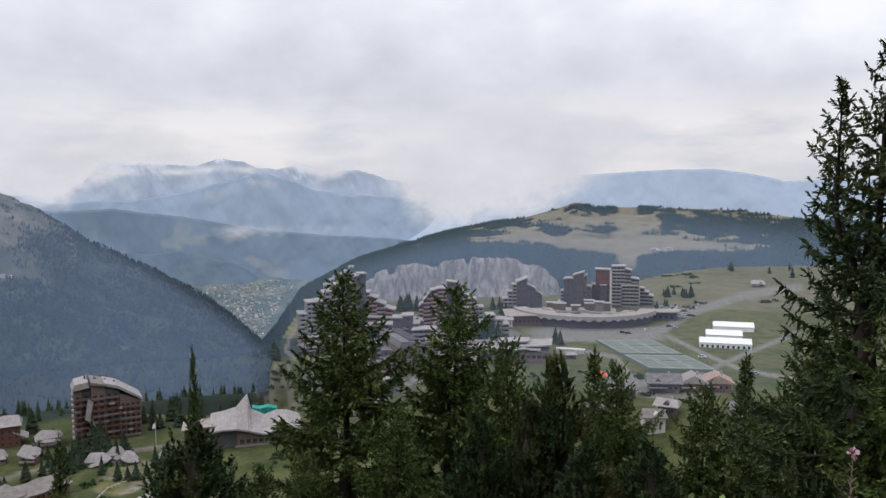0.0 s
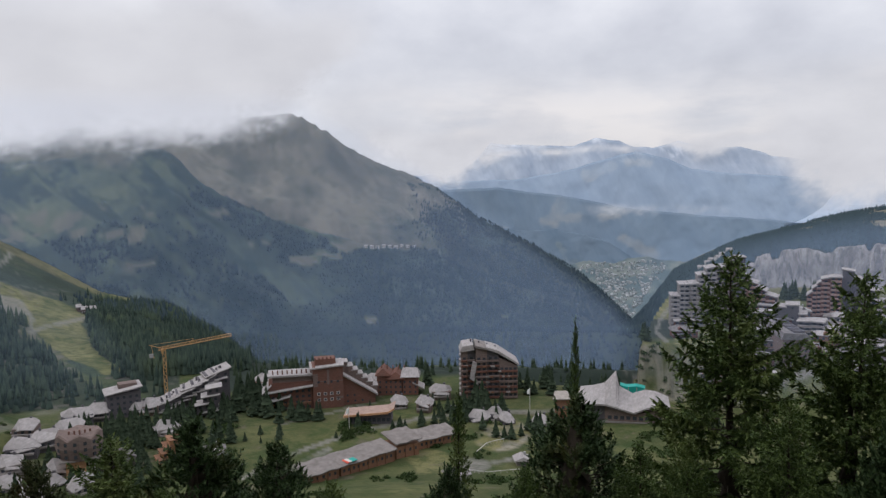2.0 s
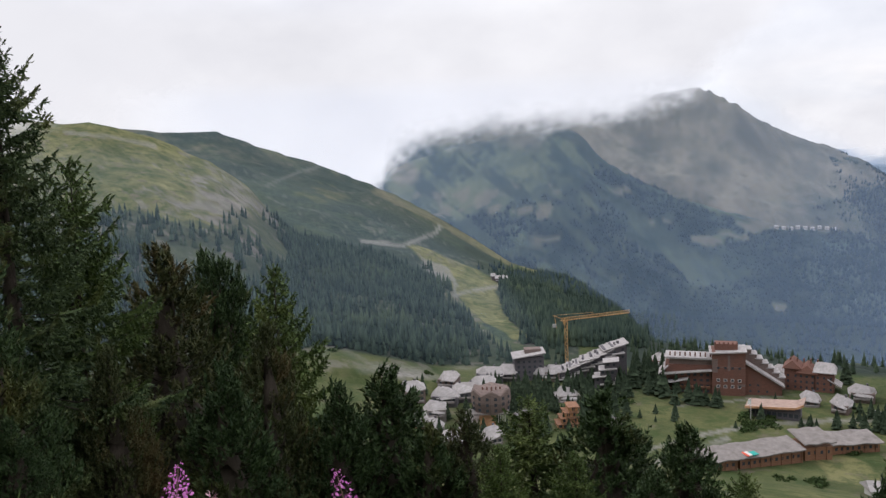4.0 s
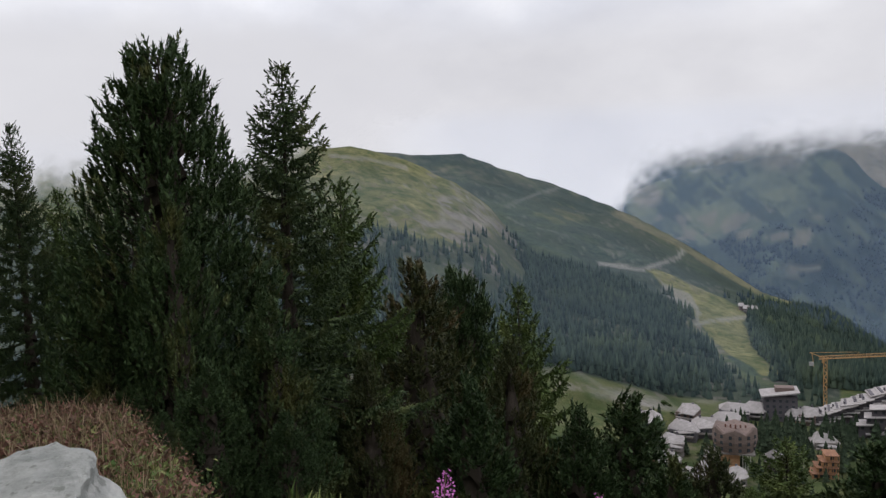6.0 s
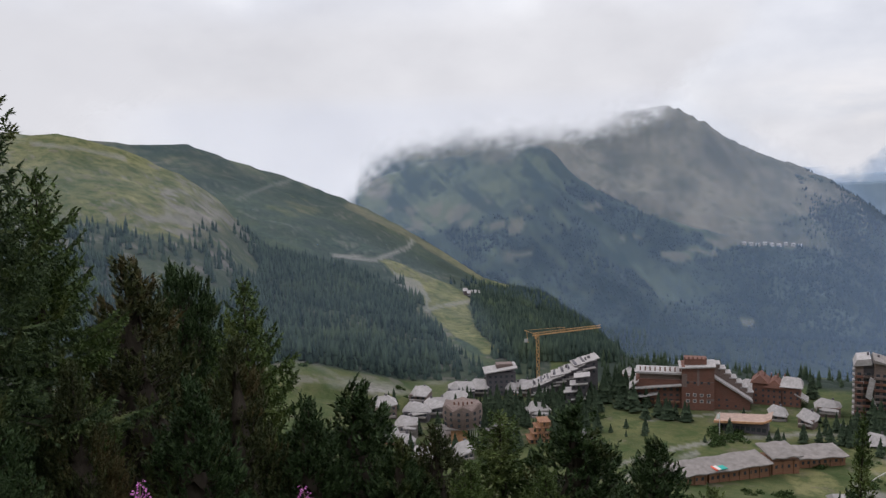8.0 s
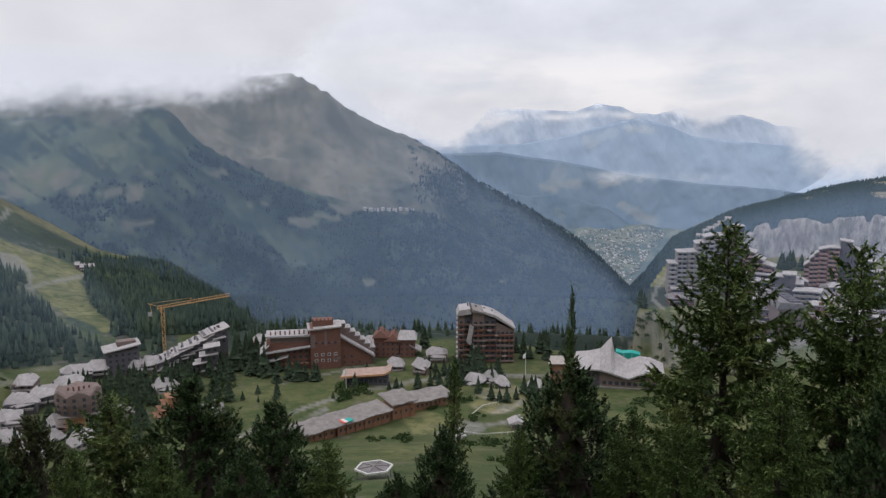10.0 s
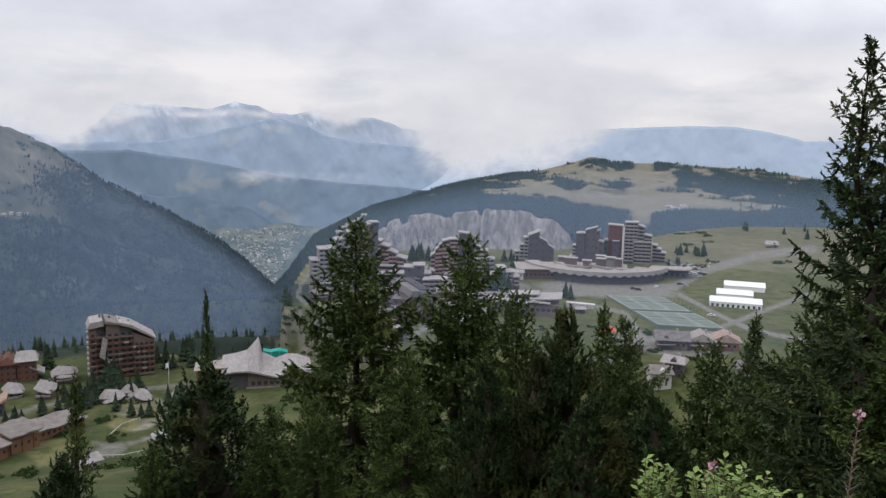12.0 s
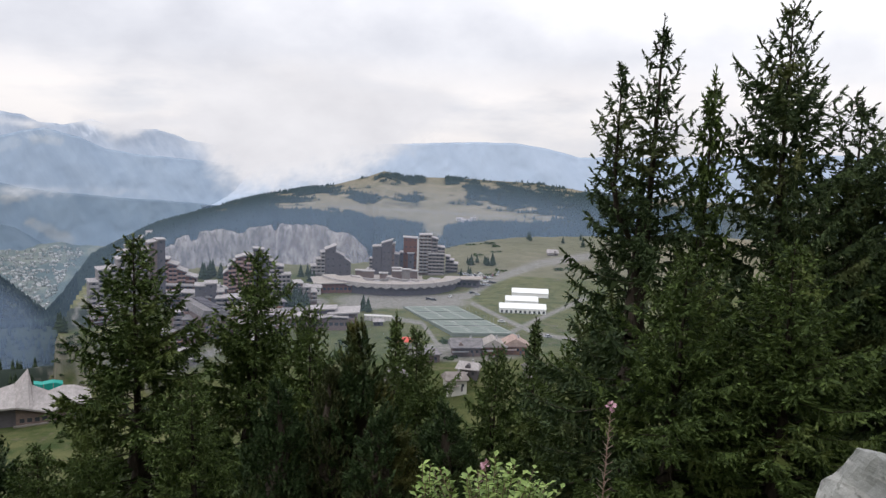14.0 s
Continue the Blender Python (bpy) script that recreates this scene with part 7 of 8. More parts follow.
slab(root, "slanted_roof", [(11.0, 17.0), (30.2, 4.6), (30.2, 5.6), (11.0, 18.0)], -6.0, 0.6, ROOF)
for k in range(7):
    x = 11.5 + 2.7 * k
    z = 22.3 - 2.35 * k
    block(root, "terrace", x, x + 3.2, 0.6, 8, z - 6, z, BROWN)
    block(root, "terrace_roof", x - 0.2, x + 3.6, 0.2, 8.5, z, z + 0.5, ROOF)
block(root, "west_wall", -27.5, -4.4, -5, 7, -4, 15.0, RED)
slab(root, "west_eaves", [(-31.0, 9.6), (-26.0, 14.2), (-26.0, 14.8), (-31.0, 10.3)], -7.5, 8, ROOF)
slab(root, "west_roof", [(-27.5, 18.2), (-4.2, 18.0), (-4.2, 19.0), (-27.5, 19.2)], -6.2, 7.5, ROOF)
block(root, "west_upper", -25.5, -4.4, -4.2, 6, 14.9, 18.2, BROWN)
slab(root, "west_lower_roof", [(-29.5, 10.0), (-4.6, 12.6), (-4.6, 13.2), (-29.5, 10.6)], -8.4, -5.0, ROOF)
slab(root, "porch_roof", [(-29.0, 5.4), (-16.0, 8.2), (-16.0, 8.7), (-29.0, 5.9)], -9.6, -5.0, ROOF)
for k in range(9):
    block(root, "roof_vent", -25.5 + 2.5 * k, -24.8 + 2.5 * k, -3.5, -2.8, 19, 21.2, RED)
for i in (1, 2, 4):
    for k in range(4):
        x = -1.5 + 3.4 * k
        block(root, "window_frame", x - 0.85, x + 0.85, -7.05, -6.9, 1.6 + 3.2 * i - 0.8, 1.6 + 3.2 * i + 0.8, PALE if i < 3 else RED)
        block(root, "window", x - 0.6, x + 0.6, -7.12, -7.0, 1.6 + 3.2 * i - 0.6, 1.6 + 3.2 * i + 0.6, GLASS)
for i in range(2):
    window_row(root, 12, 24 - 4.5 * i, -4.5, 2.2 + 3.2 * i, 3.4, (1.0, 1.0))
for x0, x1, z0, z1 in ((-4.4, -1.8, 12, 19), (3.0, 4.2, 13, 21), (7.5, 11.4, 5, 6.2), (-4.4, 11.4, 14.6, 15.0)):
    block(root, "cladding_panel", x0, x1, -7.1, -6.95, z0, z1, BROWN)
for i in range(4):
    window_row(root, -27, -5, -5, 1.2 + 2.9 * i, 2.9, (1.5, 1.3))
for k in range(8):
    block(root, "balcony", -26.5 + 2.7 * k, -24.4 + 2.7 * k, -6.2, -5, 3.0, 4.0, WARM)

# red house group beside it
root = site("lodge", "rambling red shingled lodge with peaked roofs", "house", -24.2, 432, -4)
for cx, w, h in ((-8.5, 7, 11), (-1.5, 8, 9), (6.5, 9, 10)):
    block(root, "wall", cx - w / 2, cx + w / 2, -5, 6, -4, h, RED)
    hip_roof(root, cx - w / 2 - 1, cx + w / 2 + 1, -6, 7, h + 0.2, 4.2, 1.5, RED if cx < 0 else ROOF, 0.4, "y" if cx < 5 else "x")
    for i in range(3):
        window_row(root, cx - w / 2, cx + w / 2, -5, 1.5 + 2.9 * i, 2.4, (1.0, 1.2))
for k in range(5):
    block(root, "roof_vent", -10 + 3.2 * k, -9.3 + 3.2 * k, 0, 0.7, 13, 15.5, RED)
slab(root, "side_roof", [(8, 6.5), (14.5, 3.0), (14.5, 3.6), (8, 7.2)], -5.5, 4, ROOF)

# pavilion with an orange roof
root = site("pavilion", "low pavilion with an orange-brown flat roof", "restaurant", -26.4, 384, -6)
block(root, "wall", -11, 11, -4.5, 4.5, -3, 4.6, DARK)
slab(root, "roof", [(-12.5, 4.4), (9.0, 6.0), (12.5, 8.0), (12.5, 8.7), (9.0, 6.8), (-12.5, 5.2)], -6.5, 6, ROOF_RUST)
slab(root, "roof_edge", [(-12.6, 4.2), (9.0, 5.8), (12.6, 7.8), (12.6, 8.75), (9.0, 6.85), (-12.6, 5.25)], -6.9, -6.52, ROOF_ORANGE)
window_row(root, -10.5, 10.5, -4.5, 2.2, 2.2, (1.7, 1.8))

# long boarded hall under one flowing roof
def hall_run(label, p, q, depth, h, up0, up1, wall, roof):
    a, b = spot(*p), spot(*q)
    length = math.hypot(b.x - a.x, b.y - a.y)
    z = min(a.z, b.z)
    root = new("long_hall")
    root.matrix_basis = pose((a.x + b.x) / 2, (a.y + b.y) / 2, z, 0, 0, math.degrees(math.atan2(b.y - a.y, b.x - a.x)))
    tagged(root, label, "hall", "long hall wings")
    L = length / 2
    block(root, "wall", -L, L, -depth / 2, depth / 2, -4, h, wall)
    # flowing roof: waves along its length, higher at the back
    n = 14
    v = []
    for k in range(n + 1):
        x = -L - 0.8 + (2 * L + 1.6) * k / n
        z0 = h + up0 + (up1 - up0) * k / n + 0.22 * math.sin(k * 0.9)
        v += [(x, -depth / 2 - 1.6, z0), (x, depth / 2 + 1, z0 + 1.7), (x, depth / 2 + 1, z0 + 1.3), (x, -depth / 2 - 1.6, z0 - 0.45)]
    f = [(4 * k + j, 4 * k + (j + 1) % 4, 4 * k + 4 + (j + 1) % 4, 4 * k + 4 + j) for k in range(n) for j in range(4)] + [(3, 2, 1, 0), (4 * n, 4 * n + 1, 4 * n + 2, 4 * n + 3)]
    mesh_object("roof", v, f, roof, root)
    window_row(root, -L + 0.4, L - 0.4, -depth / 2, h * 0.62, 2.3, (1.1, 1.3))
    for k in range(int(2 * L / 4.6) + 1):
        block(root, "buttress", -L + 4.6 * k - 0.15, -L + 4.6 * k + 0.15, -depth / 2 - 0.4, -depth / 2, -3, h, wall)
    return root


hall_run("end wing of the long hall with a grey tilted roof", (-31.6, 306), (-29.3, 313), 9, 4.6, 0.4, 1.0, WARM, ROOF_GREY)
mid_wing = hall_run("long larch-boarded hall with a flowing grey roof", (-29.2, 315), (-25.2, 331), 9.5, 4.8, 0.8, 1.2, WARM, ROOF_GREY)
hall_run("gabled wing of the long hall with a raised roof", (-25.0, 334), (-23.3, 340), 11, 5.6, 2.0, 2.4, WARM, ROOF_GREY)
hall_run("low wing of the long hall with a pale roof", (-23.2, 345), (-20.4, 356), 9, 4.0, 0.8, 0.6, WARM, ROOF_GREY)
slab(mid_wing, "green_sail", [(-9.0, 6.3), (-6.4, 6.5), (-6.4, 6.75), (-9.0, 6.55)], -6.2, -2.6, TEAL)
slab(mid_wing, "white_sail", [(-10.4, 6.3), (-9.1, 6.45), (-9.1, 6.7), (-10.4, 6.55)], -6.2, -2.0, PALE)
slab(mid_wing, "red_sail", [(-11.4, 6.2), (-10.5, 6.3), (-10.5, 6.55), (-11.4, 6.45)], -6.2, -1.6, AWNING)

# the tall slanted apartment tower
root = site("apartment_tower", "tall dark shingled apartment tower with a slanted pale roof", "apartment building", -17.5, 425, 4, "apartment buildings")
for x0, x1, zl, zr, fwd, wall in ((-15.2, -11.6, 26.4, 26.8, 0.0, BROWN), (-11.6, -7.2, 27.0, 27.8, -1.2, DARK), (-7.2, -1.0, 28.6, 27.4, 1.2, BROWN), (-1.0, 5.6, 26.8, 24.2, 0.0, DARK), (5.6, 15.6, 22.6, 18.2, 0.8, BROWN)):
    slab(root, "wall", [(x0, -4), (x1 - 0.03, -4), (x1 - 0.03, zr), (x0, zl)], -7 - fwd, 7, wall)
    for i in range(8):
        z = 0.4 + 2.9 * i
        if z + 2.6 < min(zl, zr):
            window_row(root, x0 + 0.2, x1 - 0.2, -7 - fwd, z + 1.75, 2.2, (1.6, 1.3))
            block(root, "balcony", x0 + 0.15, x1 - 0.15, -8.3 - fwd, -7 - fwd, z, z + 0.95, RED if (i + int(x1)) % 3 else BROWN)
slab(root, "left_roof", [(-16.0, 26.2), (-8.0, 27.4), (-8.6, 30.4), (-14.6, 29.4)], -8.6, 7.4, ROOF)
slab(root, "middle_roof", [(-7.8, 28.8), (-0.4, 27.4), (-0.4, 28.2), (-7.4, 30.2)], -9.6, 8.0, ROOF_GREY)
slab(root, "right_roof", [(-1.4, 27.6), (5.0, 25.4), (16.4, 18.4), (16.4, 19.4), (5.4, 26.8), (-1.4, 29.0)], -9.0, 7.6, ROOF)
for i in range(9):
    block(root, "side_balcony", -16.2, -15.2, -6.5, -2.0, 1.6 + 2.75 * i, 2.5 + 2.75 * i, ROOF)
slab(root, "pale_canopy", [(-10.6, 12.0), (-8.4, 10.2), (-6.6, 20.2), (-8.8, 21.4)], -9.8, -7.0, ROOF)
slab(root, "pale_strut", [(-6.6, 8.0), (-5.8, 8.2), (-8.0, 13.0), (-8.8, 12.6)], -9.8, -9.1, ROOF)
facade = random.Random(8)
for k in range(26):
    x, i = facade.uniform(-13.5, 12), facade.randrange(7)
    front = -7.2 if x < -7.5 else (-9.2 if x < 3.2 else -8.7)
    block(root, "balcony_screen", x, x + facade.uniform(1.2, 2.6), front - 0.5, front, 0.6 + 2.9 * i, 1.5 + 2.9 * i, facade.choice((ROOF, GREYWOOD, WARM)))
for k in range(4):
    block(root, "chimney", -10 + 4.5 * k, -9.1 + 4.5 * k, 0, 1, 29.5 - 1.2 * k, 32.0 - 1.4 * k, DARK)

# hall with a spiked tent-like roof
root = site("ice_hall", "low hall with a sweeping pale roof rising to a spike", "hall", -8.6, 392, 0)
slab(root, "front_wall", [(-2, -4), (27, -4), (27, 7.4), (12, 4.4), (-2, 7.6)], -8, 8, BROWN)
block(root, "timber_wing", -26.5, -13.5, -6, 7, -4, 9.5, WARM)
block(root, "link", -13.6, -2.0, -7, 7, -4, 8.0, DARK)
rv = []
for k, (x, zf, zb) in enumerate(((-14.5, 9.0, 12.5), (-8, 9.6, 13.4), (-2, 9.6, 15.0), (3.5, 8.4, 21.5), (5.2, 7.8, 13.5), (12, 6.0, 10.0), (18, 8.6, 12.0), (23, 9.2, 11.6), (29.5, 7.4, 9.0))):
    rv += [(x, -10.5, zf), (x, 10, zb), (x, 10, zb - 0.7), (x, -10.5, zf - 0.8)]
m = len(rv) // 4 - 1
rf = [(4 * k + j, 4 * k + (j + 1) % 4, 4 * k + 4 + (j + 1) % 4, 4 * k + 4 + j) for k in range(m) for j in range(4)] + [(3, 2, 1, 0), (4 * m, 4 * m + 1, 4 * m + 2, 4 * m + 3)]
mesh_object("roof", rv, rf, ROOF, root)
window_row(root, -1, 26, -8, 2.4, 2.8, (1.9, 1.8))
block(root, "plinth", -3, 28, -9.5, -8, -4, 0.6, GREYWOOD)
slab(root, "wing_roof", [(-27.6, 9.4), (-13, 10.4), (-13, 10.9), (-27.6, 9.9)], -7.2, 8, ROOF_TAN)
window_row(root, -26, -14, -6, 5.5, 2.4, (1.3, 1.4))
root = site("covered_stand", "turquoise tarpaulin-covered stand behind the hall", "tent", -6.9, 424, 0)
slab(root, "cover", [(-6.5, 0), (6.5, 0), (6.5, 7.4), (2, 8.4), (-3, 7.8), (-6.5, 8.6)], -3, 3, TEAL)
for k in range(4):
    block(root, "post", -6.6 + 4.3 * k, -6.3 + 4.3 * k, -3.2, -3.0, -2, 8.0, CONCRETE)

# masts, crane
for az, r, h in ((-14.4, 398, 12), (-28.0, 372, 11)):
    root = site("flag_mast", "white flag mast with a small flag", "mast", az, r)
    block(root, "pole", -0.16, 0.16, -0.16, 0.16, -1, h, PALE)
    slab(root, "flag", [(0.1, h - 2.8), (-1.5, h - 3.4), (-1.2, h - 0.9), (0.1, h - 0.4)], -0.04, 0.04, WHITE)
root = site("tower_crane", "ochre tower crane with a long lattice jib", "crane", -40.85, 455, 0)
H = 26.5
for sx in (-0.8, 0.8):
    for sy in (-0.8, 0.8):
        beam(root, "mast_leg", (sx, sy, -2), (sx, sy, H + 1.5), 0.34, CRANE)
for k in range(14):
    z = -1 + 2 * k
    s = 1 if k % 2 else -1
    for sy in (-0.8, 0.8):
        beam(root, "mast_brace", (-0.8 * s, sy, z), (0.8 * s, sy, z + 2), 0.2, CRANE)
    beam(root, "mast_brace", (-0.8, 0.8 * s, z), (-0.8, -0.8 * s, z + 2), 0.2, CRANE)
jib = lambda x: (x, x * 0.15, H + 0.5 + 0.085 * x)
for off in ((0, -0.6, 0), (0, 0.6, 0), (0, 0, 1.5)):
    a, b = Vector(jib(-3)) + Vector(off), Vector(jib(37)) + Vector(off)
    beam(root, "jib_chord", a, b, 0.26, CRANE)
for k in range(20):
    p, q = Vector(jib(-3 + 2 * k)), Vector(jib(-1 + 2 * k))
    beam(root, "jib_brace", p + Vector((0, -0.6, 0)), (p + q) / 2 + Vector((0, 0, 1.5)), 0.16, CRANE)
    beam(root, "jib_brace", q + Vector((0, 0.6, 0)), (p + q) / 2 + Vector((0, 0, 1.5)), 0.16, CRANE)
beam(root, "counter_jib", (-7.5, -1, H + 3.6), (0, 0, H + 0.6), 0.3, CRANE)
beam(root, "counter_strut", (-6.5, -1, H + 3.4), (-5.5, -1, H - 4.0), 0.25, CRANE)
beam(root, "tie", (-7, -1, H + 3.6), (16, 2.4, H + 4.6), 0.14, CRANE)
beam(root, "tie", (14, 2.1, H + 2.0), (16, 2.4, H + 4.6), 0.2, CRANE)
block(root, "cabin", -1.6, -0.4, -1.4, 0.2, H - 1.6, H + 0.6, CRANE)
block(root, "counterweight", -7.8, -5.6, -1.6, -0.4, H - 3.5, H - 1.5, CONCRETE)

# -- plateau resort --
def massing(name, label, az, r, turn, masses, fh=2.85):
    """A block of flats as masses (x0, x1, top at x0, top at x1, forward, depth, cladding, rail): rails make terraced bands, without them the front is closed."""
    root = site(name, label, "apartment building", az, r, turn, "apartment buildings")
    for x0, x1, zl, zr, fwd, deep, wall, rail in masses:
        y0 = -6 - fwd
        slab(root, "wall", [(x0 + 0.02, -4), (x1 - 0.02, -4), (x1 - 0.02, zr), (x0 + 0.02, zl)], y0, y0 + deep, wall)
        slab(root, "roof", [(x0 - 0.5, zl + 0.03), (x1 + 0.5, zr + 0.03), (x1 + 0.5, zr + 0.75), (x0 - 0.5, zl + 0.75)], y0 - (1.7 if rail else 0.8), y0 + deep + 0.4, ROOF)
        top = min(zl, zr)
        for i in range(int(top / fh)):
            z = top - fh * (i + 1)
            if rail:
                window_row(root, x0 + 0.15, x1 - 0.15, y0, z + 1.95, 2.6, (1.8, 1.2))
                block(root, "balcony", x0 + 0.1, x1 - 0.1, y0 - 1.5, y0, z + 0.05, z + 1.25, rail)
            elif i % 2 == 0:
                window_row(root, x0 + 0.3, x1 - 0.3, y0, z + 1.5, 3.4, (1.1, 1.2))
    return root


massing("apartment_complex", "grey-brown apartment block climbing in pale terraced steps", -2.75, 505, 8, (
    (-14.5, -9.5, 19.5, 19.5, 2, 13, GREYWOOD, ROOF), (-9.5, -3.4, 26.4, 26.6, 1, 13, GREYWOOD, ROOF), (-3.4, 1.5, 27.0, 27.4, 3, 14, GREYWOOD, RAIL), (1.5, 6.5, 32.0, 33.2, 0, 12, GREYWOOD, ROOF), (6.5, 12.5, 36.0, 37.6, -1, 12, GREYWOOD, ROOF),
    (12.5, 20.0, 36.5, 37.6, -3, 12, BROWN, RAIL), (20.0, 25.2, 40.8, 41.8, -5, 12, BROWN, None), (25.3, 30.2, 42.6, 42.6, -6, 10, DARK, None), (-13.0, -1.0, 5.0, 5.4, 9, 10, RED, RAIL)))
massing("apartment_complex", "red apartment block whose pale roofline slopes down in steps", 1.25, 550, -6, (
    (-11.2, -3.6, 26.6, 25.4, 0, 12, RED, PINK), (-3.6, 2.0, 23.4, 21.6, 0.6, 12, RED, PINK), (2.0, 7.7, 19.6, 17.0, 1.2, 12, RED, PINK), (7.7, 13.2, 15.4, 13.6, 1.8, 12, RED, PINK), (13.2, 14.4, 13.6, 13.4, 2.2, 12, BROWN, None),
    (-10.5, 12.4, 9.4, 8.8, 8.0, 8, RED, PINK)))
massing("apartment_block", "dark low block below the red terraces", 1.6, 515, 0, ((-9, 0, 8.0, 8.4, 0, 12, DARK, BROWN), (0, 9, 9.4, 8.6, 1, 12, DARK, BROWN)))
massing("apartment_block", "brown low block with pale flat roofs", 1.9, 446, 8, ((-7, -2, 10.5, 10.8, 0, 12, BROWN, RAIL), (-2, 3, 13.0, 13.0, 1, 12, BROWN, PINK), (3, 7, 10.0, 10.2, 0, 12, BROWN, RAIL)))
massing("apartment_block", "grey block with pale roof terraces", 3.6, 500, 0, ((-8.9, -3.0, 15.6, 15.4, 0, 12, DARK, None), (-3.0, 4.0, 16.6, 16.8, -1, 12, DARK, None), (4.0, 8.0, 12.0, 12.2, 1, 12, BROWN, RAIL)))
massing("apartment_block", "dark row of flats with pale roofs", 5.0, 488, -6, ((-8, -1, 9.6, 10.0, 0, 12, DARK, RAIL), (-1, 6, 10.4, 10.2, 1.2, 12, DARK, RAIL), (6, 13, 7.0, 7.2, 2.4, 10, BROWN, RAIL)))
massing("apartment_complex", "red apartment building with a rounded stepped roofline", 6.2, 560, 0, (
    (-16.4, -13.2, 13.6, 16.6, 0, 12, RED, PINK), (-13.2, -10.6, 18.2, 20.6, 0.4, 12, RED, PINK), (-10.6, -8.1, 21.4, 23.8, 0.8, 12, RED, PINK), (-8.1, -2.8, 24.8, 26.4, 1.2, 12, RED, PINK), (-2.8, 3.7, 26.4, 26.6, 1.0, 12, RED, PINK),
    (3.8, 10.8, 31.2, 30.2, -2, 10, DARK, None), (10.9, 14.8, 27.0, 25.2, -1, 12, DARK, None), (14.9, 19.0, 23.0, 21.2, 0, 12, DARK, RAIL), (19.0, 24.4, 19.6, 18.6, 1, 12, DARK, RAIL), (14.2, 29.2, 13.2, 13.8, 6, 10, GREYWOOD, RAIL)))
massing("apartment_block", "low stepped block with many pale roofs", 9.9, 520, 8, ((-9, -4, 8.4, 8.6, 0, 12, BROWN, RAIL), (-4, 1, 13.6, 13.8, 1.2, 12, BROWN, RAIL), (1, 6, 11.0, 11.2, 2.4, 12, GREYWOOD, RAIL), (6, 10, 8.0, 8.2, 3.6, 12, BROWN, RAIL)))
massing("apartment_complex", "dark tower block with pale ledges stepping up one side", 12.1, 634, 4, (
    (-15.6, -11.5, 8.6, 8.8, 1.0, 12, GREYWOOD, ROOF), (-11.5, -8.0, 14.2, 14.4, 0.6, 12, GREYWOOD, ROOF), (-8.0, -4.6, 19.8, 20.2, 0.2, 12, GREYWOOD, ROOF), (-4.6, 3.8, 22.0, 25.6, 2.0, 14, DARK, None), (3.8, 10.6, 20.4, 16.8, 1.4, 13, DARK, None), (10.6, 15.8, 15.6, 11.6, 0.8, 12, DARK, None)))
massing("apartment_complex", "dark tower block with staggered pale roofs", 15.75, 645, -4, (
    (-10.6, -6.2, 4.8, 5.0, 2.4, 12, DARK, RAIL), (-8.6, -6.2, 13.8, 14.0, 1.0, 10, DARK, RAIL), (-6.2, 1.0, 23.6, 24.2, 1.0, 13, DARK, None), (1.0, 9.6, 26.4, 29.4, 0.0, 12, DARK, None), (9.6, 11.8, 25.6, 26.8, -1, 12, BROWN, None), (11.8, 15.6, 18.4, 17.6, 0, 12, DARK, None)))
massing("apartment_complex", "tall red and dark tower block with pale ledges", 18.3, 656, 0, (
    (-12.8, -9.9, 18.0, 18.2, 1.5, 12, DARK, None), (-9.9, 1.8, 30.8, 30.2, 0, 12, RED, None), (-6.0, -1.0, 17.8, 18.0, 3.0, 6, DARK, None), (3.4, 13.6, 33.2, 33.6, 0.6, 12, BROWN, ROOF), (13.6, 18.8, 31.4, 29.8, -1, 12, DARK, RAIL),
    (18.8, 24.8, 23.8, 22.8, -1, 12, DARK, RAIL), (11.0, 24.0, 17.8, 18.2, 3.4, 8, DARK, RAIL)))
massing("apartment_block", "dark stepped low block behind the centre", 21.0, 668, 0, ((-5, -1.5, 13.5, 13.0, 0, 12, DARK, RAIL), (-1.5, 2, 10.4, 10.0, 0, 12, DARK, RAIL), (2, 5.5, 7.4, 7.0, 0, 12, DARK, RAIL)))
root = site("stair_shaft", "pale concrete stair shaft on the tower block", "tower", 18.5, 642, 0)
block(root, "shaft", -0.8, 0.8, -1, 1, -3, 31, PALE)
block(root, "cap", -1.0, 1.0, -1.2, 1.2, 31, 31.5, CONCRETE)
# long terraced row seen end-on, and the small square houses by it
root = site("terrace_row", "long terraced row of flats with pale dormers", "apartment building", 3.6, 424, 18, "apartment buildings")
block(root, "end_wall", -6.2, 6.2, -8, 30, -4, 13.5, BROWN)
slab(root, "roof", [(-7.2, 13.2), (7.2, 13.2), (5.0, 16.0), (-6.0, 16.6)], -9.0, 31, ROOF_SLATE)
for k in range(9):
    block(root, "dormer", -1.0, 4.4, -7 + 4 * k, -4.8 + 4 * k, 13.8, 17.2, DARK)
for i in range(4):
    window_row(root, -5.8, 5.8, -8, 1.6 + 3 * i, 2.8, (1.6, 1.3))
    for k in range(9):
        block(root, "window", 6.15, 6.3, -7 + 4.1 * k, -5.4 + 4.1 * k, 1.0 + 3 * i, 2.4 + 3 * i, GLASS)
chalet("orange-brown corner house by the road", 5.6, 455, 9, 9, 9, 1.8, 0, WARM, ROOF, "x", 2.0, 0.6, "chalets", 0, "house", 3)
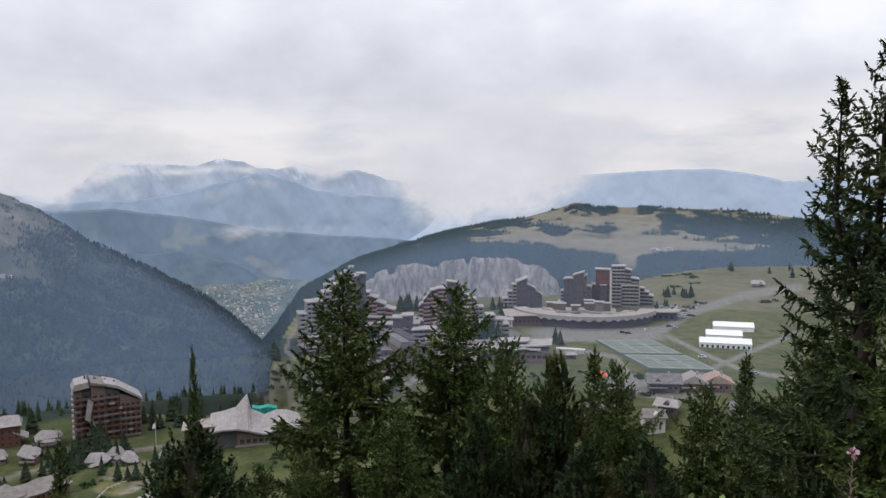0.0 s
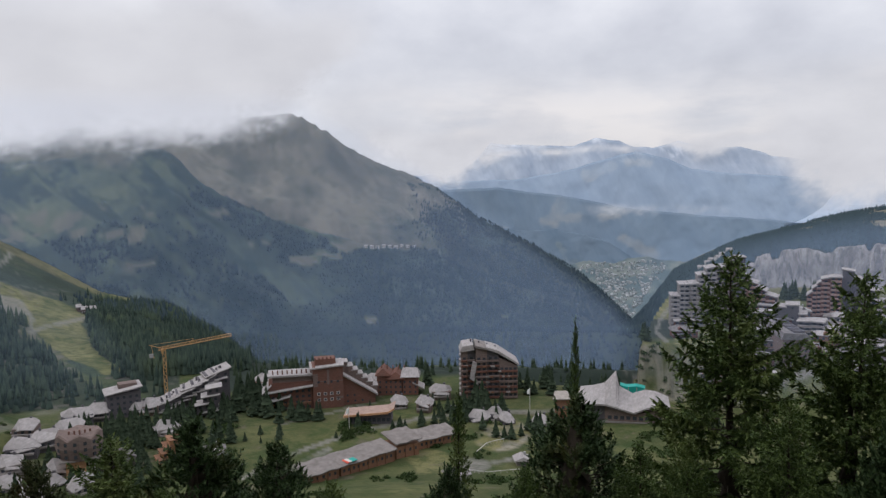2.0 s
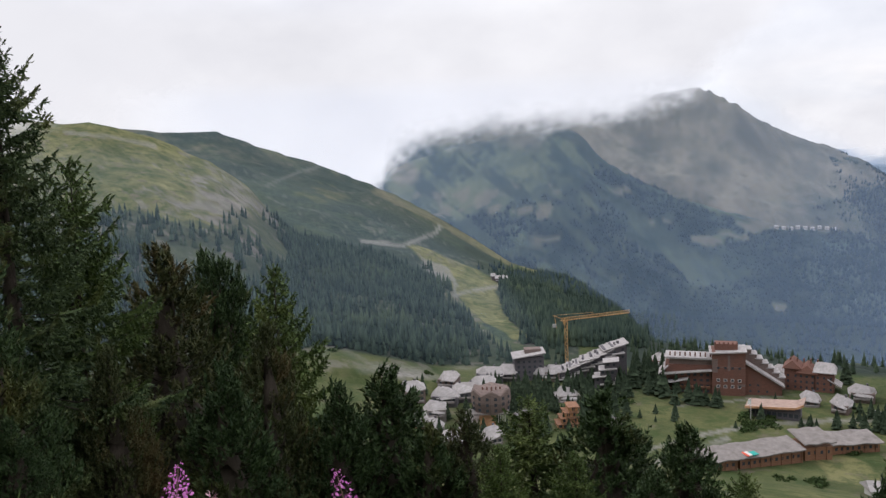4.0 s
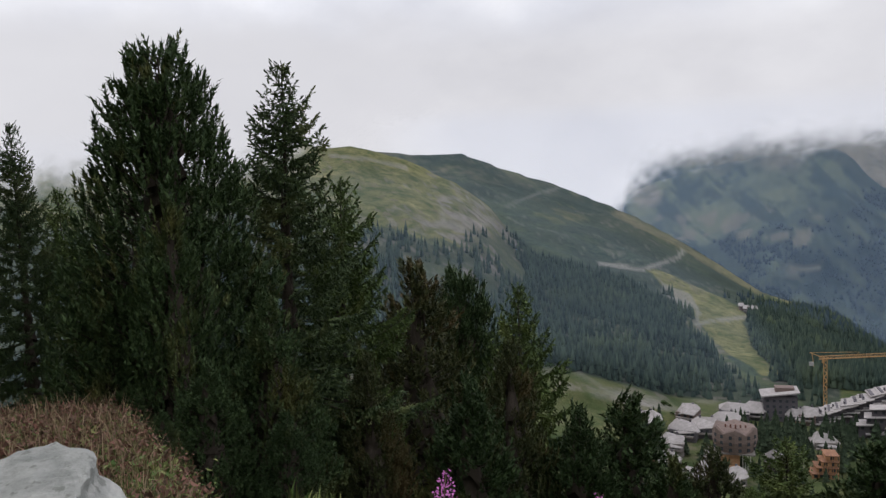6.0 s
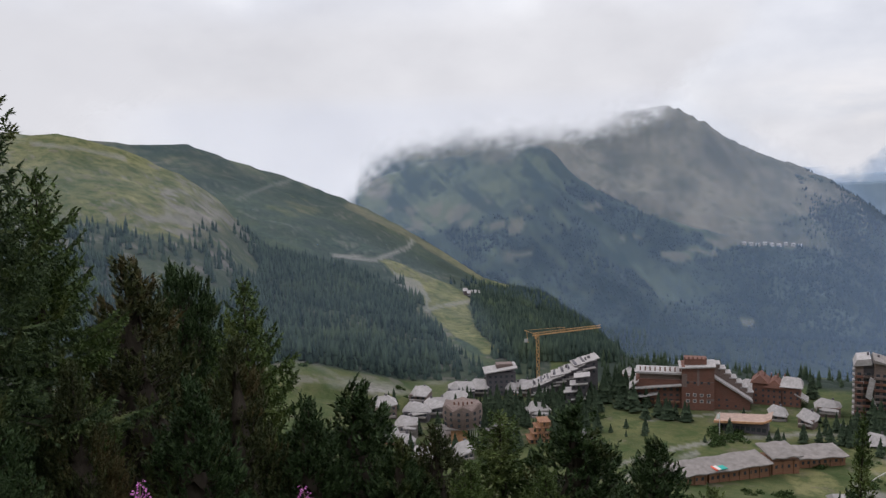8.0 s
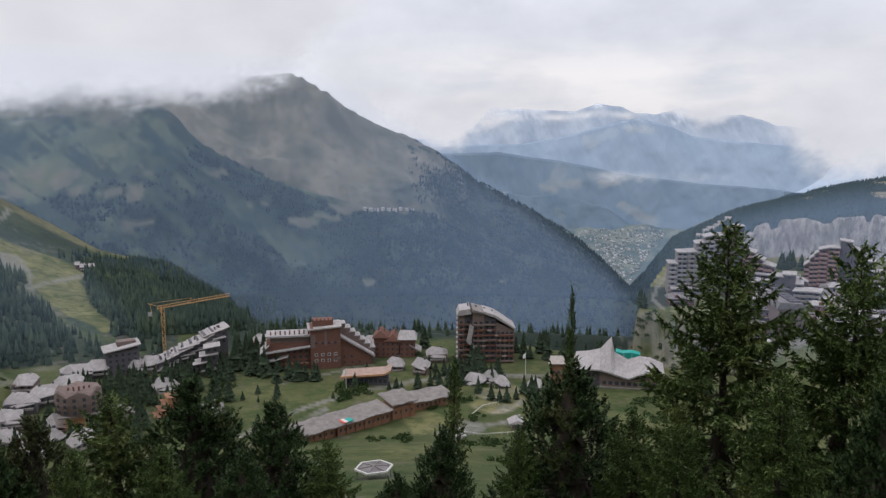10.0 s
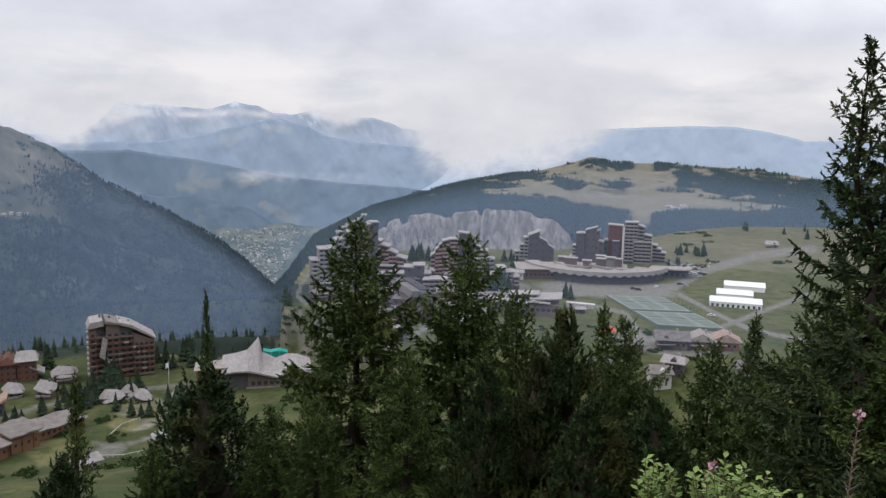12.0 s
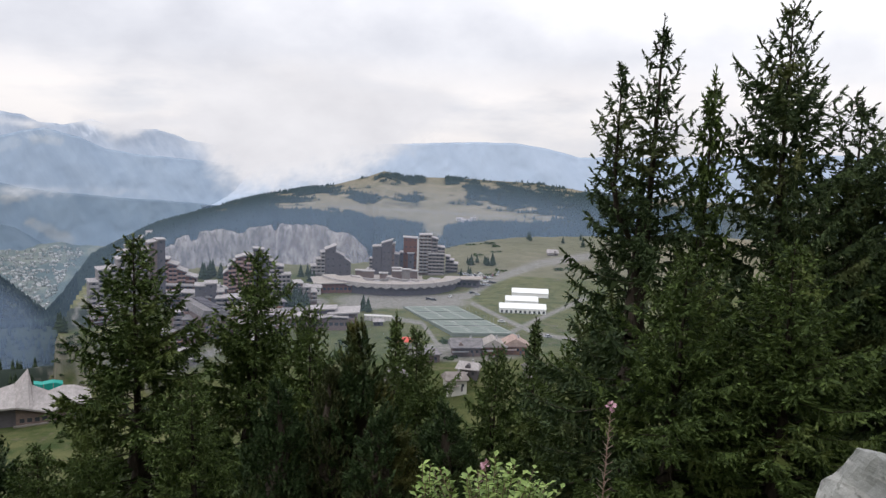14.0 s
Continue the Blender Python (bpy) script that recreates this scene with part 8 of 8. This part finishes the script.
for az, r, w, d, h, p, turn, wall, lab in ((7.0, 430, 10, 8, 5, 2.4, 10, GREYWOOD, "grey house with a pale roof beside the lane"), (8.4, 424, 9, 8, 5, 2.6, -14, BROWN, "brown house under a pale roof"), (2.0, 400, 9, 8, 5, 2.6, 20, GREYWOOD, "weathered house with a pale roof"),
                                           (0.2, 424, 10, 9, 6, 2.5, -8, BROWN, "brown house with a shingle roof"), (9.4, 462, 12, 9, 6, 2.0, 5, DARK, "dark house with a broad pale roof"), (6.3, 492, 12, 10, 7, 2.0, 0, BROWN, "house with a wide pale shingle roof"),
                                           (-3.4, 470, 14, 9, 4, 2.2, 14, RED, "low red house at the plateau's rim"), (10.8, 552, 12, 9, 5, 1.8, 0, PALE, "pale house with a white roof"), (15.7, 452, 5, 4, 2.4, 1.4, 10, DARK, "small dark hut by the courts"),
                                           (17.3, 352, 10, 8, 5, 3.0, -18, GREYWOOD, "house with a pale roof below the courts"), (21.6, 342, 9, 8, 5, 3.0, 14, PALE, "pale house half hidden by spruces"), (22.6, 352, 9, 8, 4, 2.6, -10, DARK, "dark house with a light roof"),
                                           (28.4, 762, 10, 8, 2.5, 3.0, 6, GREYWOOD, "hut with a low pale roof on the meadow"), (27.6, 352, 10, 9, 5, 2.6, 10, GREYWOOD, "house with a pale roof under the spruces"), (19.6, 372, 8, 7, 4, 2.4, 24, BROWN, "small brown chalet by the road")):
    chalet(lab, az, r, w, d, h, p, turn, wall, None, "x", 1.0, 1.1, "chalets", 0.3, "hut" if w < 6 else "chalet")
fill = random.Random(41)
for k in range(22):
    az, r = fill.uniform(-1.5, 9.6), fill.uniform(402, 540)
    chalet(fill.choice(("brown shingled chalet with a pale roof", "dark timber house with a broad grey roof", "grey weathered chalet with a low roof")), az, r, fill.uniform(8, 14), fill.uniform(7, 10),
           fill.uniform(4, 9), fill.uniform(1.4, 2.8), fill.uniform(-25, 25), fill.choice((BROWN, DARK, GREYWOOD, RED)), None, fill.choice("xy"), fill.uniform(0.5, 2), 1.0, "chalets", 0.4, storeys=2)
# chalets by the courts
for az, r, w, roof, wall in ((22.3, 388, 14, ROOF_SLATE, BROWN), (24.3, 392, 11, ROOF_TAN, WARM), (25.9, 396, 12, ROOF_RUST, WARM)):
    chalet("timber chalet restaurant with a broad gabled roof", az, r, w, 10, 4.6, 3.6, 8, wall, roof, "x" if w > 12 else "y", 0.2, 1.5, "court chalets")
# low complex in front of the square
root = site("sports_centre", "low sports centre with folded pale roofs", "hall", 11.7, 446, -4)
block(root, "wall", -19, 19, -8, 12, -3, 6.5, BROWN)
for k in range(4):
    x = -19.5 + 8.4 * k
    slab(root, "roof", [(x - 0.5, 6.2 + (k % 2) * 1.4), (x + 8.6, 8.2 - (k % 2) * 1.0), (x + 8.6, 8.8 - (k % 2) * 1.0), (x - 0.5, 6.8 + (k % 2) * 1.4)], -9.5, 4, ROOF)
slab(root, "long_roof", [(2, 8.2), (20.5, 9.6), (20.5, 10.3), (2, 8.9)], -6, 14, ROOF)
block(root, "upper_wall", -10, 6, 0, 10, 6.5, 10.0, DARK)
slab(root, "upper_roof", [(-11, 9.8), (7, 10.6), (7, 11.2), (-11, 10.4)], -1.5, 11, ROOF)
window_row(root, -18, 18, -8, 3.6, 3.0, (2.2, 1.8))
# greenhouse-like white shed
root = site("shed", "long low white shed beside the courts", "shed", 15.7, 466, 0)
slab(root, "body", [(-8.5, -1), (8.5, -1), (8.5, 2.6), (-8.5, 3.2)], -2, 2, PALE)
for k in range(9):
    block(root, "rib", -8.4 + 2.05 * k, -8.1 + 2.05 * k, -2.15, -2.0, 0, 2.8, CONCRETE)
root = site("market_tent", "red market awning on posts", "awning", 17.8, 404, 0)
hip_roof(root, -4, 4, -3, 3, 2.8, 2.0, 2.5, AWNING, 0, "x", 0.2)
for sx in (-3.6, 3.6):
    for sy in (-2.6, 2.6):
        block(root, "post", sx - 0.1, sx + 0.1, sy - 0.1, sy + 0.1, -1, 2.7, CONCRETE)

# crescent-shaped shopping centre
root = site("shopping_centre", "crescent-shaped shopping centre with a broad tan roof", "shopping centre", 16.6, 598, 0)
for k in range(20):
    t0, t1 = radians(196 + 7.4 * k), radians(196 + 7.4 * (k + 1))
    for name, q0, q1, z0, z1, mat in (("wall", 45, 51, -3, 7.6, DARK), ("roof", 44, 54, 7.6, 8.6, ROOF_TAN), ("fascia", 53.6, 54.4, 6.6, 8.8, ROOF), ("inner_roof", 31, 39, 6.0, 6.7, ROOF)):
        v = [(q * math.cos(t), 1.0 * q * math.sin(t), z + (0.5 * math.sin(2.1 * k) if name == "inner_roof" else 0)) for z in (z0, z1) for q, t in ((q0, t0), (q1, t0), (q1, t1), (q0, t1))]
        mesh_object(name, v, [(3, 2, 1, 0), (4, 5, 6, 7), (0, 1, 5, 4), (1, 2, 6, 5), (2, 3, 7, 6), (3, 0, 4, 7)], mat, root)
    tm = (t0 + t1) / 2
    for tt in (0.3, 0.7):
        t = t0 + (t1 - t0) * tt
        block(root, "shop_window", 50.1 * math.cos(t) - 1.2, 50.1 * math.cos(t) + 1.2, 50.1 * math.sin(t) - 0.15, 50.1 * math.sin(t) + 0.15, 0.6, 3.2, GLASS, math.degrees(t) + 90)
    slab_z = 6.6
    v = [(54.6 * math.cos(t), 1.0 * 54.6 * math.sin(t), z) for t, z in ((t0, slab_z), (tm, slab_z - 1.6), (t1, slab_z))]
    v += [(x * 0.994, y * 0.994, z) for x, y, z in v]
    mesh_object("pennant", v, [(0, 1, 2), (5, 4, 3), (0, 3, 4, 1), (1, 4, 5, 2), (2, 5, 3, 0)], ROOF, root)
block(root, "court_roof", -28, 24, -20, 14, 4.0, 4.7, ROOF_TAN)
block(root, "court_wall", -27, 23, -19, 13, -3, 4.0, DARK)
for cx, r0, lo, hi in ((-16, 15, 200, 330), (12, 18, 210, 320)):
    pts = [(cx + r0 * math.cos(radians(lo + (hi - lo) * k / 9)), -24 + 0.8 * r0 * math.sin(radians(lo + (hi - lo) * k / 9)) + 12, 8.2 - 0.25 * k) for k in range(10)]
    for p, q in zip(pts, pts[1:]):
        beam(root, "curved_canopy", p, q, 1.7, ROOF)
block(root, "lantern", 8, 14, -14, -9, 4.6, 13.0, GREYWOOD)
block(root, "lantern_cap", 7, 15, -15, -8, 13.0, 13.7, ROOF)
for cx, cy, w, h in ((-18, -4, 9, 4), (-6, -10, 6, 3.5), (6, -4, 10, 4.5), (16, 2, 8, 4), (-24, 6, 8, 3), (4, 8, 7, 5)):
    block(root, "roof_house", cx - w / 2, cx + w / 2, cy - 3, cy + 3, 4.6, 6.2 + h, BROWN)
    block(root, "roof_house_cap", cx - w / 2 - 0.6, cx + w / 2 + 0.6, cy - 3.6, cy + 3.6, 6.2 + h, 6.8 + h, ROOF)
root = site("station_hall", "low grey hall with a wide pale canopy", "hall", 21.9, 596, -8)
block(root, "wall", -13, 13, -5, 6, -3, 5.0, DARK)
slab(root, "roof", [(-15, 5.0), (15, 6.4), (15, 7.2), (-15, 5.8)], -8, 8, ROOF_TAN)
window_row(root, -12, 12, -5, 2.4, 3.5, (2.4, 2.0))
root = site("shop_row", "low red-brown shop row with a flat tan roof", "shop", 12.4, 560, 6)
block(root, "wall", -13, 15, -5, 6, -3, 6.5, RED)
slab(root, "roof", [(-15, 6.5), (22, 7.4), (22, 8.0), (-15, 7.1)], -7, 26, ROOF_TAN)
window_row(root, -12, 12, -5, 3, 3.0, (2.0, 1.8))

# white marquees
for az, r, w, lab in ((26.4, 506, 30, "long white marquee with dark side openings"), (26.3, 534, 22, "white marquee behind the long one"), (26.9, 566, 26, "white marquee at the field's edge")):
    root = site("marquee", lab, "tent", az, r, 4, "marquees", 0.1)
    block(root, "side_wall", -w / 2, w / 2, -5, 5, -1.5, 3.0, WHITE)
    hip_roof(root, -w / 2 - 0.3, w / 2 + 0.3, -5.4, 5.4, 3.1, 2.6, 0.1, WHITE, 0, "x", 0.15)
    for k in range(int(w / 3)):
        x = -w / 2 + 1.5 + 3 * k
        if r < 520:
            block(root, "opening", x - 0.7, x + 0.7, -5.08, -4.9, 0, 1.8, GLASS)
        block(root, "rib", x - 1.55, x - 1.45, -5.2, -5.0, -0.5, 3.0, PALE)

# tennis courts with lines, nets and fence posts
root = site("tennis_courts", "row of green tennis courts with white lines", "tennis court", 20.8, 470, 0)
inv = root.matrix_basis.inverted()
corners = [spot(a, r) for a, r in ((17.5, 506), (21.4, 512), (26.0, 434), (21.3, 426))]
for c in corners:
    c.z = max(q.z for q in corners) + 0.5
quad = lambda u, w, lift=0.0: inv @ (corners[0].lerp(corners[1], u).lerp(corners[3].lerp(corners[2], u), w) + Vector((0, 0, lift)))
for lo, hi in ((0.0, 0.52), (0.56, 1.0)):
    v = [quad(0, lo), quad(1, lo), quad(1, hi), quad(0, hi)]
    v += [p + Vector((0, 0, -3)) for p in v]
    mesh_object("court", [tuple(p) for p in v], [(0, 1, 2, 3), (7, 6, 5, 4), (0, 4, 5, 1), (1, 5, 6, 2), (2, 6, 7, 3), (3, 7, 4, 0)][::1], COURT, root)
    for u in (0.03, 0.31, 0.36, 0.64, 0.69, 0.97):
        beam(root, "line", quad(u, lo + 0.03, 0.03), quad(u, hi - 0.03, 0.03), 0.10, PALE)
    for w in (lo + 0.03, (lo + hi) / 2, hi - 0.03):
        beam(root, "line", quad(0.03, w, 0.03), quad(0.97, w, 0.03), 0.10, PALE)
    for k in range(9):
        for u in (0, 1):
            p = quad(u, lo + (hi - lo) * k / 8)
            beam(root, "fence_post", p, p + Vector((0, 0, 3.0)), 0.1, CONCRETE)
    for u in (0.17, 0.5, 0.83):
        beam(root, "net", quad(u - 0.12, (lo + hi) / 2, 0.5), quad(u + 0.12, (lo + hi) / 2, 0.5), 0.16, DARK)


# cars
def make_car(paint):
    root = new("car")
    slab(root, "body", [(-2.1, 0.35), (2.1, 0.35), (2.15, 0.8), (1.2, 0.98), (-1.9, 1.0), (-2.15, 0.85)], -0.85, 0.85, paint)
    slab(root, "cabin", [(-1.7, 0.98), (1.05, 0.96), (0.35, 1.5), (-1.3, 1.52)], -0.75, 0.75, GLASS)
    block(root, "roof", -1.2, 0.3, -0.72, 0.72, 1.5, 1.56, paint)
    for x in (-1.3, 1.35):
        for y in (-0.82, 0.82):
            w = [(x + 0.33 * math.cos(6.283 * k / 10), 0.33 + 0.33 * math.sin(6.283 * k / 10)) for k in range(10)]
            slab(root, "wheel", w, y - 0.1, y + 0.1, RUBBER)
    return tagged(root, "parked car on the resort's open ground", "car", "parked cars")


cars, car_rng = [make_car(p) for p in CAR_PAINTS], random.Random(12)
placed = set()
for az, r, turn in [(21.6 + 0.34 * k + 0.1 * (k % 3), 598 + 11 * (k % 5) + 3.2 * k, 70 + 10 * (k % 3)) for k in range(9)] + [(22.0 + 0.4 * k, 632 + 6 * (k % 4), 20 + 15 * k) for k in range(7)] + \
        [(21.7 + 0.2 * k, 652 - 2.0 * k, 35) for k in range(12)] + [(21.9 + 0.21 * k, 630 - 2.0 * k, 35) for k in range(12)] + [(22.3 + 0.24 * k, 610 - 2 * k, 35) for k in range(7)] + \
        [(19.4, 536, 10), (19.8, 533, -5), (22.6, 566, 30), (23.0, 560, 10), (21.0, 548, 80), (28.4, 436, 40), (-3.0, 392, 20), (-20.2, 402, 15), (-19.4, 403, 30), (6.4, 400, 50), (26.0, 430, -20), (24.9, 470, 5)]:
    k = car_rng.choice((0, 0, 0, 1, 1, 2, 2, 3))
    m = pose(*spot(az, r, 0.05), 0, 0, -az + turn)
    if k in placed:
        copy_thing(cars[k], m)
    else:
        placed.add(k)
        cars[k].matrix_basis = m
for k in range(4):
    if k not in placed:
        cars[k].matrix_basis = pose(*spot(22.3 + 0.3 * k, 590, 0.05), 0, 0, 40)

# mountain restaurant and lift huts
def reach(az, dip, near=1500.0, far=3200.0):
    """How far out the land is seen at that bearing and dip."""
    rs = np.arange(near, far, 5.0)
    seen = np.maximum.accumulate(dip_of(rs, height(np.full(rs.shape, az), rs)))
    return float(rs[min(np.searchsorted(seen, dip), len(rs) - 1)])


for az, r, w, lab in ((-45.5, reach(-45.5, -9.3, 520, 1500), 13, "lift station hut on the piste"), (-45.95, reach(-45.95, -9.15, 520, 1500), 8, "small hut beside the lift station"), (22.0, 1560, 20, "pale farm on the meadow hill"), (21.5, 1580, 12, "pale barn on the meadow hill"), (22.5, 1590, 11, "farmhouse on the meadow hill")):
    chalet(lab, az, r, w, 9, 4.5, 2.6, 5, PALE if az > 0 else BROWN, ROOF, "x", 0.5, 1.0, "alpine huts", 0, "hut")


for k in range(9):
    chalet("pale alpine house on the high shelf", -26.4 + 0.44 * k, reach(-26.4 + 0.44 * k, -5.72 - 0.03 * (k % 3)), 10, 8, 4, 3, 12 * (k % 3), PALE, ROOF, "x", 0.5, 1.0, "high hamlet", 0, "hut")
for k in range(6):
    chalet("pale house on the far valley slope", -2.3 + 0.35 * k + 0.1 * (k % 2), 1750 + 18 * (k % 3), 13, 10, 6, 4, 9 * (k % 4), PALE, ROOF, "x", 0.5, 1.0, "valley houses", 0, "hut")


# ---- shrubs and young trees on the open slopes ----
MAT_SHRUB = leaf_material("green_alder_shrub", (0.026, 0.046, 0.016), (0.072, 0.105, 0.034), (0.10, 0.115, 0.045), 0.9)


def build_shrubs(name, label, patches, seed):
    rng = np.random.RandomState(seed)
    V, F = [], []
    base = 0
    for a_lo, a_hi, r_lo, r_hi, n, s_lo, s_hi in patches:
        few = max(2, n // 7)
        own = rng.randint(0, few, n)
        a = rng.uniform(a_lo, a_hi, few)[own] + rng.normal(0, 0.05 * (a_hi - a_lo) ** 0.5 + 0.12, n)
        r = rng.uniform(r_lo, r_hi, few)[own] + rng.normal(0, 3.2, n)
        z = height(a, r)
        for i in range(n):
            size = rng.uniform(s_lo, s_hi)
            k = int(30 + 26 * size)
            d = rng.normal(size=(k, 3))
            d /= np.linalg.norm(d, axis=1)[:, None]
            d[:, 2] = np.abs(d[:, 2])
            c = np.array([r[i] * math.sin(radians(a[i])), r[i] * math.cos(radians(a[i])), z[i]]) + d * size * rng.uniform(0.45, 1.0, (k, 1)) * np.array([1.25, 1.25, 0.85])
            e = rng.normal(size=(k, 3, 3)) * 0.30 * size ** 0.5
            V.append((c[:, None, :] + e).reshape(-1, 3))
            F.append(np.arange(3 * k).reshape(-1, 3) + base)
            base += 3 * k
    ob = mesh_object(name, np.concatenate(V).tolist(), np.concatenate(F).tolist(), MAT_SHRUB)
    return tagged(ob, label, "shrubs", kind="stuff")


build_shrubs("slope_shrubs", "low green alder shrubs on the grass slopes", (
    (-36, -14, 215, 300, 60, 0.5, 1.7), (-28, -16, 262, 318, 30, 0.8, 2.4), (-38, -27, 335, 385, 40, 0.9, 2.8), (-30, -26.6, 360, 372, 26, 1.4, 2.8), (-22, -10, 330, 400, 60, 0.6, 1.8), (-56, -43, 330, 420, 70, 0.7, 2.0),
    (-7.0, -5.4, 380, 520, 40, 0.7, 2.2), (-7.2, -2.6, 418, 462, 60, 0.6, 1.6), (-6, 12, 300, 380, 160, 0.7, 2.0), (12, 32, 330, 420, 60, 0.6, 1.6), (22, 32, 640, 860, 60, 0.8, 2.4), (-62, -50, 420, 470, 60, 0.8, 2.2), (-78, -62, 460, 620, 60, 0.6, 1.4)), 9)
